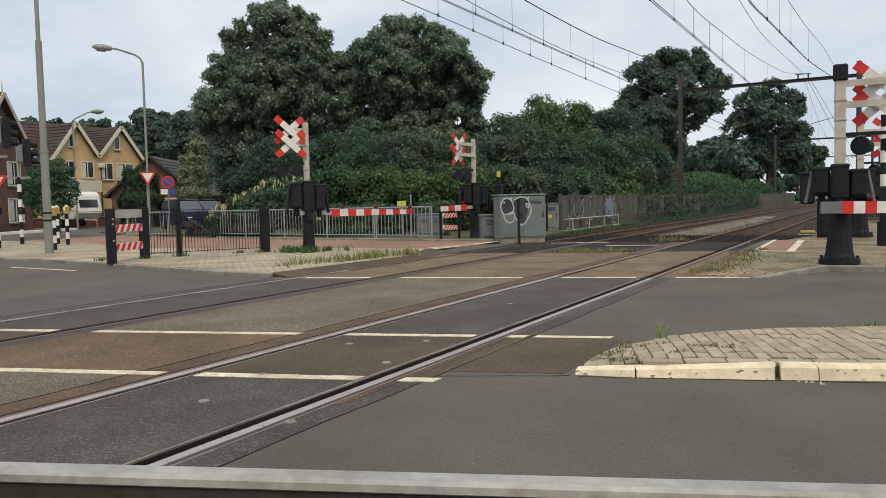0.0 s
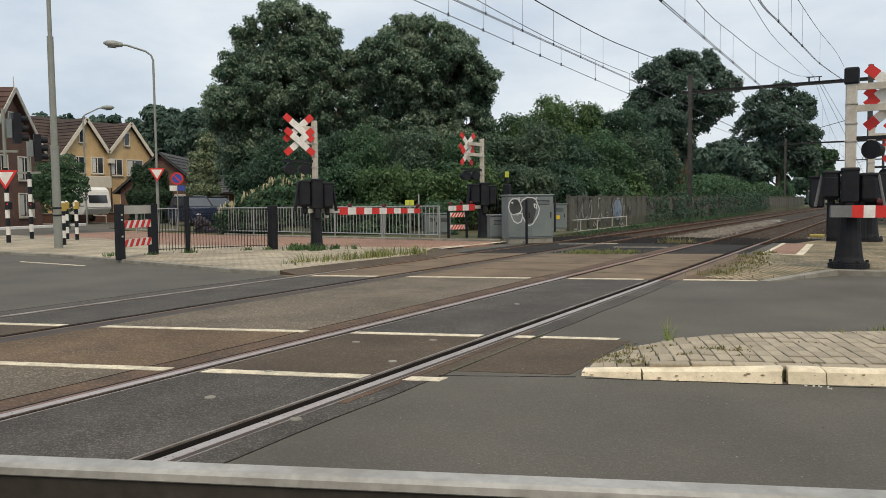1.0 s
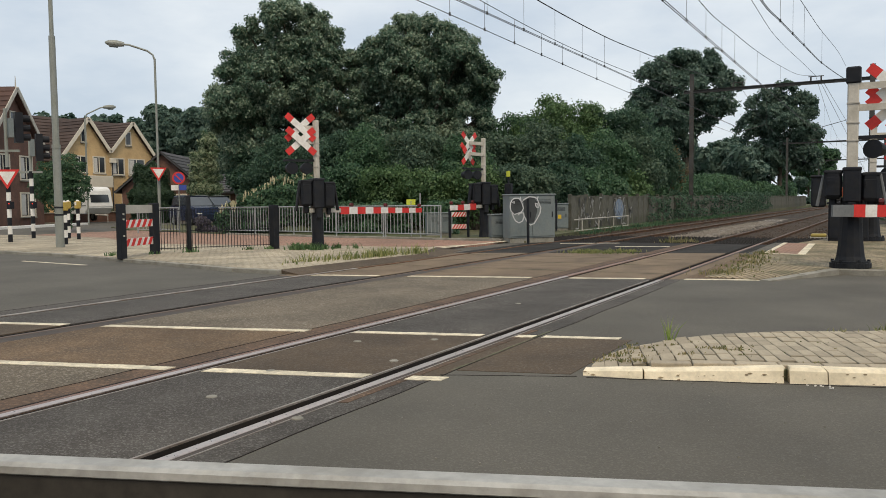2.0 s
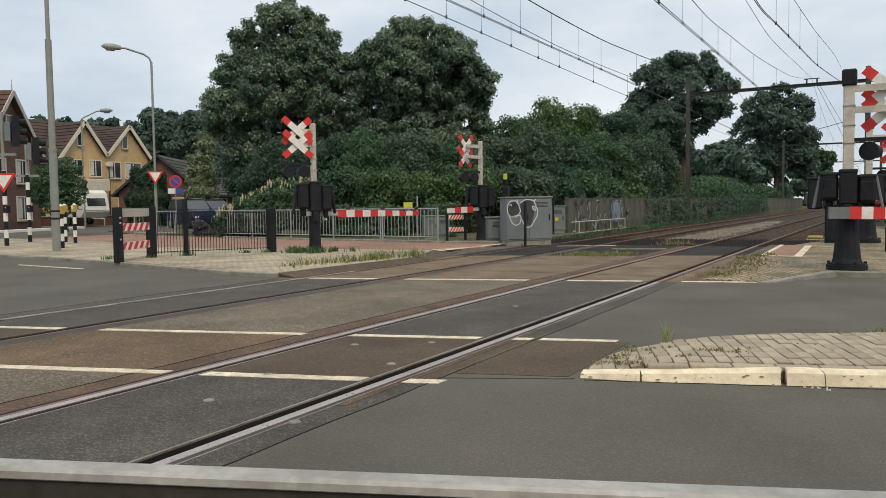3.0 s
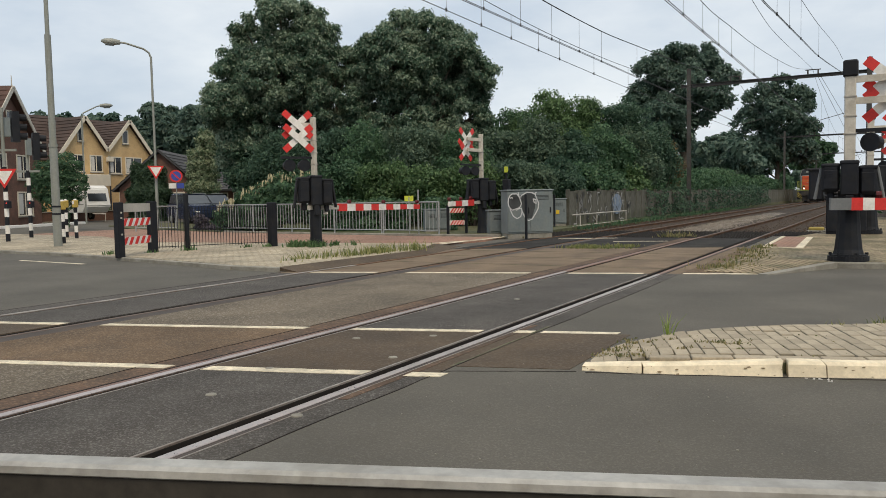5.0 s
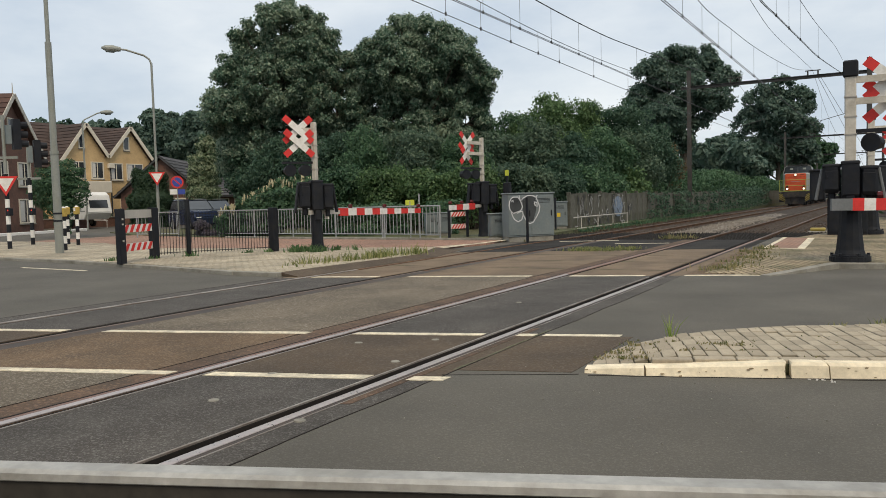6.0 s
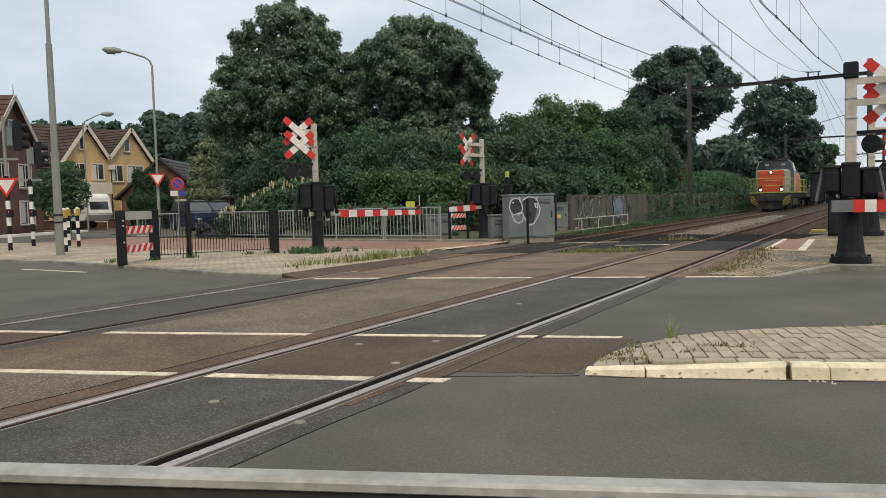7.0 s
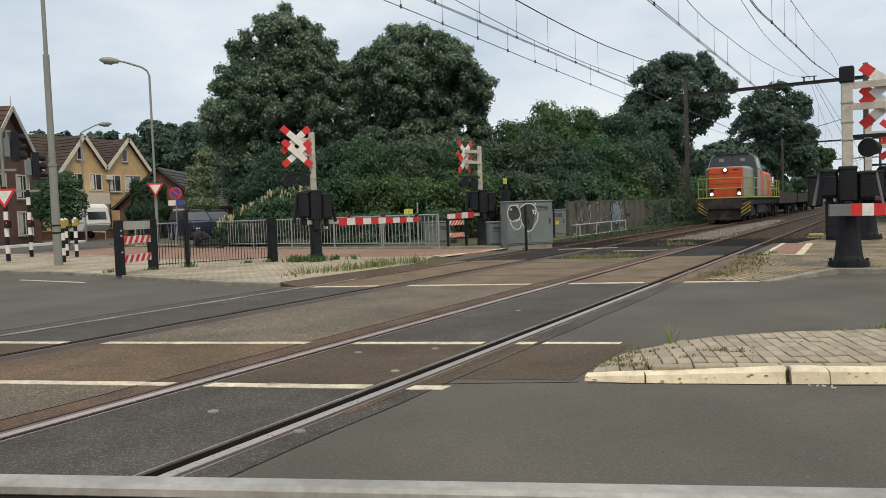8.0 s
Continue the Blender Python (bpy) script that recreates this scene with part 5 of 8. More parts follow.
def mesh_fence():
    t = thing("mesh_fence", "dark steel mat fence between black posts", "fence", pose(0, 0, PAVE_Z))
    pts = [(-15.96, 13.53), (-15.63, 14.24), (-14.47, 16.15)]
    square_post(t, -15.63, 14.24, 1.46, 0.10)
    square_post(t, -14.47, 16.15, 1.19, 0.20)
    for a, b in zip(pts, pts[1:]):
        a, b = Vector((*a, 0)), Vector((*b, 0))
        n = int((b - a).length / 0.075)
        for i in range(1, n):
            p = a + (b - a) * (i / n)
            bm = bmesh.new()
            rod(bm, (p.x, p.y, 0.08), (p.x, p.y, 1.12), 0.008, n=5)
            part("fence_rod", bm, M_BLACK, t)
        for z in (0.12, 0.55, 1.08):
            bm = bmesh.new()
            beam(bm, a + Vector((0, 0, z)), b + Vector((0, 0, z)), 0.02, 0.016)
            part("fence_rail", bm, M_BLACK, t)


mesh_fence()


def bar_railing(a, b, label, h=1.12, gap=0.165, panel=2.3):
    """Galvanised railing: posts, two rails and upright bars."""
    t = thing("railing", label, "railing", pose(0, 0, PAVE_Z - 0.03), "grey bar railings")
    a, b = Vector((*a, 0)), Vector((*b, 0))
    d = b - a
    np_ = max(1, round(d.length / panel))
    for i in range(np_ + 1):
        p = a + d * (i / np_)
        bm = bmesh.new()
        rod(bm, (p.x, p.y, -0.05), (p.x, p.y, h + 0.02), 0.03, n=8)
        part("post", bm, M_FENCE, t)
    for z in (0.16, h):
        bm = bmesh.new()
        rod(bm, a + Vector((0, 0, z)), b + Vector((0, 0, z)), 0.022, n=8)
        part("rail_tube", bm, M_FENCE, t)
    n = int(d.length / gap)
    me = None
    for i in range(n):
        p = a + d * ((i + 0.5) / n)
        if me is None:
            bm = bmesh.new()
            rod(bm, (0, 0, 0.16), (0, 0, h), 0.013, n=6, cap=False)
            me = mesh_of(bm, "upright_bar", M_FENCE)
        o = new("upright_bar", me)
        o.parent = t
        o.location = (p.x, p.y, 0)
    return t


bar_railing((-24.92, 24.4), (-15.6, 23.1), "galvanised steel bar railing along the cycle path")
bar_railing((-15.5, 23.08), (-13.0, 22.66), "short galvanised bar railing beside the barrier")
bar_railing((-29.6, 24.0), (-27.6, 24.6), "galvanised bar railing beside the lamp post")

ys = thing("yellow_sign", "small yellow plate on a thin post at the railing", "sign", pose(-14.5, 23.2, 0.05))
bm = bmesh.new()
rod(bm, (0, 0, 0), (0, 0, 1.3), 0.02)
part("post", bm, M_FENCE, ys)
bm = bmesh.new()
beam(bm, (-0.10, -0.13, 1.25), (0.10, 0.13, 1.25), 0.015, 0.19)
part("sign_plate", bm, M_LIME, ys, "bright yellow plate")
mp_ = thing("marker_post", "thin grey post with a pale top", "post", pose(-14.0, 23.0, 0.05))
bm = bmesh.new()
rod(bm, (0, 0, 0), (0, 0, 1.55), 0.025)
part("post", bm, M_FENCE, mp_)


# ---- trackside cabinets ----
def cabinet(x, y, yaw, w, d, h, label, name="cabinet"):
    """A switch cabinet: plinth, body, overhanging roof, two doors with a handle. Local -y is its front."""
    t = thing(name, label, "cabinet", pose(x, y, PAVE_Z - 0.03, 0, 0, yaw), "trackside cabinets")
    part("plinth", boxed(-w / 2 + .02, w / 2 - .02, -d / 2 + .02, d / 2 - .02, -0.05, 0.1), M_KERB, t)
    part("body", boxed(-w / 2, w / 2, -d / 2, d / 2, 0.1, h - 0.05, bevel=0.01), M_CAB, t)
    part("roof", boxed(-w / 2 - .03, w / 2 + .03, -d / 2 - .03, d / 2 + .03, h - 0.05, h, bevel=0.015), M_CAB, t)
    n = 2 if w > 0.7 else 1
    for k in range(n):
        a = -w / 2 + 0.03 + k * (w - 0.06) / n
        b = a + (w - 0.06) / n - 0.012
        door = part("door", boxed(a, b, -d / 2 - 0.018, -d / 2 - 0.001, 0.15, h - 0.09, bevel=0.006), M_CAB, t)
        part("handle", boxed(b - 0.07, b - 0.045, -d / 2 - 0.045, -d / 2 - 0.019, h * 0.5, h * 0.62), M_BLACK, door)
        for s in range(4):
            part("vent_slot", boxed(a + 0.1, b - 0.1, -d / 2 - 0.021, -d / 2 - 0.0185, h - 0.2 - 0.04 * s, h - 0.185 - 0.04 * s), M_BLACK, door)
    return t


def ribbon(bm, pts, r, across):
    """A flat connected band of half width r through the points, lying square to the given direction."""
    pts = [Vector(p) for p in pts]
    prev = None
    for k, p in enumerate(pts):
        d = (pts[min(k + 1, len(pts) - 1)] - pts[max(k - 1, 0)]).normalized()
        s = d.cross(Vector(across)).normalized() * r
        cur = (bm.verts.new(p - s), bm.verts.new(p + s))
        if prev:
            bm.faces.new((prev[0], cur[0], cur[1], prev[1]))
        prev = cur


def stroke(t, pts, r, mat, label):
    """A sprayed line on the face of a cabinet."""
    bm = bmesh.new()
    ribbon(bm, pts, r, (0, 1, 0))
    return part("graffiti", bm, mat, t, label)


big_cab = cabinet(-9.80, 22.62, 46.5, 1.52, 0.55, 1.46, "large grey-green steel cabinet with white graffiti outlines")
gy = -0.275 - 0.024
def sprayed(points):
    """Places on the cabinet's front from (share of its width, share of its height)."""
    return [(-0.76 + 1.52 * u, gy, 1.46 * v) for u, v in points]


for outline in (((0.02, 0.81), (0.08, 0.90), (0.20, 0.90), (0.27, 0.81), (0.30, 0.69), (0.24, 0.62), (0.10, 0.58), (0.03, 0.65)),
                ((0.31, 0.85), (0.43, 0.93), (0.55, 0.91), (0.60, 0.82), (0.60, 0.62), (0.53, 0.40), (0.43, 0.38), (0.33, 0.54), (0.30, 0.70))):
    bm = bmesh.new()
    bm.faces.new([bm.verts.new((x, y + 0.003, z)) for x, y, z in sprayed(outline)])
    part("graffiti", bm, M_GRAFFITI_BLACK, big_cab, "thin black sprayed filling")
for line in (((0.02, 0.81), (0.05, 0.87), (0.10, 0.91), (0.20, 0.91), (0.26, 0.83), (0.30, 0.70), (0.26, 0.62), (0.10, 0.57), (0.03, 0.64), (0.01, 0.73), (0.02, 0.81)),
             ((0.05, 0.60), (0.08, 0.52), (0.12, 0.44), (0.20, 0.39), (0.28, 0.43), (0.31, 0.53), (0.30, 0.60), (0.24, 0.60), (0.18, 0.56)),
             ((0.23, 0.94), (0.26, 0.82), (0.31, 0.88), (0.42, 0.94), (0.53, 0.93), (0.60, 0.90)),
             ((0.31, 0.54), (0.37, 0.42), (0.45, 0.34), (0.53, 0.37), (0.59, 0.46), (0.66, 0.58), (0.68, 0.70), (0.64, 0.80), (0.60, 0.90), (0.63, 0.94)),
             ((0.56, 0.80), (0.58, 0.72), (0.62, 0.70), (0.62, 0.78), (0.56, 0.80)), ((0.06, 0.82), (0.10, 0.84), (0.10, 0.80))):
    stroke(big_cab, sprayed(line), 0.017, M_GRAFFITI, "white spray-painted outline")
cabinet(-10.95, 22.75, 40, 0.5, 0.4, 0.84, "small grey-green steel cabinet beside the mast")
cabinet(-14.4, 24.95, 40, 0.95, 0.45, 0.86, "low grey steel cabinet behind the railing")
c3 = cabinet(-11.84, 30.6, 25, 0.62, 0.4, 1.14, "grey steel cabinet with a yellow sticker")
part("sticker", boxed(-0.12, 0.02, -0.235, -0.222, 0.5, 0.66), M_YELLOW, c3, "yellow warning sticker")
dark_cab = thing("cabinet", "black trackside cabinet beside the pavement", "cabinet", pose(-0.98, 24.5, PAVE_Z), "trackside cabinets")
part("body", boxed(-0.5, 0.5, -0.25, 0.25, -0.05, 1.02, bevel=0.02), M_BLACK, dark_cab)
part("roof", boxed(-0.54, 0.54, -0.29, 0.29, 1.02, 1.08, bevel=0.015), M_BLACK, dark_cab)
for k in (-1, 1):
    part("door", boxed(0.25 * k - 0.22, 0.25 * k + 0.22, -0.272, -0.252, 0.08, 0.95, bevel=0.006), M_BLACK, dark_cab)
device = thing("track_device", "low yellow and grey track device lying in the ballast", "track device", pose(-2.0, 30.0, -0.12))
part("base", boxed(-0.42, 0.42, -0.3, 0.3, -0.05, 0.05, bevel=0.015), M_KERB, device)
part("cover", boxed(-0.36, 0.12, -0.22, 0.22, 0.05, 0.16, bevel=0.03), M_STRIPE, device, "yellow cover")
part("junction", boxed(0.16, 0.38, -0.15, 0.15, 0.05, 0.13, bevel=0.02), M_POST_CREAM, device)

bp = thing("black_post", "slim black post before the cabinet", "post", pose(-9.45, 21.75, 0.02))
part("post", boxed(-0.035, 0.035, -0.035, 0.035, -0.02, 1.34, bevel=0.01), M_BLACK, bp)
copy_thing(bp, pose(-11.55, 29.4, 0.0))

sm2 = thing("small_board", "low frame with red and white striped boards", "gate", pose(0, 0, 0.06))
striped_board(sm2, (-13.05, 23.5), (-12.75, 24.0), 0.72, 0.88)
striped_board(sm2, (-13.05, 23.5), (-12.75, 24.0), 0.30, 0.46)
square_post(sm2, -13.08, 23.42, 1.0, 0.08)
square_post(sm2, -12.72, 24.08, 1.0, 0.08)

# marker light on a pole behind the far mast
ml = thing("marker_sign", "small pale yellow plate on a black pole", "sign", pose(-11.45, 24.7, 0.05))
bm = bmesh.new()
rod(bm, (0, 0, 0), (0, 0, 2.1), 0.035)
part("post", bm, M_BLACK, ml)
part("sign_plate", boxed(-0.06, 0.08, -0.06, -0.03, 2.08, 2.28, bevel=0.008), M_LIME, ml, "pale yellow plate")
part("black_case", boxed(-0.12, 0.12, -0.1, 0.1, 0.95, 1.85, bevel=0.02), M_BLACK, ml)


def white_rail():
    t = thing("handrail", "weathered pale steel handrail beside the track", "railing", pose(0, 0, 0))
    for z in (0.06, 0.52):
        bm = bmesh.new()
        rod(bm, (-10.9, 29.7, z), (-10.9, 37.1, z), 0.023)
        part("rail_tube", bm, M_POST_GREY, t)
    for y in (30.6, 32.7, 34.8, 37.05):
        bm = bmesh.new()
        rod(bm, (-10.9, y, -0.12), (-10.9, y, 0.56), 0.023)
        part("post", bm, M_POST_GREY, t)


white_rail()


def concrete_wall():
    """Upright concrete panels between posts, along the railway."""
    t = thing("wall_trackside", "stained concrete panel wall along the railway", "wall", kind="structure")
    pm = mesh_of(boxed(-0.05, 0.05, 0.01, 0.97, -0.15, 1.5, bevel=0.008), "wall_panel", M_WALL)
    qm = mesh_of(boxed(-0.08, 0.08, -0.06, 0.06, -0.15, 1.58, bevel=0.015), "wall_post", M_WALL)
    for i in range(105):
        y = 30.8 + i
        if i % 2 == 0:
            o = new("wall_post", qm)
            o.parent, o.location = t, (-11.5, y, random.uniform(-0.04, 0.02))
        o = new("wall_panel", pm)
        o.parent, o.location = t, (-11.5, y, random.uniform(-0.06, 0.03))
        o.rotation_euler = (0, 0, radians(random.uniform(-1.2, 1.2)))
    # tags sprayed on the first panels, on the side towards the track
    rng = random.Random(5)
    for k in range(26):
        y, z = rng.uniform(31.5, 39.5), rng.uniform(0.25, 1.2)
        bm = bmesh.new()
        pts = [(-11.405, y, z)]
        for j in range(6):
            _, py_, pz_ = pts[-1]
            pts.append((-11.405, py_ + rng.uniform(-0.3, 0.3), min(1.4, max(0.1, pz_ + rng.uniform(-0.45, 0.45)))))
        ribbon(bm, pts, 0.03, (1, 0, 0))
        part("graffiti", bm, (M_GRAFFITI_OLD, M_GRAFFITI_BLACK, M_GRAFFITI_OLD)[k % 3], t, "sprayed tag")
    bm = bmesh.new()
    bm.faces.new([bm.verts.new((-11.41, 37.3 + 0.75 * math.cos(a * 0.35), 0.85 + 0.5 * math.sin(a * 0.35))) for a in range(18)])
    part("graffiti", bm, M_GRAFFITI_BLUE, t, "dull blue sprayed patch")


concrete_wall()


# ---- overhead line ----
def build_portal(y, xl, xr, z_beam, z_left, z_right, label):
    t = thing("catenary_portal", label, "catenary mast", group="catenary portals")
    bm = bmesh.new()
    box(bm, xl - 0.12, xl + 0.12, y - 0.11, y - 0.09, -0.15, z_left)
    box(bm, xl - 0.12, xl + 0.12, y + 0.09, y + 0.11, -0.15, z_left)
    box(bm, xl - 0.012, xl + 0.012, y - 0.09, y + 0.09, -0.15, z_left)
    part("mast", bm, M_TIMBER_POLE, t, "brown steel mast")
    bm = bmesh.new()
    box(bm, xr - 0.14, xr + 0.14, y - 0.12, y - 0.1, -0.15, z_right)
    box(bm, xr - 0.14, xr + 0.14, y + 0.1, y + 0.12, -0.15, z_right)
    box(bm, xr - 0.012, xr + 0.012, y - 0.1, y + 0.1, -0.15, z_right)
    part("mast", bm, M_CATENARY, t)
    bm = bmesh.new()
    box(bm, xl - 0.5, xr + 0.5, y - 0.09, y + 0.09, z_beam - 0.13, z_beam - 0.11)
    box(bm, xl - 0.5, xr + 0.5, y - 0.09, y + 0.09, z_beam + 0.05, z_beam + 0.07)
    box(bm, xl - 0.5, xr + 0.5, y - 0.01, y + 0.01, z_beam - 0.11, z_beam + 0.05)
    part("beam", bm, M_CATENARY, t, "dark steel cross beam")
    for x in (-8.43, -3.99):
        for s in (-0.28, 0.28):
            bm = bmesh.new()
            rod(bm, (x + s, y, z_beam + 0.06), (x + s, y, z_beam + 0.33), 0.045, n=8)
            part("insulator", bm, M_CATENARY, t)
        bm = bmesh.new()
        beam(bm, (x - 0.42, y, z_beam + 0.33), (x + 0.42, y, z_beam + 0.33), 0.06, 0.05)
        part("saddle", bm, M_CATENARY, t)
        # steady arm down to the contact wire
        bm = bmesh.new()
        rod(bm, (x + 1.7, y, 5.85), (x, y, 5.42), 0.018, n=6)
        rod(bm, (x + 1.7, y, z_beam - 0.1), (x + 1.7, y, 5.85), 0.006, n=5)
        part("steady_arm", bm, M_CATENARY, t)
    return t


build_portal(52.4, -11.25, -1.0, 8.22, 9.3, 9.0, "steel portal carrying the overhead line over both tracks")
build_portal(110.0, -11.6, -0.6, 8.3, 9.0, 9.0, "far steel portal carrying the overhead line")
build_portal(165.0, -11.8, 0.2, 8.3, 9.0, 9.0, "distant steel portal carrying the overhead line")
build_portal(-8.0, -11.25, 1.9, 8.22, 9.3, 9.0, "steel portal carrying the overhead line over both tracks")


def overhead():
    t = thing("overhead_wires", "dark overhead contact and carrying wires with droppers", "overhead line")
    def bent(pts):
        """A smooth run through (y, z) stations."""
        out = []
        for (y0, z0), (y1, z1), k in zip(pts, pts[1:], range(len(pts))):
            m0 = (z1 - pts[k - 1][1]) / (y1 - pts[k - 1][0]) if k else (z1 - z0) / (y1 - y0)
            m1 = (pts[k + 2][1] - z0) / (pts[k + 2][0] - y0) if k + 2 < len(pts) else (z1 - z0) / (y1 - y0)
            for i in range(6):
                f, L = i / 6, y1 - y0
                out.append((y0 + L * f, (2 * f ** 3 - 3 * f ** 2 + 1) * z0 + (f ** 3 - 2 * f ** 2 + f) * L * m0 + (3 * f ** 2 - 2 * f ** 3) * z1 + (f ** 3 - f ** 2) * L * m1))
        return out + [pts[-1]]
    def run(name, x, pts, r=0.009, twin=0.0):
        pts = bent(pts)
        for dx in ((-twin, twin) if twin else (0,)):
            bm = bmesh.new()
            tube(bm, [(x + dx, y, z) for y, z in pts], r, 5)
            part(name, bm, M_WIRE, t)
        return lambda y: float(np.interp(y, [p[0] for p in pts], [p[1] for p in pts]))
    def droppers(x, low, high, ys):
        for y in ys:
            bm = bmesh.new()
            rod(bm, (x, y, low(y)), (x, y, high(y)), 0.005, n=4)
            rod(bm, (x, y, low(y) - 0.03), (x, y, low(y) + 0.05), 0.022, n=6)
            part("dropper", bm, M_WIRE, t)
    far, near, mid = -8.43, -3.99, -2.4
    lo = run("contact_wire", far, [(-8, 5.5), (13.2, 5.40), (20.4, 5.31), (30, 5.23), (52.4, 5.30)])
    hi = run("carrying_wire", far, [(-8, 7.6), (8, 6.4), (16.1, 6.02), (22, 5.88), (29.5, 6.0), (40, 6.5), (52.4, 7.4)])
    droppers(far, lo, hi, (8.4, 11.8, 13.5, 15.2, 16.9, 18.6, 20.4, 22.0, 25.1, 29.0, 33.5))
    lo = run("contact_wire", far, [(-8, 5.77), (20, 5.77), (30, 5.78), (52.4, 5.75)], twin=0.03)
    hi = run("carrying_wire", far, [(-8, 8.6), (8, 7.0), (19.4, 6.75), (25.7, 6.77), (30.3, 6.97), (39, 7.43), (52.4, 8.58)], twin=0.012)
    droppers(far, lo, hi, (12.8, 14.9, 17.04, 19.2, 21.4, 23.7, 25.9, 30.2, 35, 40))
    lo = run("contact_wire", near, [(-8, 5.25), (18, 5.24), (29, 5.26), (52.4, 5.3)], twin=0.025)
    hi = run("carrying_wire", near, [(-8, 8.5), (8, 6.5), (20, 5.93), (24.3, 6.06), (28.5, 6.24), (35.1, 6.68), (42.3, 7.3), (52.4, 8.58)])
    droppers(near, lo, hi, (13.9, 15.9, 18.0, 20.1, 22.2, 24.2, 28.6, 35))
    run("feeder_wire", near, [(-8, 8.3), (27, 7.66), (33, 7.56), (45, 8.18), (52.4, 8.56)])
    lo = run("contact_wire", mid, [(-8, 5.2), (18, 5.40), (20.9, 5.59), (26.9, 6.0), (34, 6.5), (52.4, 8.2)], twin=0.015)
    hi = run("carrying_wire", mid, [(-8, 6.6), (17, 6.5), (25.6, 7.1), (32.8, 7.59), (45, 8.63), (52.4, 9.0)])
    droppers(mid, lo, hi, (17.0, 20.9, 23.7, 26.9, 34))
    for a, b in ((52.4, 110.0), (110.0, 165.0)):
        for x in (far, near):
            lo = run("contact_wire", x, [(a, 5.36), (b, 5.36)])
            hi = run("carrying_wire", x, [(a, 8.5), (a * 0.75 + b * 0.25, 6.9), (a * 0.5 + b * 0.5, 6.3), (a * 0.25 + b * 0.75, 6.9), (b, 8.5)])
            droppers(x, lo, hi, [a + (b - a) * k / 8 for k in range(1, 8)])
    for pts in ([(-3.75, 52.4, 8.2), (-2.6, 75, 5.2), (-1.6, 110, 1.6)], [(-3.6, 52.4, 8.2), (-2.2, 80, 5.6), (-1.2, 110, 3.2)]):
        bm = bmesh.new()
        tube(bm, pts, 0.012, 5)
        part("anchor_wire", bm, M_WIRE, t)


overhead()


# ---- houses ----
def window(parent, frame_fn, a0, a1, z0, z1, off=0.0, bars=1, curtain=True):
    """A framed window on a wall: frame_fn(a, out, z) gives the world place; a runs along the wall."""
    def slab_on(nm, s0, s1, q0, q1, o0, o1, mat, par, lab=""):
        bm = bmesh.new()
        v = [bm.verts.new(frame_fn(s, o, z)) for z in (q0, q1) for o in (o0, o1) for s in (s0, s1)]
        for q in ((0, 2, 3, 1), (4, 5, 7, 6), (0, 1, 5, 4), (1, 3, 7, 5), (3, 2, 6, 7), (2, 0, 4, 6)):
            bm.faces.new([v[i] for i in q])
        return part(nm, bm, mat, par, lab)
    w = slab_on("window", a0, a1, z0, z1, off + 0.004, off + 0.02, M_GLASS, parent, "dark glazed window")
    f = 0.09
    for s0, s1, q0, q1 in ((a0 - f, a0, z0 - f, z1 + f), (a1, a1 + f, z0 - f, z1 + f), (a0, a1, z0 - f, z0), (a0, a1, z1, z1 + f)):
        slab_on("window_frame", s0, s1, q0, q1, off, off + 0.06, M_BARGE, w, "cream window frame")
    for k in range(bars):
        m = a0 + (a1 - a0) * (k + 1) / (bars + 1)
        slab_on("window_bar", m - 0.035, m + 0.035, z0, z1, off + 0.021, off + 0.05, M_BARGE, w)
    slab_on("window_sill", a0 - 0.12, a1 + 0.12, z0 - f - 0.08, z0 - f, off, off + 0.12, M_KERB, w)
    if curtain:
        slab_on("curtain", a0 + 0.05, a0 + (a1 - a0) * 0.35, z0 + 0.05, z1 - 0.05, off + 0.0205, off + 0.0225, M_CURTAIN, w, "pale curtain")


def tiled_plane(parent, p00, p10, p01, mat, rows):
    """A pitched roof of overlapping tile courses: p00 to p10 along the eaves, p00 to p01 up the slope."""
    p00, p10, p01 = Vector(p00), Vector(p10), Vector(p01)
    u, v = p10 - p00, p01 - p00
    n = u.cross(v).normalized()
    if n.z < 0:
        n = -n
    bm = bmesh.new()
    vs = [bm.verts.new(p00 + a * u + b * v + n * o) for o in (-0.12, 0.0) for a, b in ((0, 0), (1, 0), (1, 1), (0, 1))]
    for q in ((0, 3, 2, 1), (4, 5, 6, 7), (0, 1, 5, 4), (1, 2, 6, 5), (2, 3, 7, 6), (3, 0, 4, 7)):
        bm.faces.new([vs[i] for i in q])
    roof = part("roof", bm, mat, parent)
    for r in range(rows):
        bm = bmesh.new()
        b0, b1 = r / rows, (r + 1) / rows
        vs = [bm.verts.new(p00 + a * u + b * v + n * o) for a, b, o in ((0, b0, 0.06), (1, b0, 0.06), (1, b1, 0.015), (0, b1, 0.015), (0, b0, 0.002), (1, b0, 0.002))]
        bm.faces.new(vs[:4])
        bm.faces.new((vs[0], vs[4], vs[5], vs[1]))
        part("tile_course", bm, mat, roof)


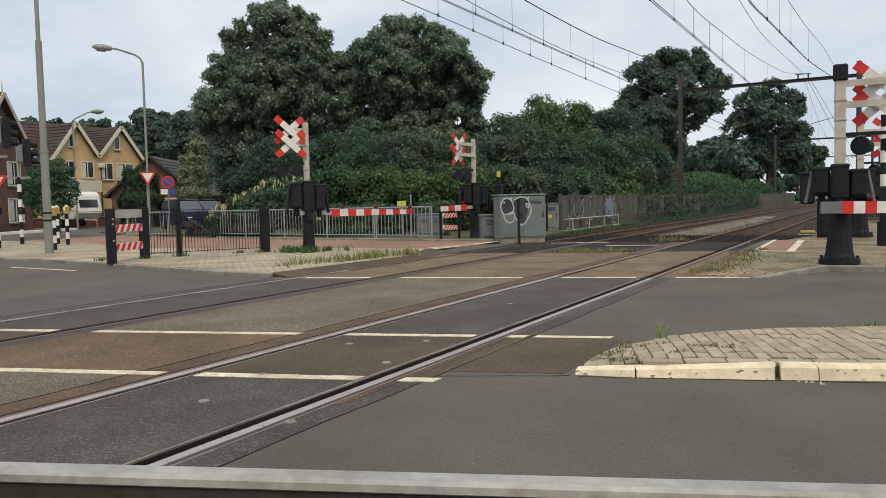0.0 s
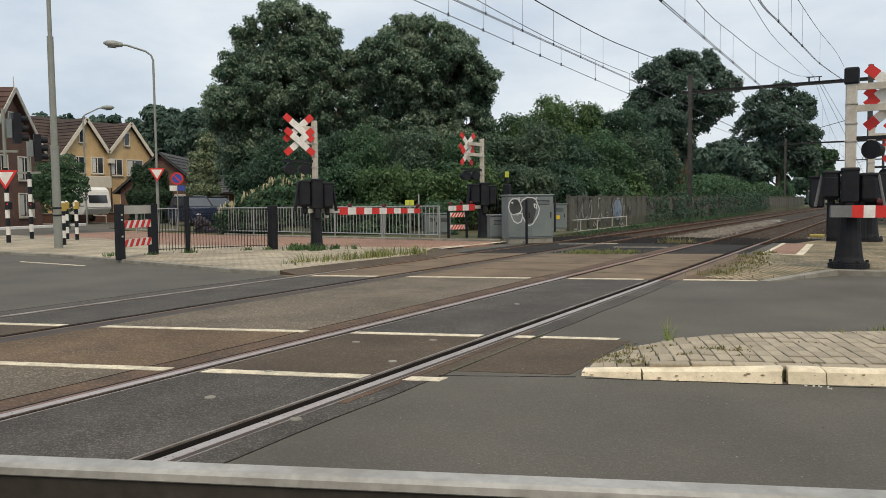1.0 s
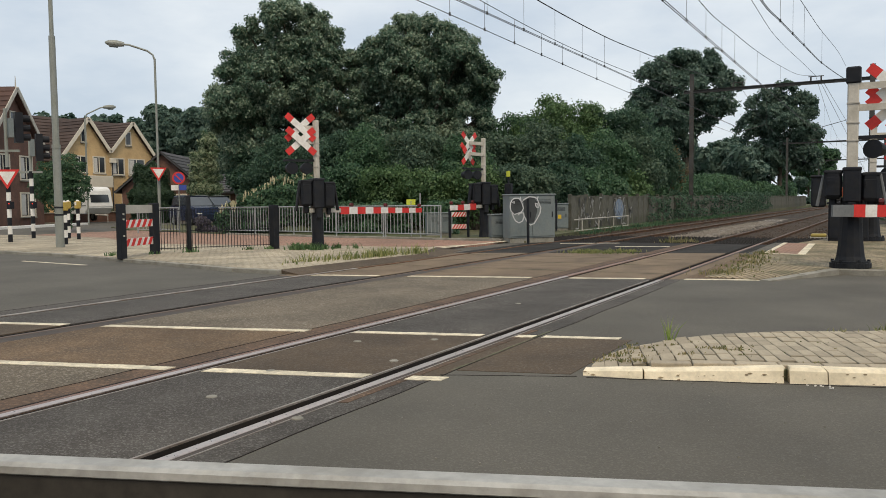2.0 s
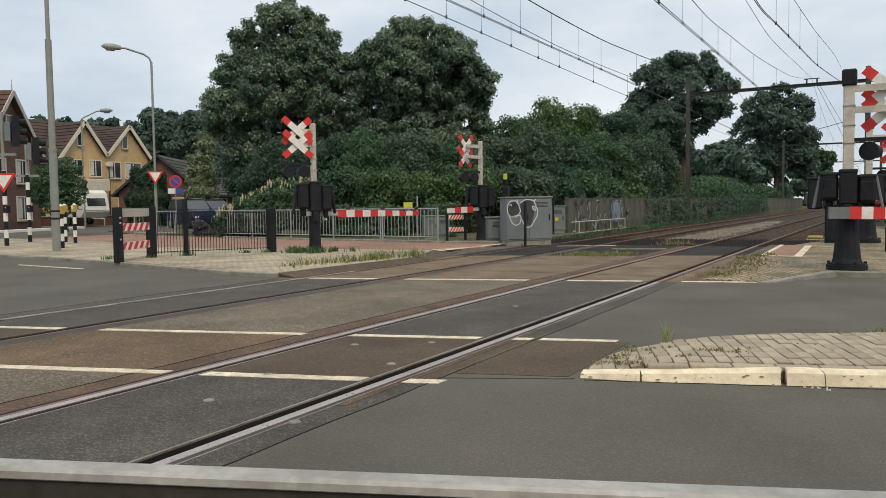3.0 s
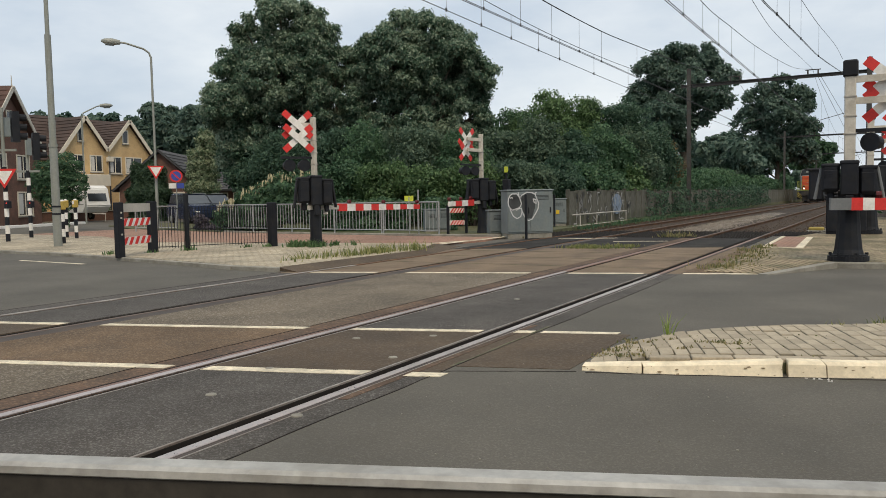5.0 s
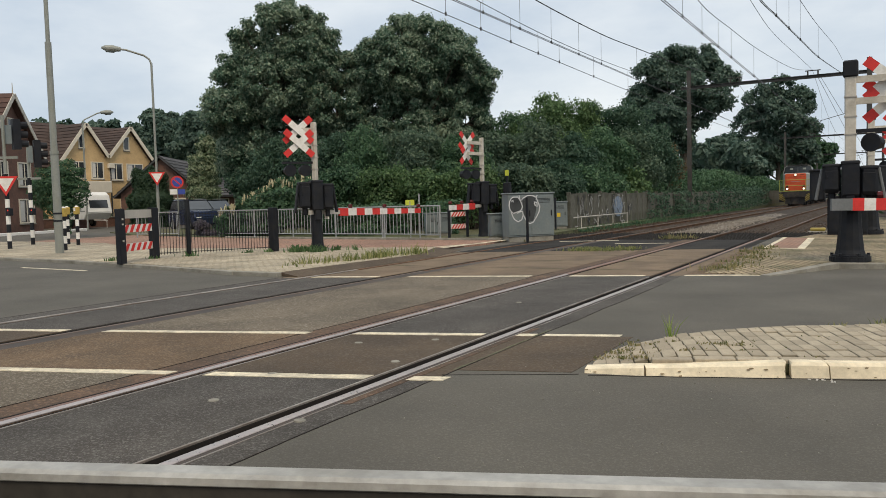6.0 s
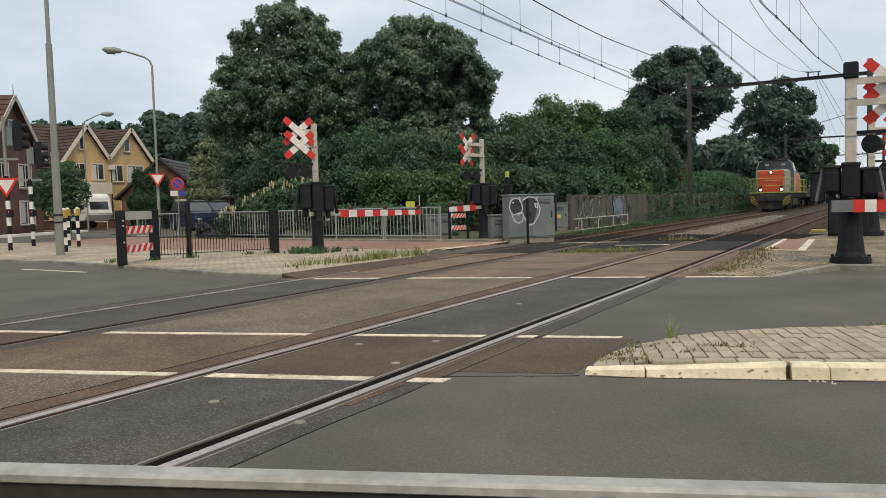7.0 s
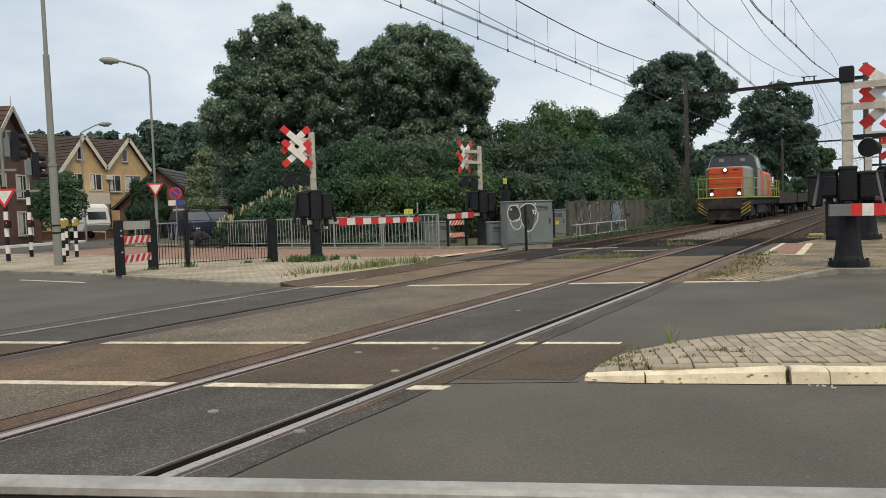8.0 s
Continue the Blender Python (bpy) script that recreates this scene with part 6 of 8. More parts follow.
def gable_house():
    """Pair of ochre houses whose two gables face the road; the facade runs along y and faces +x."""
    t = thing("semi_detached_house", "ochre rendered semi-detached house with two gables and dark tiled roofs", "house", group="houses by the road")
    X = -60.4
    base = -0.1
    gables = ((41.5, 46.1, (5.45, 6.05), 8.75, 44.0, ((43.45, 43.85, 6.85, 8.1), (42.7, 43.84, 4.23, 5.55), (44.55, 45.63, 4.23, 5.55), (42.6, 44.2, 1.2, 2.6))),
              (46.1, 51.2, (6.05, 5.35), 8.72, 48.55, ((47.97, 48.45, 6.83, 7.9), (46.43, 47.62, 4.13, 5.48), (48.2, 49.85, 4.13, 5.48), (47.4, 49.0, 1.2, 2.6))))
    for y0, y1, ze, zp, ym, panes in gables:
        bm = bmesh.new()
        ring = [(y0, base), (y1, base), (y1, ze[1] + 0.05), (ym, zp - 0.1), (y0, ze[0] + 0.05)]
        f = [bm.verts.new((X, y, z)) for y, z in ring]
        g = [bm.verts.new((X - 4.0, y, z)) for y, z in ring]
        bm.faces.new(f)
        bm.faces.new(g)
        for i in range(5):
            bm.faces.new((f[i], f[(i + 1) % 5], g[(i + 1) % 5], g[i]))
        wall = part("gable_wall", bm, M_STUCCO, t, "ochre rendered gable wall")
        fn = lambda a, o, z: (X + o, a, z)
        for k, (a0, a1, z0, z1) in enumerate(panes):
            window(wall, fn, a0, a1, z0, z1, bars=min(k, 1), curtain=k > 0)
        for sgn, ye, zee in ((-1, y0 - (0.15 if y0 < 43 else 0), ze[0]), (1, y1 + (0.15 if y1 > 50 else 0), ze[1])):
            zpe = zp + 0.1
            bm = bmesh.new()
            beam(bm, (X + 0.36, ym, zpe), (X + 0.36, ye, zee), 0.30, 0.06, up=(1, 0, 0))
            part("barge_board", bm, M_BARGE, t, "cream barge board")
            tiled_plane(t, (X + 0.3, ye, zee + 0.08), (X - 5.0, ye, zee + 0.08), (X + 0.3, ym, zpe + 0.08), M_TILE, 11)
    bm = bmesh.new()
    rod(bm, (X + 0.06, 46.4, 0), (X + 0.06, 46.4, 5.4), 0.06)
    part("downpipe", bm, M_TILE_GREY, t, "dark downpipe")
    part("hopper", boxed(X, X + 0.25, 46.1, 46.75, 5.1, 5.5, bevel=0.03), M_BARGE, t)
    # main body behind, its ridge along the road
    part("main_wall", boxed(X - 9, X - 1.5, 36.2, 52.2, base, 5.4), M_STUCCO, t, "ochre rendered wall")
    tiled_plane(t, (X - 1.0, 35.6, 5.1), (X - 1.0, 52.6, 5.1), (X - 5.2, 35.6, 9.3), M_TILE, 14)
    tiled_plane(t, (X - 9.4, 35.6, 5.1), (X - 9.4, 52.6, 5.1), (X - 5.2, 35.6, 9.3), M_TILE, 6)
    # pale balcony and awning on the ground floor
    part("balcony", boxed(X + 0.05, X + 1.2, 42.6, 45.6, 2.9, 3.9, bevel=0.03), M_BARGE, t, "cream balcony front")
    part("balcony", boxed(X + 0.05, X + 0.8, 49.6, 51.5, 2.9, 3.75, bevel=0.03), M_BARGE, t, "cream balcony front")
    part("chimney", boxed(X - 5.7, X - 4.9, 39.5, 40.3, 8.6, 10.2), M_BRICK, t)
    return t


gable_house()


def brick_house():
    """Brick house on the bend, its gable towards the crossing."""
    t = thing("brick_house", "brown brick house with a steep brown-tiled roof", "house", group="houses by the road")
    pk = Vector((-51.0, 31.6, 0))
    u = Vector((-0.5, 0.866, 0))
    back = Vector((-0.866, -0.5, 0))
    def P_(a, o, z):
        q = pk + u * a - back * o
        return (q.x, q.y, z)
    bm = bmesh.new()
    ring = [(-3.7, -0.1), (3.7, -0.1), (3.7, 4.9), (0, 8.9), (-3.7, 4.9)]
    f = [bm.verts.new(P_(a, 0, z)) for a, z in ring]
    g = [bm.verts.new(P_(a, -9, z)) for a, z in ring]
    bm.faces.new(f)
    bm.faces.new(g)
    for i in range(5):
        bm.faces.new((f[i], f[(i + 1) % 5], g[(i + 1) % 5], g[i]))
    wall = part("wall", bm, M_BRICK, t, "brown brick wall")
    window(wall, P_, -0.3, 0.3, 6.6, 7.6, bars=0, curtain=False)
    window(wall, P_, 0.7, 2.2, 3.2, 4.7, bars=1)
    window(wall, P_, -2.2, -0.7, 3.2, 4.7, bars=1)
    window(wall, P_, 0.6, 2.4, 0.7, 2.2, bars=1)
    for s in (-1, 1):
        bm = bmesh.new()
        beam(bm, P_(0, 0.42, 9.2), P_(3.95 * s, 0.42, 4.85), 0.28, 0.06, up=u.cross(Vector((0, 0, 1))))
        part("barge_board", bm, M_POST_CREAM, t, "pale barge board")
        tiled_plane(t, P_(3.95 * s, 0.35, 4.95), P_(3.95 * s, -9.3, 4.95), P_(0, 0.35, 9.3), M_TILE_RED, 12)
    bm = bmesh.new()
    rod(bm, P_(0, 0.3, 9.2), P_(0, 0.3, 10.0), 0.05, 0.02)
    part("finial", bm, M_POST_CREAM, t)


brick_house()


def low_house():
    t = thing("low_brick_house", "low red-brown brick house with a dark grey roof", "house", group="houses by the road")
    org, u, back = Vector((-50.3, 43.3, 0)), Vector((0.83, 0.55, 0)), Vector((-0.55, 0.83, 0))
    def P_(a, o, z):
        q = org + u * a - back * o
        return (q.x, q.y, z)
    bm = bmesh.new()
    ring = [(-3.2, -0.1), (3.0, -0.1), (3.0, 2.6), (0, 5.3), (-3.2, 2.6)]
    f = [bm.verts.new(P_(a, 0, z)) for a, z in ring]
    g = [bm.verts.new(P_(a, -10, z)) for a, z in ring]
    bm.faces.new(f)
    bm.faces.new(g)
    for i in range(5):
        bm.faces.new((f[i], f[(i + 1) % 5], g[(i + 1) % 5], g[i]))
    wall = part("wall", bm, M_BRICK, t, "red-brown brick wall")
    window(wall, P_, 0.6, 1.8, 0.9, 2.1, bars=1)
    for s in (-1, 1):
        tiled_plane(t, P_(3.7 * s, 0.4, 2.35), P_(3.7 * s, -10.3, 2.35), P_(0, 0.4, 5.55), M_TILE_GREY, 10)
    # lean-to with a row of windows
    bm = bmesh.new()
    lo = [P_(3.0, -1.5, -0.1)[:2], P_(9.5, -1.5, -0.1)[:2], P_(9.5, -8, -0.1)[:2], P_(3.0, -8, -0.1)[:2]]
    prism(bm, lo, -0.1, 2.3)
    part("annex", bm, M_BRICK, t, "low brick annex")
    fn = lambda a, o, z: P_(a, o - 1.5, z)
    for k in range(3):
        window(wall, fn, 3.5 + 2.0 * k, 4.9 + 2.0 * k, 0.9, 2.0, bars=1)
    tiled_plane(t, P_(2.9, -1.0, 2.3), P_(9.8, -1.0, 2.3), P_(2.9, -5.5, 3.9), M_TILE_GREY, 8)


low_house()


# ---- parked vehicles ----
def extruded_side(outline, y0, y1, inset=0.0):
    """A body from its side outline (x, z), between y0 and y1."""
    bm = bmesh.new()
    a = [bm.verts.new((x, y0, z)) for x, z in outline]
    b = [bm.verts.new((x, y1, z)) for x, z in outline]
    bm.faces.new(a)
    bm.faces.new(b)
    n = len(outline)
    for i in range(n):
        bm.faces.new((a[i], a[(i + 1) % n], b[(i + 1) % n], b[i]))
    return bm


def wheel(t, x, y, r, w):
    bm = bmesh.new()
    rod(bm, (x, y - w / 2, r), (x, y + w / 2, r), r, n=18)
    wh = part("wheel", bm, M_TYRE, t, "black tyre")
    bm = bmesh.new()
    rod(bm, (x, y - w / 2 - 0.01, r), (x, y + w / 2 + 0.01, r), r * 0.6, n=14)
    part("rim", bm, M_LAMP_GREY, wh, "grey wheel rim")


def caravan():
    t = thing("caravan", "white touring caravan parked before the houses", "caravan", pose(-53.9, 38.7, 0.15, 0, 0, -4))
    body = extruded_side([(-2.2, 0.55), (1.9, 0.55), (2.35, 1.05), (2.05, 2.35), (1.7, 2.6), (-1.6, 2.65), (-2.1, 2.45), (-2.35, 1.2)], -1.05, 1.05)
    bevelled(body, 0.06, 2)
    b = part("body", body, M_CARAVAN, t)
    for x0, x1 in ((-1.5, -0.5), (0.2, 1.3)):
        part("window", boxed(x0, x1, -1.075, -1.052, 1.5, 2.1, bevel=0.008), M_GLASS, t, "dark caravan window")
    bm = boxed(-0.02, 0.02, -0.75, 0.75, 1.45, 2.05, bevel=0.01)
    bmesh.ops.rotate(bm, verts=bm.verts[:], matrix=Matrix.Rotation(radians(-13), 3, "Y"))
    bmesh.ops.translate(bm, verts=bm.verts[:], vec=(2.605, 0, 0.0))
    part("window", bm, M_GLASS, t, "dark caravan front window")
    for s in (-1, 1):
        wheel(t, -0.1, s * 0.92, 0.33, 0.2)
    bm = bmesh.new()
    tube(bm, [(2.2, 0.4, 0.5), (3.2, 0, 0.45), (2.2, -0.4, 0.5)], 0.05)
    rod(bm, (3.15, 0, -0.1), (3.15, 0, 0.5), 0.03)
    part("drawbar", bm, M_POST_GREY, t)
    part("stripe", boxed(-2.2, 2.1, -1.062, -1.053, 1.15, 1.22), M_LAMP_GREY, t)


caravan()


def car(x, y, yaw, mat, label):
    t = thing("car", label, "car", pose(x, y, 0.03, 0, 0, yaw), "parked cars")
    body = extruded_side([(-2.1, 0.3), (2.05, 0.3), (2.15, 0.75), (1.95, 1.08), (1.1, 1.2), (-2.0, 1.22), (-2.2, 0.8)], -0.85, 0.85)
    part("body", bevelled(body, 0.07, 2), mat, t)
    cab = extruded_side([(-2.0, 1.2), (1.15, 1.18), (0.35, 1.76), (-1.6, 1.78)], -0.74, 0.74)
    part("cabin", bevelled(cab, 0.06, 2), M_CAR_GLASS, t, "dark car windows")
    part("roof", boxed(-1.55, 0.3, -0.70, 0.70, 1.77, 1.82, bevel=0.02), mat, t)
    for s in (-1, 1):
        for xx in (-1.3, 1.35):
            wheel(t, xx, s * 0.78, 0.31, 0.2)
        part("headlight", boxed(2.0, 2.12, s * 0.6 - 0.16, s * 0.6 + 0.16, 0.62, 0.78, bevel=0.02), M_CARAVAN, t)
        bm = bmesh.new()
        rod(bm, (-1.4, s * 0.62, 1.87), (0.2, s * 0.62, 1.85), 0.02)
        part("roof_rail", bm, M_LAMP_GREY, t)


car(-37.4, 34.6, -20, M_CAR, "dark blue estate car parked behind the fence")
car(-39.0, 37.9, -15, M_CAR_B, "black car parked behind the fence")

# ---- garden wall, hedges and thickets ----
gw = thing("garden_wall", "low dark brick garden wall before the houses", "wall")
part("wall_run", boxed(-56.5, -56.2, 26, 52, -0.1, 0.75, bevel=0.02), M_BRICK, gw)
part("coping", boxed(-56.56, -56.14, 26, 52, 0.75, 0.83, bevel=0.02), M_KERB, gw)
slab("pavement_far", [(-75, 33), (-52.5, 30.9), (-56, 39), (-63.7, 49.4), (-48, 55), (-42, 60), (-75, 60)], 0.07, M_PAVE, "pale pavement before the houses")

shrub("conifer", [(-47.4, 39.7, 1.55, 1.42, 1.42, 2.85), (-47.4, 39.7, 1.2, 1.5, 1.5, 1.6)], 60000, 0.13, M_CONIFER, "dense dark clipped conifer by the road", 31)
shrub("bush", [(-37.0, 25.0, 2.6, 0.95, 0.95, 1.0), (-36.5, 25.8, 2.3, 0.7, 0.8, 0.8), (-36.8, 25.5, 3.2, 0.85, 0.85, 0.75), (-37.4, 24.6, 2.3, 0.6, 0.6, 0.8), (-36.8, 25.3, 1.6, 0.85, 0.85, 0.6), (-36.8, 25.3, 0.6, 0.4, 0.4, 0.7)], 14000, 0.11, M_LEAF_MID, "round leafy green bush beside the road", 32)
shrub("hedge", bank(-57.2, 30, -57.2, 50, 1.7, 1.5, 0.8, 16, 33), 7000, 0.2, M_LEAF_MID, "green garden hedge before the houses", 33, "hedge")
shrub("distant_trees", bank(-94, 50, -79, 70, 12.4, 11.8, 7, 22, 34), 16000, 0.8, M_LEAF_FAR, "dark tree tops beyond the roofs", 34, "trees", "stuff")
shrub("flowering_bush", [(-44.4, 42.0, 2.2, 1.2, 1.2, 1.8), (-44.3, 42.2, 4.2, 1.1, 1.1, 1.4), (-44.1, 42.4, 5.7, 0.8, 0.8, 0.95), (-44.6, 42.4, 3.2, 1.15, 1.15, 1.4)], 16000, 0.17, M_LEAF_PALE, "pale grey-green flowering tree behind the fence", 35)


def candle_bush():
    """A bush with upright cream flower spikes."""
    rng = np.random.default_rng(36)
    t = thing("spike_flower_bush", "bush with many upright cream flower spikes", "shrub", pose(0, 0, 0.04))
    lobes = [(-23.8, 25.4, 0.8, 1.0, 0.9, 0.9), (-22.7, 26.0, 1.3, 1.2, 1.0, 1.0), (-22.0, 26.5, 1.35, 1.0, 0.9, 1.0), (-23.3, 25.7, 1.0, 0.9, 0.9, 0.95), (-24.6, 24.9, 0.5, 0.7, 0.7, 0.7)]
    o = new("foliage", leaves("foliage", lobes, 16000, 0.14, M_LEAF_MID, rng))
    o.parent = t
    bm = bmesh.new()
    rod(bm, (0, 0, -0.12), (0, 0, 0.12), 0.04, 0.06, 6)
    rod(bm, (0, 0, 0.12), (0.02, 0, 0.38), 0.06, 0.015, 6)
    first = part("flower_spike", bm, M_BLOSSOM, t, "cream flower spike")
    for i in range(190):
        l = lobes[int(rng.integers(0, 5))]
        a, r = rng.uniform(0, 6.28), rng.uniform(0, 0.95)
        x, y = l[0] + l[3] * r * math.cos(a), l[1] + l[4] * r * math.sin(a)
        z = l[2] + l[5] * math.sqrt(max(0, 1 - r * r)) * 0.98
        spike = first if i == 0 else new("flower_spike", first.data)
        spike.parent = t
        spike.matrix_local = pose(x, y, z, rng.uniform(-14, 14), rng.uniform(-14, 14), rng.uniform(0, 360)) @ Matrix.Scale(rng.uniform(0.4, 0.72), 4)


candle_bush()
shrub("lavender", bank(-27.5, 25.4, -23.5, 26.4, 0.9, 0.9, 0.8, 8, 37), 7000, 0.10, leaf_material("lavender_stems", (0.10, 0.095, 0.10), (0.16, 0.14, 0.19)), "low purple-grey lavender behind the railing", 37, "lavender")
shrub("clipped_hedge", bank(-20.5, 25.2, -14.6, 26.6, 1.6, 1.5, 0.9, 14, 38), 20000, 0.10, M_LEAF_MID, "clipped green hedge behind the railing", 38, "hedge")
for k, (bx, by, bh, bw, bmat, blabel) in enumerate((
        (-20.4, 45, 6.8, 4.6, M_LEAF_MID, "tall green bush beside the railway"), (-18.5, 45, 7.2, 4.6, M_LEAF_LIGHT, "tall fresh green bush beside the railway"),
        (-16.8, 46, 7.3, 4.3, M_LEAF_LIGHT, "tall fresh green bush beside the railway"), (-15.2, 47, 7.0, 4.3, M_LEAF_DARK, "tall deep green bush beside the railway"),
        (-13.9, 48, 6.8, 3.6, M_LEAF_DARK, "tall deep green bush beside the railway mast"), (-18.9, 39, 4.8, 4.5, M_LEAF_SAGE, "grey-green bush in the thicket"),
        (-16.8, 40, 5.3, 4.5, M_LEAF_SAGE, "grey-green bush in the thicket"), (-15.1, 41, 4.6, 3.8, M_LEAF_DARK, "deep green bush in the thicket"),
        (-14.3, 44, 5.1, 3.9, M_LEAF_MID, "leafy green bush in the thicket"), (-13.2, 46, 4.9, 3.4, M_LEAF_SAGE, "grey-green bush behind the concrete wall"),
        (-12.9, 50, 5.4, 2.9, M_LEAF_DARK, "deep green bush behind the concrete wall"), (-13.4, 54.5, 4.9, 2.5, M_LEAF_BROWN, "browned shrub among the green thicket"),
        (-25.2, 33, 4.8, 3.6, M_LEAF_DARK, "deep green bush below the tall trees"), (-22.7, 33, 5.0, 3.8, M_LEAF_MID, "leafy green bush below the tall trees"),
        (-20.2, 33, 4.8, 3.7, M_LEAF_SAGE, "grey-green bush below the tall trees"), (-18.0, 33.5, 4.1, 3.2, M_LEAF_MID, "leafy green bush below the tall trees"),
        (-22.3, 30, 3.1, 2.7, M_LEAF_MID, "leafy green bush behind the hedge"), (-19.7, 30, 3.1, 3.0, M_LEAF_LIGHT, "fresh green bush behind the hedge"),
        (-17.4, 29.6, 2.7, 2.7, M_LEAF_LIGHT, "fresh green bush behind the hedge"), (-15.8, 30.5, 3.0, 2.7, M_LEAF_LIGHT, "fresh green bush behind the cabinets"),
        (-14.2, 32, 3.0, 2.9, M_LEAF_SAGE, "grey-green bush behind the cabinets"), (-13.3, 34.4, 2.9, 2.6, M_LEAF_DARK, "deep green bush behind the concrete wall"),
        (-13.4, 37, 3.0, 2.6, M_LEAF_MID, "leafy green bush behind the concrete wall"), (-13.2, 40.5, 2.9, 2.5, M_LEAF_MID, "leafy green bush behind the concrete wall"),
        (-12.9, 44, 2.8, 2.4, M_LEAF_LIGHT, "fresh green bush behind the concrete wall"), (-29.5, 34, 5.0, 4.5, M_LEAF_DARK, "deep green bush below the tall trees"),
        (-33.5, 36, 4.7, 3.7, M_LEAF_DARK, "deep green bush beside the parked cars"))):
    bush(bx, by, bh, bw, bmat, blabel, 200 + k, 0.125 if by < 36 else 0.15)
shrub("tall_thicket", bank(-21.0, 47.0, -13.8, 50.5, 6.2, 6.4, 3.0, 16, 41), 26000, 0.22, M_LEAF_DARK, "dark thicket behind the tall bushes", 41, "shrub", "stuff")
shrub("ivy_bank", bank(-13.25, 47.0, -13.25, 80.0, 2.9, 3.9, 0.9, 34, 45), 52000, 0.17, M_LEAF_MID, "ivy and creepers over the trackside wall", 45, "creepers")
shrub("ivy_bank", bank(-13.6, 80.0, -13.4, 135.0, 3.4, 4.2, 1.2, 26, 46), 26000, 0.24, M_LEAF_MID, "ivy and creepers farther along the wall", 46, "creepers")
shrub("ivy_curtain", bank(-11.5, 41.5, -11.5, 92.0, 1.75, 2.1, 0.25, 24, 47), 15000, 0.13, M_LEAF_DARK, "dark ivy hanging over the concrete wall", 47, "creepers")
shrub("far_wood", bank(-60, 62, -14, 95, 6.0, 7.0, 6, 30, 48), 16000, 0.7, M_LEAF_FAR, "dark wood behind the thickets", 48, "trees", "stuff")
shrub("far_wood", bank(-16, 170, 30, 210, 6.0, 6.0, 6, 16, 49), 8000, 0.8, M_LEAF_FAR, "dark trees at the far end of the railway", 49, "trees", "stuff")
shrub("east_bushes", bank(0.9, 34, 3.5, 120, 2.6, 3.2, 1.6, 26, 50), 14000, 0.3, M_LEAF_MID, "green bushes east of the railway", 50)
shrub("shrub_thicket", bank(-37, 40, -14.5, 52, 5.0, 5.2, 3.0, 28, 51), 34000, 0.24, M_LEAF_DARK, "dark undergrowth behind the tall trees", 51, "shrub", "stuff")
# an added, unseen wall closes the place behind the camera and darkens guard-rail reflections
solid("wall_south", boxed(-30, 30, -9.3, -9.0, -0.1, 5.0), M_BRICK, "unseen plain wall added behind the camera to darken reflections", "wall", kind="structure")


# ---- the diesel locomotive and its wagons; y runs backwards from the front buffers, z from the rail ----
TRACK_X = -8.32


def wheelset(parent, y, r=0.5):
    """Two flanged wheels on an axle, turning about x."""
    e = new("wheelset")
    e.parent = parent
    e.location = (0, y, r)
    bm = bmesh.new()
    rod(bm, (-0.85, 0, 0), (0.85, 0, 0), 0.08, n=10)
    part("axle", bm, M_UNDER, e)
    for s in (-1, 1):
        bm = bmesh.new()
        rod(bm, (s * 0.685, 0, 0), (s * 0.82, 0, 0), r, n=24)
        rod(bm, (s * 0.66, 0, 0), (s * 0.685, 0, 0), r + 0.028, n=24)
        for k in range(4):
            a = k * math.pi / 2
            rod(bm, (s * 0.82, 0.3 * math.cos(a), 0.3 * math.sin(a)), (s * 0.835, 0.3 * math.cos(a), 0.3 * math.sin(a)), 0.05, n=8)
        part("wheel", bm, M_UNDER, e)
    return e


def rail_run(parent, pts, r, mat, name="handrail"):
    bm = bmesh.new()
    tube(bm, pts, r, 6)
    return part(name, bm, mat, parent, "yellow-green handrail")


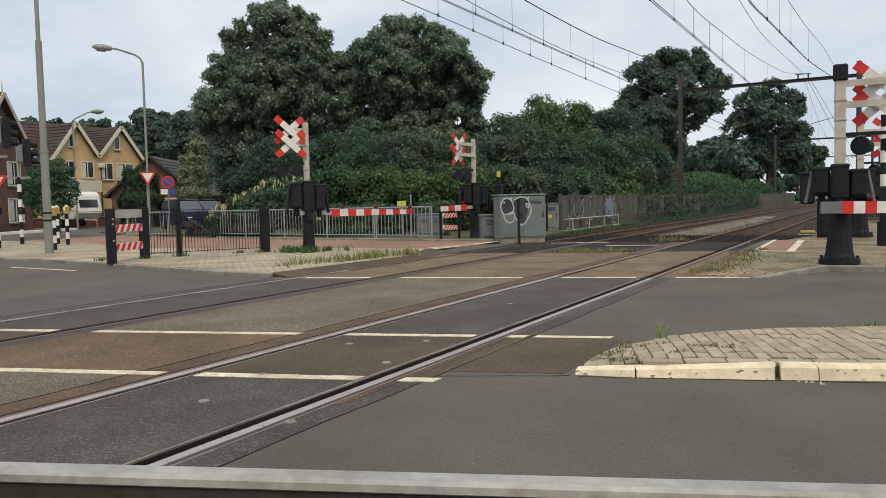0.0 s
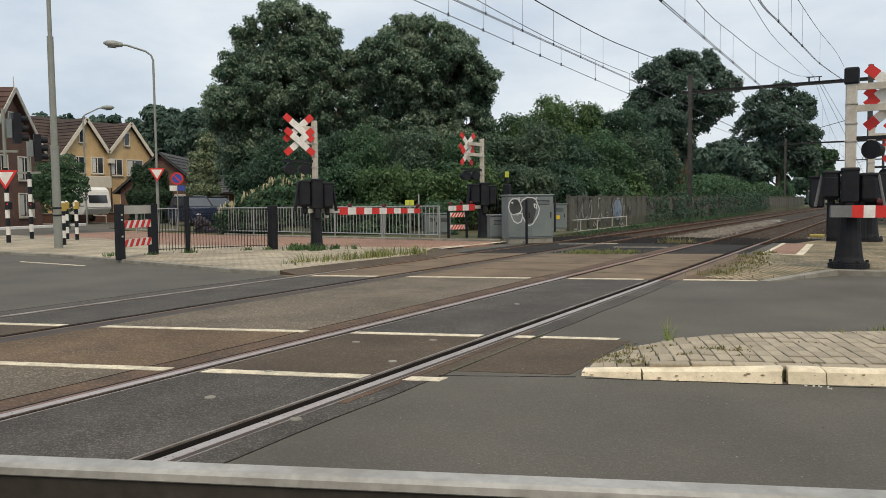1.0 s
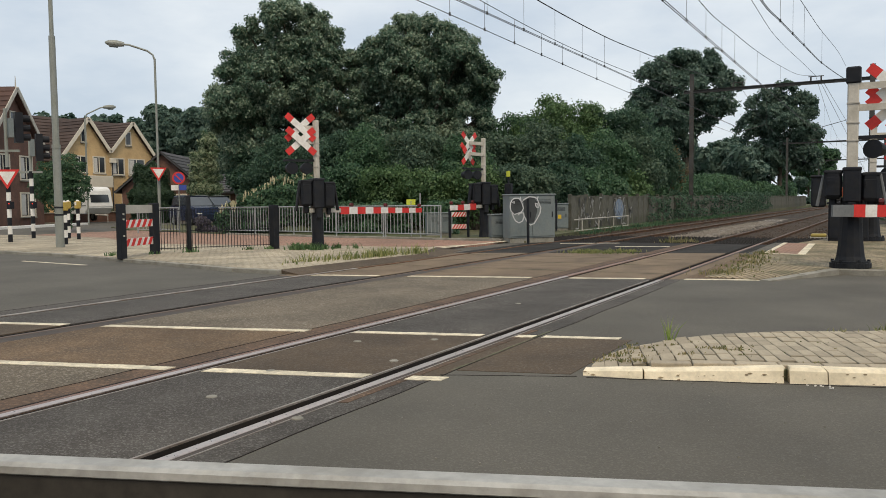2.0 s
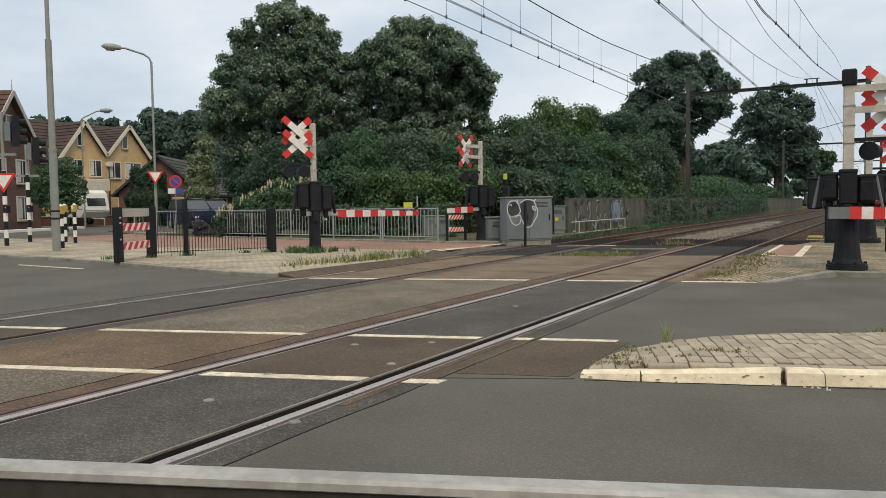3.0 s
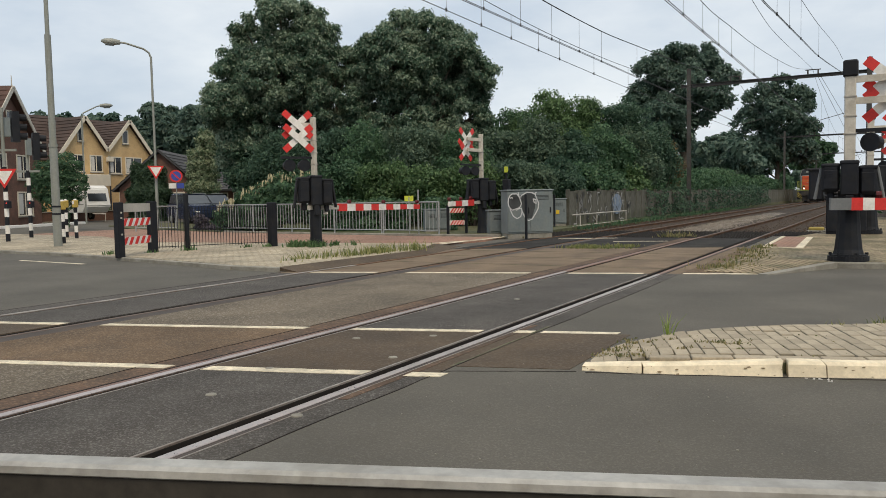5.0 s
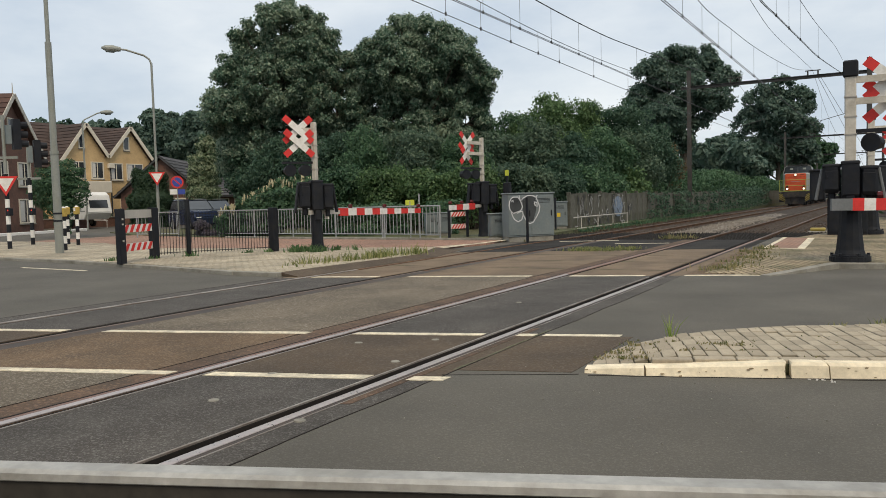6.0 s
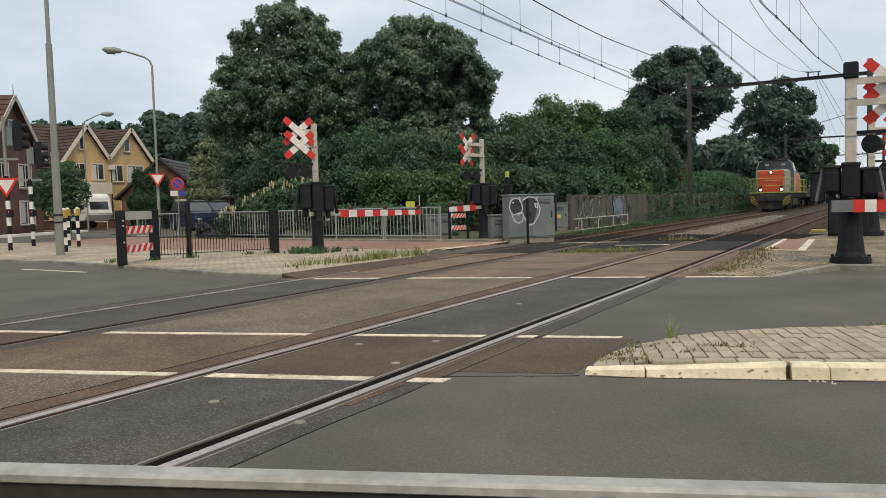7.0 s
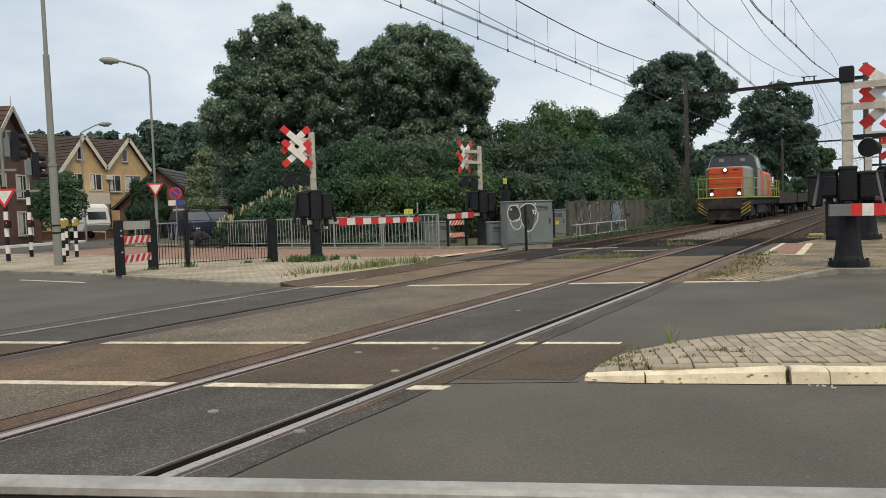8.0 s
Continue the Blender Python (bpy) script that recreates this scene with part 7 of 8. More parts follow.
def locomotive():
    t = thing("locomotive", "orange and grey diesel locomotive with yellow-green handrails, headlamps lit", "locomotive")
    # underframe and walkway deck
    part("underframe", boxed(-1.28, 1.28, 0.55, 14.15, 1.02, 1.42, bevel=0.03), M_UNDER, t)
    part("deck", boxed(-1.5, 1.5, 0.42, 14.28, 1.42, 1.50, bevel=0.01), M_UNDER, t)
    part("deck_edge", boxed(-1.51, 1.51, 0.395, 0.418, 1.44, 1.52), M_LOCO_RAIL, t, "yellow-green deck edge")
    for s in (-1, 1):
        part("deck_edge", boxed(1.502 * s - 0.012, 1.502 * s + 0.012, 0.42, 14.28, 1.43, 1.51), M_LOCO_RAIL, t, "yellow-green deck edge")
    # front hood: chamfered orange nose, grey flanks
    bm = bmesh.new()
    ring = lambda y, w, ch, z1: [(-w, y, 1.5), (w, y, 1.5), (w, y, z1 - ch), (w - ch, y, z1), (-w + ch, y, z1), (-w, y, z1 - ch)]
    a = [bm.verts.new(p) for p in ring(0.98, 0.96, 0.06, 3.22)]
    b = [bm.verts.new(p) for p in ring(1.02, 0.99, 0.08, 3.26)]
    bm.faces.new(a)
    for i in range(6):
        bm.faces.new((a[i], a[(i + 1) % 6], b[(i + 1) % 6], b[i]))
    nose = part("nose", bm, M_ORANGE, t, "orange hood front")
    bm = bmesh.new()
    a = [bm.verts.new(p) for p in ring(1.02, 1.0, 0.09, 3.27)]
    b = [bm.verts.new(p) for p in ring(1.35, 1.22, 0.16, 3.32)]
    c = [bm.verts.new(p) for p in ring(3.5, 1.22, 0.16, 3.34)]
    bm.faces.new(c)
    for q, r_ in ((a, b), (b, c)):
        for i in range(6):
            bm.faces.new((q[i], q[(i + 1) % 6], r_[(i + 1) % 6], r_[i]))
    part("front_hood", bm, M_LOCO_GREY, t, "silver-grey hood")
    for zz in (2.28, 2.9):
        part("hood_seam", boxed(-0.93, 0.93, 0.972, 0.979, zz, zz + 0.015), M_UNDER, nose)
    part("hood_panel", boxed(-0.45, 0.45, 0.968, 0.979, 2.42, 2.46), M_LOCO_GREY, nose, "pale strip")
    # cab with two windscreens and side windows
    bm = bmesh.new()
    def cab_ring(y, k):
        return [(-1.46, y, 1.5), (1.46, y, 1.5), (1.46, y, 3.15), (1.25 - k, y, 3.98), (0.95 - k, y, 4.16), (-0.95 + k, y, 4.16), (-1.25 + k, y, 3.98), (-1.46, y, 3.15)]
    a = [bm.verts.new(p) for p in cab_ring(3.45, 0.02)]
    b = [bm.verts.new(p) for p in cab_ring(5.75, 0.02)]
    bm.faces.new(a)
    bm.faces.new(b)
    for i in range(8):
        bm.faces.new((a[i], a[(i + 1) % 8], b[(i + 1) % 8], b[i]))
    cab = part("cab", bm, M_LOCO_DARK, t, "dark grey cab")
    for s in (-1, 1):
        part("cab_side", boxed(1.46 * s - 0.006, 1.46 * s + 0.008, 3.5, 4.72, 1.52, 3.16), M_LOCO_GREY, cab, "pale grey cab flank")
        bm = bmesh.new()
        tube(bm, [(1.47 * s, 3.44, 3.2), (1.26 * s, 3.44, 4.0), (0.96 * s, 3.44, 4.17)], 0.035, 6)
        part("cab_pillar", bm, M_LOCO_GREY, cab, "pale cab pillar")
    part("cab_roof", boxed(-1.0, 1.0, 3.3, 5.9, 4.16, 4.22, bevel=0.02), M_UNDER, cab)
    for s in (-1, 1):
        bm = bmesh.new()
        q = [(0.03 * s, 3.43, 3.30), (1.40 * s, 3.43, 3.30), (1.20 * s, 3.43, 4.00), (0.03 * s, 3.43, 4.03)]
        v0 = [bm.verts.new(p) for p in q]
        v1 = [bm.verts.new((x, 3.449, z)) for x, y, z in q]
        bm.faces.new(v0)
        for i in range(4):
            bm.faces.new((v0[i], v0[(i + 1) % 4], v1[(i + 1) % 4], v1[i]))
        w = part("windscreen", bm, M_GLASS, cab, "dark windscreen")
        part("sun_blind", boxed(0.62 * s - 0.15, 0.62 * s + 0.15, 3.418, 3.428, 3.72, 3.90), M_LAMP_GREY, w, "pale blind")
        bm = bmesh.new()
        q = [(3.65, 3.22), (5.0, 3.22), (5.0, 3.92), (3.95, 3.92)]
        fx = lambda z: (1.475 - (z - 3.15) * 0.253 if z > 3.15 else 1.475) * s
        v0 = [bm.verts.new((fx(z) + 0.012 * s, y, z)) for y, z in q]
        v1 = [bm.verts.new((fx(z) - 0.01 * s, y, z)) for y, z in q]
        bm.faces.new(v0)
        for i in range(4):
            bm.faces.new((v0[i], v0[(i + 1) % 4], v1[(i + 1) % 4], v1[i]))
        part("side_window", bm, M_GLASS, cab, "dark side window")
        part("cab_door", boxed(1.462 * s - 0.01, 1.462 * s + 0.016, 3.75, 4.5, 1.55, 3.05, bevel=0.004), M_LOCO_GREY, cab)
        part("orange_panel", boxed(1.463 * s - 0.006, 1.463 * s + 0.012, 4.7, 5.72, 1.6, 3.1), M_ORANGE, cab, "orange side panel")
    for x0_, x1_ in ((-0.35, 0.02), (0.30, 0.62)):
        part("number_plate", boxed(x0_ + 0.15, x1_ + 0.15, 0.960, 0.969, 3.10, 3.15), M_BLACK, nose, "dark plate")
    for x in (-0.7, 0.3, 0.75):
        bm = bmesh.new()
        rod(bm, (x, 3.9, 4.2), (x, 3.9, 4.42), 0.035, 0.06, n=8)
        part("horn", bm, M_UNDER, cab)
    # long rear hood
    bm = bmesh.new()
    b = [bm.verts.new(p) for p in ring(5.75, 1.0, 0.2, 3.25)]
    c = [bm.verts.new(p) for p in ring(13.6, 1.0, 0.2, 3.25)]
    bm.faces.new(c)
    bm.faces.new(b)
    for i in range(6):
        bm.faces.new((b[i], b[(i + 1) % 6], c[(i + 1) % 6], c[i]))
    hood = part("rear_hood", bm, M_ORANGE, t, "long orange engine hood")
    for k in range(6):
        for s in (-1, 1):
            part("hood_door", boxed(1.0 * s - 0.012, 1.0 * s + 0.014, 6.0 + 1.25 * k, 7.15 + 1.25 * k, 1.6, 3.0, bevel=0.004), M_LOCO_GREY if k in (0, 3) else M_ORANGE, hood)
    part("exhaust", boxed(-0.3, 0.3, 8.0, 8.6, 3.23, 3.5, bevel=0.03), M_UNDER, hood)
    # lamps: two low white, one high; dark lenses over the low ones
    for x, z in ((-0.78, 1.70), (0.78, 1.70), (0.0, 3.12)):
        bm = bmesh.new()
        rod(bm, (x, 0.90, z), (x, 0.975, z), 0.15, n=16)
        lamp = part("headlamp", bm, M_UNDER, t)
        bm = bmesh.new()
        rod(bm, (x, 0.888, z), (x, 0.899, z), 0.095, n=16)
        part("lamp_glass", bm, M_HEADLAMP, lamp, "lit warm-white lamp glass")
        if z < 2:
            bm = bmesh.new()
            rod(bm, (x, 0.90, z + 0.28), (x, 0.975, z + 0.28), 0.11, n=14)
            part("tail_lamp", bm, M_BLACK, t, "unlit tail lamp")
    # buffer beam, buffers, coupling, ploughs with slanting warning stripes, steps
    part("buffer_beam", boxed(-1.3, 1.3, 0.42, 0.62, 0.78, 1.42, bevel=0.03), M_UNDER, t)
    for s in (-1, 1):
        bm = bmesh.new()
        rod(bm, (0.875 * s, 0.14, 1.05), (0.875 * s, 0.44, 1.05), 0.11, n=14)
        rod(bm, (0.875 * s, 0.0, 1.05), (0.875 * s, 0.06, 1.05), 0.23, n=18)
        rod(bm, (0.875 * s, 0.06, 1.05), (0.875 * s, 0.14, 1.05), 0.08, n=10)
        part("buffer", bm, M_UNDER, t)
        # corner steps with stripes
        x0, x1 = (0.98, 1.5) if s > 0 else (-1.5, -0.98)
        part_step = part("corner_step", boxed(min(0.92 * s, 1.5 * s), max(0.92 * s, 1.5 * s), 0.40, 1.2, 0.36, 1.30, bevel=0.01), M_BLACK, t, "black corner step with yellow stripes")
        for k in range(4):
            z0 = 0.30 + 0.21 * k
            bm = bmesh.new()
            q = [(0.93 * s, max(z0, 0.37)), (1.49 * s, min(z0 + 0.40, 1.29)), (1.49 * s, min(z0 + 0.51, 1.29)), (0.93 * s, min(z0 + 0.11, 1.29))]
            v0 = [bm.verts.new((x, 0.392, z)) for x, z in q]
            v1 = [bm.verts.new((x, 0.399, z)) for x, z in q]
            bm.faces.new(v0)
            for i in range(4):
                bm.faces.new((v0[i], v0[(i + 1) % 4], v1[(i + 1) % 4], v1[i]))
            part("warning_stripe", bm, M_STRIPE, part_step, "yellow stripe")
        for yy in (1.4, 13.3):
            for zz in (0.45, 0.8, 1.12):
                part("footstep", boxed(min(1.2 * s, 1.5 * s), max(1.2 * s, 1.5 * s), yy - 0.25, yy + 0.25, zz, zz + 0.04), M_UNDER, t)
    part("plough", boxed(-0.95, 0.95, 0.5, 0.58, 0.16, 0.80, bevel=0.02), M_UNDER, t)
    bm = bmesh.new()
    rod(bm, (0, 0.2, 1.02), (0, 0.45, 1.02), 0.06)
    tube(bm, [(0, 0.2, 1.02), (0, 0.16, 0.8), (0, 0.2, 0.62), (0, 0.26, 0.8)], 0.035, 6)
    part("coupling", bm, M_UNDER, t)
    for x in (-0.45, -0.3, 0.3, 0.45):
        bm = bmesh.new()
        tube(bm, [(x, 0.42, 0.98), (x, 0.3, 0.85), (x * 0.95, 0.3, 0.5), (x * 0.8, 0.4, 0.36)], 0.024, 6)
        part("brake_hose", bm, M_BLACK, t)
    # handrails
    for y in (0.45, 14.24):
        for z in (2.02, 2.62):
            rail_run(t, [(-1.47, y, z), (-0.2, y, z), (0.2, y, z), (1.47, y, z)], 0.026, M_LOCO_RAIL)
        for x in (-1.47, -1.0, 1.0, 1.47):
            rail_run(t, [(x, y, 1.5), (x, y, 2.62)], 0.026, M_LOCO_RAIL, "handrail_post")
    for s in (-1, 1):
        for ya, yb in ((0.45, 3.3), (5.9, 14.24)):
            for z in (2.02, 2.62):
                rail_run(t, [(1.47 * s, ya, z), (1.47 * s, yb, z)], 0.024, M_LOCO_RAIL)
            n = max(2, round((yb - ya) / 1.3))
            for i in range(1, n + 1):
                yy = ya + (yb - ya) * i / n
                rail_run(t, [(1.47 * s, yy, 1.5), (1.47 * s, yy, 2.62)], 0.024, M_LOCO_RAIL, "handrail_post")
    # bogies, tank
    for yc in (3.4, 11.3):
        bm = bmesh.new()
        for s in (-1, 1):
            box(bm, 0.93 * s - 0.07, 0.93 * s + 0.07, yc - 1.7, yc + 1.7, 0.48, 0.82)
            for dy in (-1.2, 1.2):
                box(bm, 1.0 * s - 0.1, 1.0 * s + 0.1, yc + dy - 0.2, yc + dy + 0.2, 0.34, 0.7)
                rod(bm, (0.98 * s, yc + dy * 0.6, 0.6), (0.98 * s, yc + dy * 0.6, 1.02), 0.1, n=8)
        box(bm, -0.9, 0.9, yc - 0.3, yc + 0.3, 0.5, 1.02)
        part("bogie_frame", bm, M_UNDER, t)
    part("fuel_tank", boxed(-1.2, 1.2, 5.6, 9.1, 0.4, 1.02, bevel=0.08), M_UNDER, t)
    wheels = [wheelset(t, y) for y in (2.2, 4.6, 10.1, 12.5)]
    return t, wheels


def flat_wagon(index):
    t = thing("flat_wagon", "grimy low-sided flat wagon behind the locomotive", "wagon", group="flat wagons")
    part("bed", boxed(-1.4, 1.4, 0.5, 13.5, 0.95, 1.22, bevel=0.02), M_WAGON, t)
    for s in (-1, 1):
        for k in range(6):
            part("side_board", boxed(1.37 * s - 0.03, 1.37 * s + 0.03, 0.6 + 2.15 * k, 2.68 + 2.15 * k, 1.222, 1.78, bevel=0.01), M_WAGON, t)
        bm = bmesh.new()
        for y in (0.0, 13.75):
            rod(bm, (0.875 * s, y, 1.03), (0.875 * s, y + 0.25, 1.03), 0.2, n=14)
        part("buffer", bm, M_UNDER, t)
    for y in (0.52, 13.42):
        part("end_board", boxed(-1.34, 1.34, y, y + 0.06, 1.222, 1.78, bevel=0.01), M_WAGON, t)
    for yc in (2.4, 11.6):
        bm = bmesh.new()
        for s in (-1, 1):
            box(bm, 0.93 * s - 0.06, 0.93 * s + 0.06, yc - 1.3, yc + 1.3, 0.42, 0.7)
        box(bm, -0.9, 0.9, yc - 0.2, yc + 0.2, 0.5, 0.95)
        part("bogie_frame", bm, M_UNDER, t)
    wheels = [wheelset(t, y, 0.46) for y in (1.5, 3.3, 10.7, 12.5)]
    return t, wheels


LOCO, LOCO_WHEELS = locomotive()
WAGONS = [flat_wagon(i) for i in range(3)]


# ---- traffic island pavers, kerb stones, weeds ----
def island_pieces():
    edge = [(-1.95, 5.57), (-1.45, 5.68), (-0.58, 5.99), (0.0, 6.2), (3.2, 7.42), (3.2, 9.75), (0, 7.97), (-0.73, 7.55), (-1.33, 7.13), (-1.72, 6.85), (-1.93, 6.6), (-1.99, 6.28), (-1.99, 5.9)]
    def clipped(poly):
        """The part of a paver's outline that lies within the island."""
        for (ax, ay), (bx, by) in zip(edge, edge[1:] + edge[:1]):
            out, side = [], [(bx - ax) * (y - ay) - (by - ay) * (x - ax) for x, y in poly]
            for k, (p, s) in enumerate(zip(poly, side)):
                q, s2 = poly[(k + 1) % len(poly)], side[(k + 1) % len(poly)]
                if s >= 0:
                    out.append(p)
                if (s >= 0) != (s2 >= 0):
                    f = s / (s - s2)
                    out.append((p[0] + (q[0] - p[0]) * f, p[1] + (q[1] - p[1]) * f))
            poly = out
            if len(poly) < 3:
                return []
        return poly
    def area(poly):
        return 0.5 * abs(sum(p[0] * q[1] - q[0] * p[1] for p, q in zip(poly, poly[1:] + poly[:1])))
    cx, cy = 0.3, 7.6
    def inside(x, y):
        ok = False
        for (ax, ay), (bx, by) in zip(edge, edge[1:] + edge[:1]):
            if (ay > y) != (by > y) and x < (bx - ax) * (y - ay) / (by - ay) + ax:
                ok = not ok
        return ok
    w, d = 0.105, 0.21
    full = mesh_of(boxed(-w / 2 + .0035, w / 2 - .0035, -d / 2 + .0035, d / 2 - .0035, 0.0, 0.06, bevel=0.004), "paver", M_PAVER)
    rest = bmesh.new()
    long_ = mesh_of(boxed(-0.15 + .005, 0.15 - .005, -0.06 + .005, 0.06 - .005, 0.0, 0.06, bevel=0.006), "paver", M_PAVER)
    ang = math.atan2(6.2 - 5.68, 0.0 + 1.45)
    ca, sa = math.cos(ang), math.sin(ang)
    rng = random.Random(3)
    ox, oy = -1.45, 5.68
    def level(x, y):
        f = min(1.0, max(0.0, (x + 2.0) / 0.75))
        return -0.035 + 0.08 * f * f * (3 - 2 * f) + 0.012 * noise.noise((x * 1.5, y * 1.5, 0))
    for i in range(-10, 44):
        for j in range(0, 20):
            u = i * w
            v = 0.15 + (j + 0.5 * (i % 2)) * d + d / 2 - 0.07 * (i % 2)
            x, y = ox + u * ca - v * sa, oy + u * sa + v * ca
            if x > 2.9:
                continue
            whole = [(x + a * ca - b * sa, y + a * sa + b * ca) for a, b in ((-0.049, -0.101), (0.049, -0.101), (0.049, 0.101), (-0.049, 0.101))]
            kept = clipped(whole)
            if not kept or area(kept) < 0.0025:
                continue
            if area(kept) < 0.0192:
                # cut stones along the edge, following its slope
                bm = bmesh.new()
                prism(bm, kept, -0.06, 0.0)
                for v_ in bm.verts:
                    v_.co.z += level(v_.co.x, v_.co.y) + 0.06
                bevelled(bm, 0.003)
                part("paver", bm, M_PAVER, ISLAND)
            elif x > 0.25:
                z = level(x, y) + rng.uniform(-0.003, 0.003)
                prism(rest, [(x + a * ca - b * sa, y + a * sa + b * ca) for a, b in ((-0.049, -0.101), (0.049, -0.101), (0.049, 0.101), (-0.049, 0.101))], z, z + 0.06)
            else:
                o = new("paver", full)
                o.parent = ISLAND
                o.location = (x, y, level(x, y) + rng.uniform(-0.004, 0.004))
                rise = math.atan((level(x + 0.05, y) - level(x - 0.05, y)) / 0.1)
                o.rotation_euler = (rng.uniform(-.014, .014) + rise * sa, rng.uniform(-.014, .014) - rise * ca, ang + rng.uniform(-.015, .015))
    tagged(part("paver_rest", rest, M_PAVER, ISLAND), kind="stuff")
    for i in range(0, 15):
        u, v = i * 0.3 + 0.1, 0.075
        x, y = ox + u * ca - v * sa, oy + u * sa + v * ca
        if inside(x, y):
            o = new("paver", long_)
            o.parent = ISLAND
            o.location = (x, y, level(x, y) + rng.uniform(-.004, .002))
            o.rotation_euler = (0, 0, ang + rng.uniform(-.015, .015))
    # cream-painted kerb stones with a cracked joint
    def stone(a, b, z1, wd, gap0, gap1):
        a, b = Vector((*a, 0)), Vector((*b, 0))
        e = (b - a).normalized()
        nrm = Vector((-e.y, e.x, 0))
        bm = bmesh.new()
        n = 6
        prev = None
        for k in range(n + 1):
            f = k / n
            p = a + e * gap0 + (b - a - e * (gap0 + gap1)) * f
            top = z1[0] + (z1[1] - z1[0]) * f + 0.004 * noise.noise((p.x * 5, p.y * 5, 2))
            jag = 0.06 * noise.noise((p.x * 9, p.y * 9, 7)) if k in (0, n) else 0
            sec = [p + e * jag, p + e * jag + nrm * 0.035 + Vector((0, 0, top * 0.8)), p + nrm * 0.06 + Vector((0, 0, top)), p + nrm * wd + Vector((0, 0, top)), p + nrm * wd]
            cur = [bm.verts.new(q - Vector((0, 0, 0.0 if q.z > 0.01 else 0.05))) for q in sec]
            if prev:
                for i in range(5):
                    bm.faces.new((prev[i], prev[(i + 1) % 5], cur[(i + 1) % 5], cur[i]))
            else:
                bm.faces.new(cur)
            prev = cur
        bm.faces.new(prev)
        return bm
    line = [(-1.94, 5.46), (-1.52, 5.54), (-0.58, 5.86), (-0.35, 5.945), (0.45, 6.24), (1.4, 6.6), (2.6, 7.06)]
    hs = [(0.035, 0.065), (0.065, 0.105), (0.103, 0.10), (0.10, 0.10), (0.10, 0.10), (0.1, 0.1)]
    gaps = [(0, 0.007), (0.007, 0.02), (0.02, 0.002), (0.002, 0.004), (0.004, 0.004), (0.004, 0)]
    chips_bm = bmesh.new()
    crg = random.Random(21)
    for (a, b), h, g in zip(zip(line, line[1:]), hs, gaps):
        va, vb = Vector((*a, 0)), Vector((*b, 0))
        ev = (vb - va).normalized()
        nv = Vector((-ev.y, ev.x, 0))
        for _ in range(int(16 * (vb - va).length)):
            f, up = crg.random(), min(0.93, max(0.1, crg.gauss(0.55, 0.28)))
            top = h[0] + (h[1] - h[0]) * f
            face = nv * 0.035 + Vector((0, 0, top * 0.8))
            out = face.cross(ev).normalized()
            out = out if out.y < 0 else -out
            c = va + (vb - va) * f + face * up + out * 0.0015
            r = crg.choice((0.004, 0.006, 0.008, 0.014))
            fn = face.normalized()
            chips_bm.faces.new([chips_bm.verts.new(c + ev * r * crg.uniform(0.6, 1.6) * math.cos(q) + fn * r * 0.55 * crg.uniform(0.5, 1) * math.sin(q)) for q in (0, 0.9, 1.9, 3.0, 4.1, 5.2)])
    tagged(part("paint_loss", chips_bm, M_CHIP, ISLAND, "chips where the kerb paint has gone"), kind="stuff")
    for (a, b), h, g in zip(zip(line, line[1:]), hs, gaps):
        part("kerb_stone", stone(a, b, h, 0.15, *g), M_KERB_WHITE, ISLAND, "cream-painted kerb stone")


island_pieces()


def tufts(name, spots, blades, h, mat, label, seed, spread=0.08, wide=0.008):
    """Tufts of narrow, bent blades."""
    rng = np.random.default_rng(seed)
    verts, faces = [], []
    for (x, y, z, k) in spots:
        for _ in range(int(blades * k)):
            a, r = rng.uniform(0, 6.28), abs(rng.normal()) * spread
            bx, by = x + r * math.cos(a), y + r * math.sin(a)
            hh = h * k * rng.uniform(0.35, 1.1)
            lx, ly = rng.normal() * 0.35 * hh, rng.normal() * 0.35 * hh
            t_ = rng.uniform(0, 6.28)
            wx, wy = math.cos(t_) * wide * (0.6 + rng.random()), math.sin(t_) * wide * (0.6 + rng.random())
            i = len(verts)
            verts += [(bx - wx, by - wy, z), (bx + wx, by + wy, z), (bx + lx * 0.4 + wx * 0.7, by + ly * 0.4 + wy * 0.7, z + hh * 0.6), (bx + lx * 0.4 - wx * 0.7, by + ly * 0.4 - wy * 0.7, z + hh * 0.6), (bx + lx, by + ly, z + hh)]
            faces += [(i, i + 1, i + 2, i + 3), (i + 3, i + 2, i + 4)]
    me = bpy.data.meshes.new(name)
    me.from_pydata(verts, [], faces)
    me.materials.append(mat)
    return tagged(new(name, me), label, "grass", "", "stuff")


rg = random.Random(8)
M_WEED = leaf_material("small_weeds", (0.15, 0.165, 0.065), (0.33, 0.28, 0.14))
spots = []
for _ in range(40):
    f = rg.random()
    x, y = -1.95 + f * 1.0 + rg.uniform(-.06, .06), rg.uniform(5.75, 6.7)
    if y > 5.72 + (x + 1.9) * 0.35:
        spots.append((x, y, 0.025 + 0.08 * min(1, (x + 2) / 0.75), rg.uniform(0.3, 0.9)))
for _ in range(40):
    x = rg.uniform(-1.2, 1.6)
    spots.append((x, rg.uniform(6.3, 7.5) + 0.4 * x, 0.095, rg.uniform(0.2, 0.55)))
for k in range(14):
    spots.append((-1.93 + 0.1 * k, 5.66 + 0.033 * k, 0.08, rg.uniform(0.2, 0.5)))
tufts("island_weeds", spots, 22, 0.036, M_WEED, "small weeds in the joints of the island", 61, 0.045, 0.006)
tufts("tall_grass", [(-1.66, 6.86, 0.03, 1.0), (-1.64, 6.85, 0.03, 0.8)], 12, 0.27, M_FRESH, "tall tuft of grass at the island edge", 62, 0.012, 0.004)
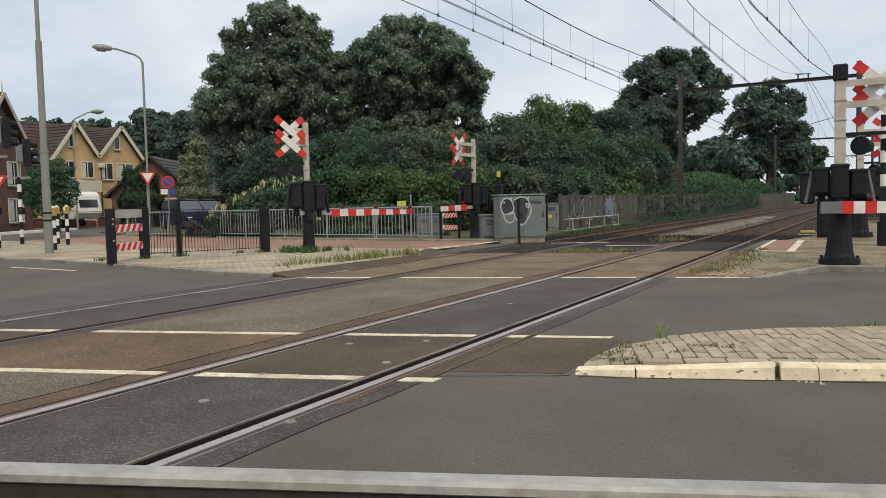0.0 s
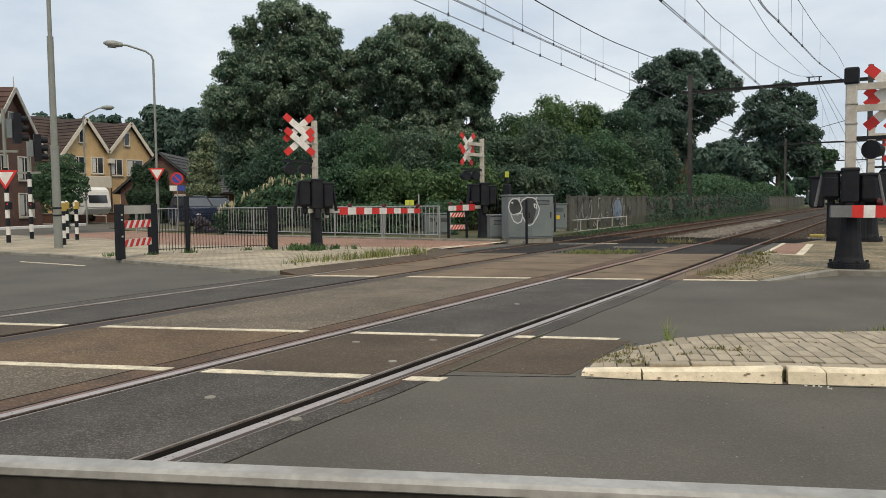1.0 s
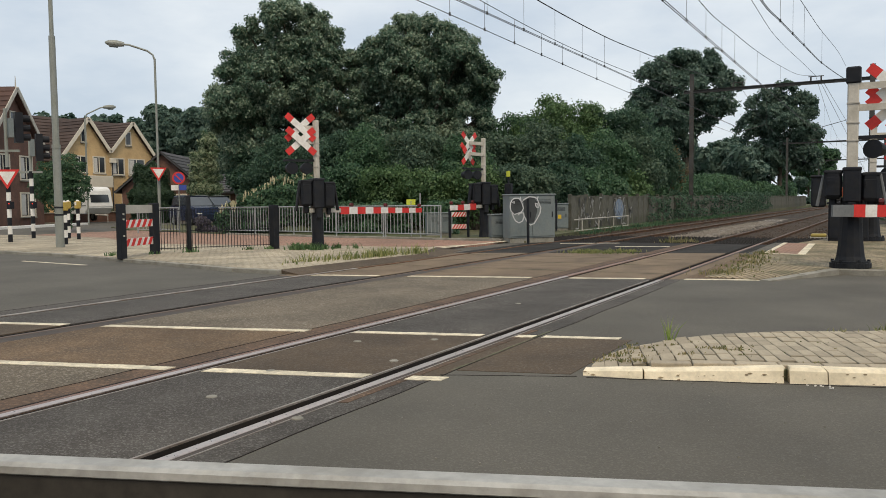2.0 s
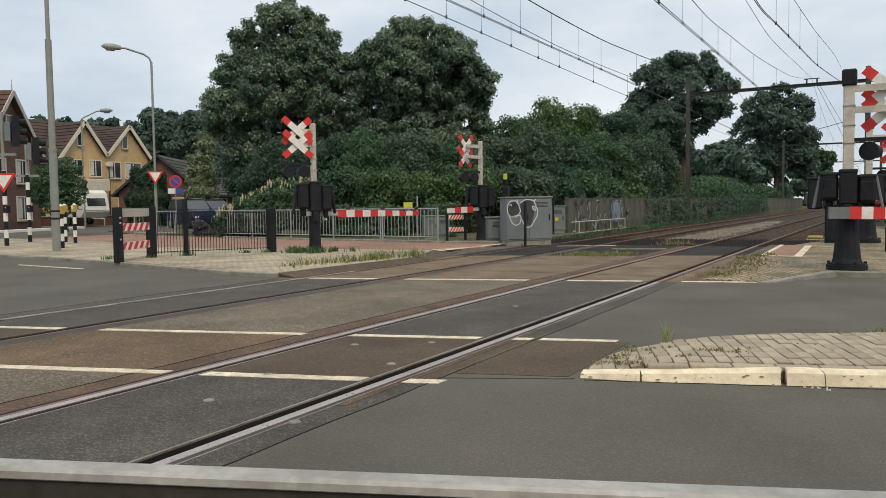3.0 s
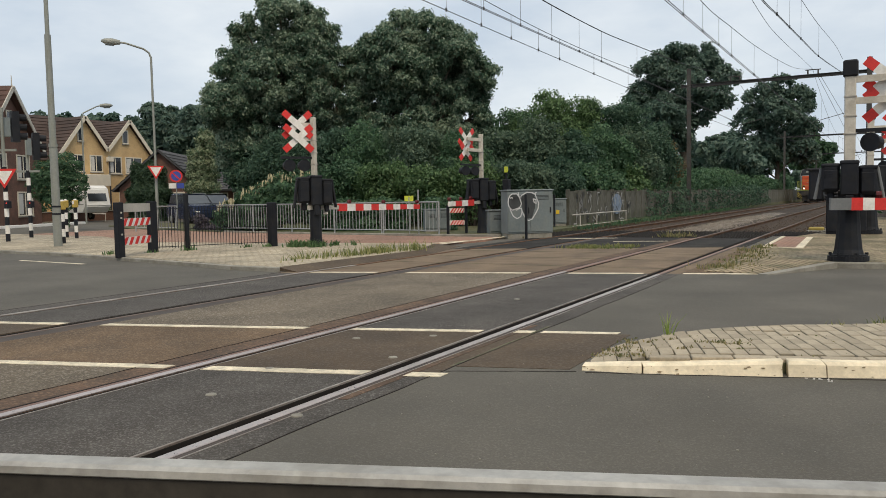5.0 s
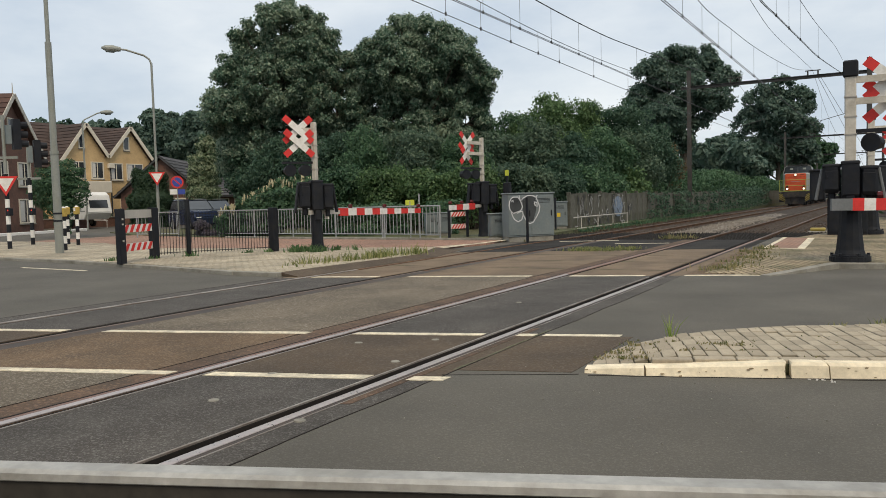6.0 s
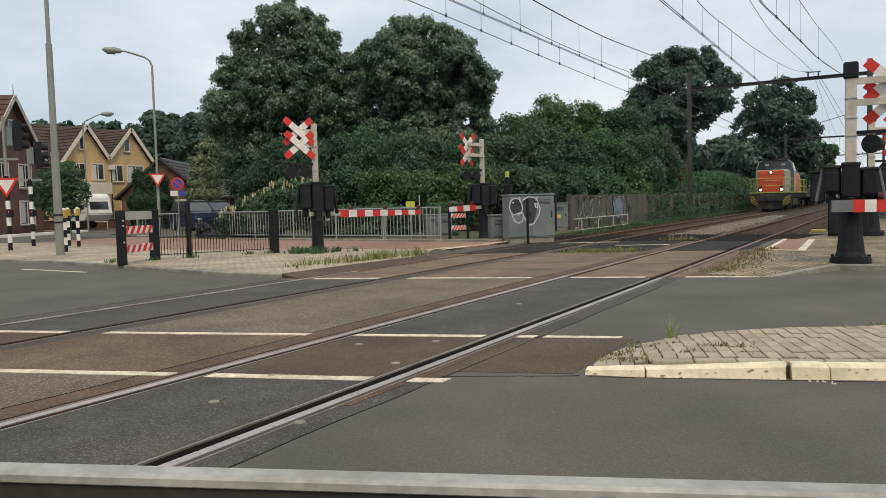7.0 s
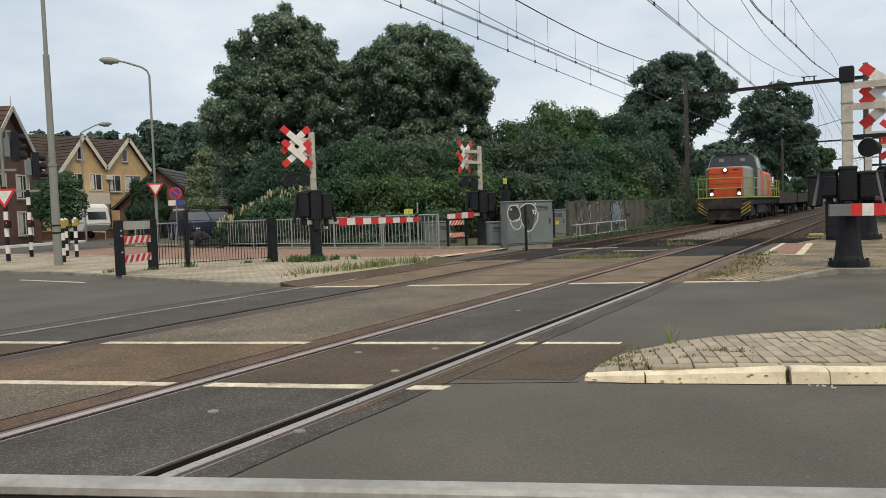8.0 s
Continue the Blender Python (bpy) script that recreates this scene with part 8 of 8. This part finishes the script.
tufts("tall_grass", [(-0.35, 7.75, 0.07, 0.5), (-0.02, 7.95, 0.07, 0.8), (-0.95, 7.3, 0.07, 0.3)], 30, 0.15, M_GRASS, "grass along the island edge", 63, 0.06, 0.006)
spots = []
for _ in range(90):
    f = rg.random()
    spots.append((-10.45 + 0.75 * f + rg.uniform(-.35, .2), 12.4 + 3.9 * f + rg.uniform(-.4, .5), 0.08, rg.uniform(0.3, 1.0)))
tufts("verge_grass", spots, 13, 0.26, M_GRASS, "straggling grass along the pavement beside the rails", 64, 0.16, 0.009)
spots = [(rg.uniform(-6.9, -5.4), rg.uniform(18.2, 19.3), 0.0, rg.uniform(0.4, 1)) for _ in range(46)]
tufts("verge_grass", spots, 26, 0.10, M_GRASS, "low grass growing between the tracks", 65, 0.16, 0.009)
spots = [(-2.55 + rg.uniform(-.15, .8) * (1 - (y - 13.4) / 9), y, 0.02 + min(0.06, 0.02 * (y - 13.3)), rg.uniform(0.3, 1)) for y in [rg.uniform(13.5, 19.0) for _ in range(70)]]
tufts("verge_grass", spots, 20, 0.11, M_WEED, "grass between the eastern rail and the pavement", 66, 0.14, 0.009)
spots = [(rg.uniform(-11.35, -10.2), rg.uniform(29, 70), -0.02, rg.uniform(0.4, 1)) for _ in range(330)]
tufts("verge_grass", spots, 16, 0.2, M_LEAF_MID, "grass strip beside the trackside wall", 67, 0.25, 0.016)
spots = [(-13.36 + rg.uniform(-.45, .45), 16.3 + rg.uniform(-.4, .4), 0.08, rg.uniform(0.5, 1)) for _ in range(16)] + [(-15.63, 14.2, 0.08, 0.7), (-14.5, 16.0, 0.08, 0.5), (-15.9, 13.3, 0.08, 0.4), (-16.5, 12.6, 0.08, 0.5), (-14.9, 15.6, 0.08, 0.5), (-12.4, 17.0, 0.08, 0.7), (-12.9, 16.9, 0.08, 0.7)]
tufts("mast_weeds", spots, 40, 0.22, M_LEAF_LIGHT, "leafy weeds round the foot of the mast", 68, 0.12, 0.018)
spots = [(-5.6 + rg.uniform(-.4, .4), 24.6 + rg.uniform(-.4, .4), -0.1, rg.uniform(0.5, 1)) for _ in range(14)]
tufts("track_weeds", spots, 30, 0.28, M_WEED, "grey-green weeds growing from the ballast", 69, 0.14, 0.012)

# white-lined red square on the eastern pavement, and pale lines at the end of the cycle path
def eastern_lines():
    sq = [(-2.35, 18.5), (-1.62, 18.2), (-1.75, 22.6), (-2.42, 22.9)]
    slab("cycle_path_east", sq, PAVE_Z + 0.004, M_REDPATH, "small red paved area with white edging", "cycle path", PAVE_Z - 0.05)
    t = thing("path_marking", "white painted edging on the path", "road marking", kind="structure")
    for a, b, w in ((sq[0], sq[1], 0.10), (sq[1], sq[2], 0.16), (sq[3], sq[0], 0.10)):
        bm = bmesh.new()
        beam(bm, (*a, PAVE_Z + 0.004), (*b, PAVE_Z + 0.004), w, 0.01)
        part("marking_line", bm, M_PAINT, t)
    for a, b, w in (((-10.5, 18.2), (-10.35, 22.2), 0.14), ((-10.9, 18.6), (-10.3, 20.6), 0.1)):
        bm = bmesh.new()
        beam(bm, (*a, PAVE_Z - 0.027), (*b, PAVE_Z - 0.027), w, 0.012)
        part("marking_line", bm, M_PAINT, t)
    for x0, y0, x1, y1 in ((-8.6, 22.2, -7.0, 22.9), (-6.6, 21.2, -5.2, 21.6)):
        bm = bmesh.new()
        beam(bm, (x0, y0, 0.001), (x1, y1, 0.001), 0.14, 0.008)
        part("marking_line", bm, M_PAINT, t)


eastern_lines()

# round reflector studs and chips on the crossing
studs = thing("road_studs", "small worn grey studs set in the crossing", "road stud", kind="structure")
for x, y in ((-3.95, 3.75), (-4.15, 4.55), (-4.3, 5.9), (-3.7, 6.3), (-4.05, 9.0), (-5.2, 3.0), (-3.08, 3.6), (-3.5, 5.3)):
    bm = bmesh.new()
    rod(bm, (x, y, -0.01), (x, y, 0.006), 0.045, 0.035, n=12)
    part("stud", bm, M_KERB, studs)
chips = thing("paint_chips", "flakes of white kerb paint on the asphalt", "debris", kind="stuff")
bm = bmesh.new()
for _ in range(12):
    x, y = -0.36 + rg.gauss(0, 0.05), 5.86 + rg.gauss(0, 0.02)
    prism(bm, [(x + rg.uniform(.003, .010) * math.cos(a), y + rg.uniform(.003, .010) * math.sin(a)) for a in (0, 1.3, 2.6, 3.9, 5.2)], -0.002, 0.006)
part("paint_flakes", bm, M_WHITE, chips)

# loose grit and a few open cracks in the asphalt
bm = bmesh.new()
for _ in range(220):
    x, y = rg.uniform(-2.6, 1.5), rg.uniform(1.6, 5.6)
    r = rg.uniform(0.002, 0.006)
    prism(bm, [(x + r * math.cos(a), y + r * rg.uniform(.6, 1) * math.sin(a)) for a in (0, 1.5, 3.0, 4.6)], -0.002, r)
solid("road_grit", bm, M_KERB, "loose pale grit lying on the asphalt", "grit", kind="stuff")
cracks = thing("asphalt_cracks", "thin dark open cracks in the road asphalt", "crack", kind="structure")
for x0, y0, x1, y1 in ((-1.55, 3.05, -1.2, 3.28), (-0.95, 3.3, -0.45, 3.62), (-1.9, 5.42, 0.2, 6.1), (-2.9, 5.02, -1.98, 5.42), (-2.6, 2.6, -2.3, 2.75)):
    n = 14
    px_, py_ = x0, y0
    bm = bmesh.new()
    for k in range(1, n + 1):
        qx, qy = x0 + (x1 - x0) * k / n + rg.uniform(-.01, .01), y0 + (y1 - y0) * k / n + rg.uniform(-.012, .012)
        wd = rg.uniform(0.003, 0.007)
        prism(bm, [(px_, py_ - wd), (qx, qy - wd), (qx, qy + wd), (px_, py_ + wd)], -0.004, 0.003)
        px_, py_ = qx, qy
    part("crack", bm, M_GROOVE, cracks)


# ---- what moves: the train comes along the far track at a steady speed ----
def motions():
    speed, arrive = 19.6, 48.0          # metres a second; the front buffers' place at 8 s
    lead = 0.0
    for ob, wheels, length, r in [(LOCO, LOCO_WHEELS, 14.7, 0.5)] + [(w, ws, 14.1, 0.46) for w, ws in WAGONS]:
        rows = []
        for t in (0.0, 2.0, 4.0, 6.0, 8.0):
            y = arrive + lead + speed * (8.0 - t)
            rows.append((t, pose(TRACK_X, y, 0.006 - GRADE * (y - 24.0), -math.degrees(GRADE), 0, 0)))
        walk(ob, rows)
        lead += length
        if ob is LOCO:
            for e in wheels:
                y, z = e.location.y, e.location.z
                step = 1 / FPS
                walk(e, [(k * step, pose(0, y, z, math.degrees(speed * k * step / r), 0, 0)) for k in range(int(8 * FPS) + 1)])


motions()
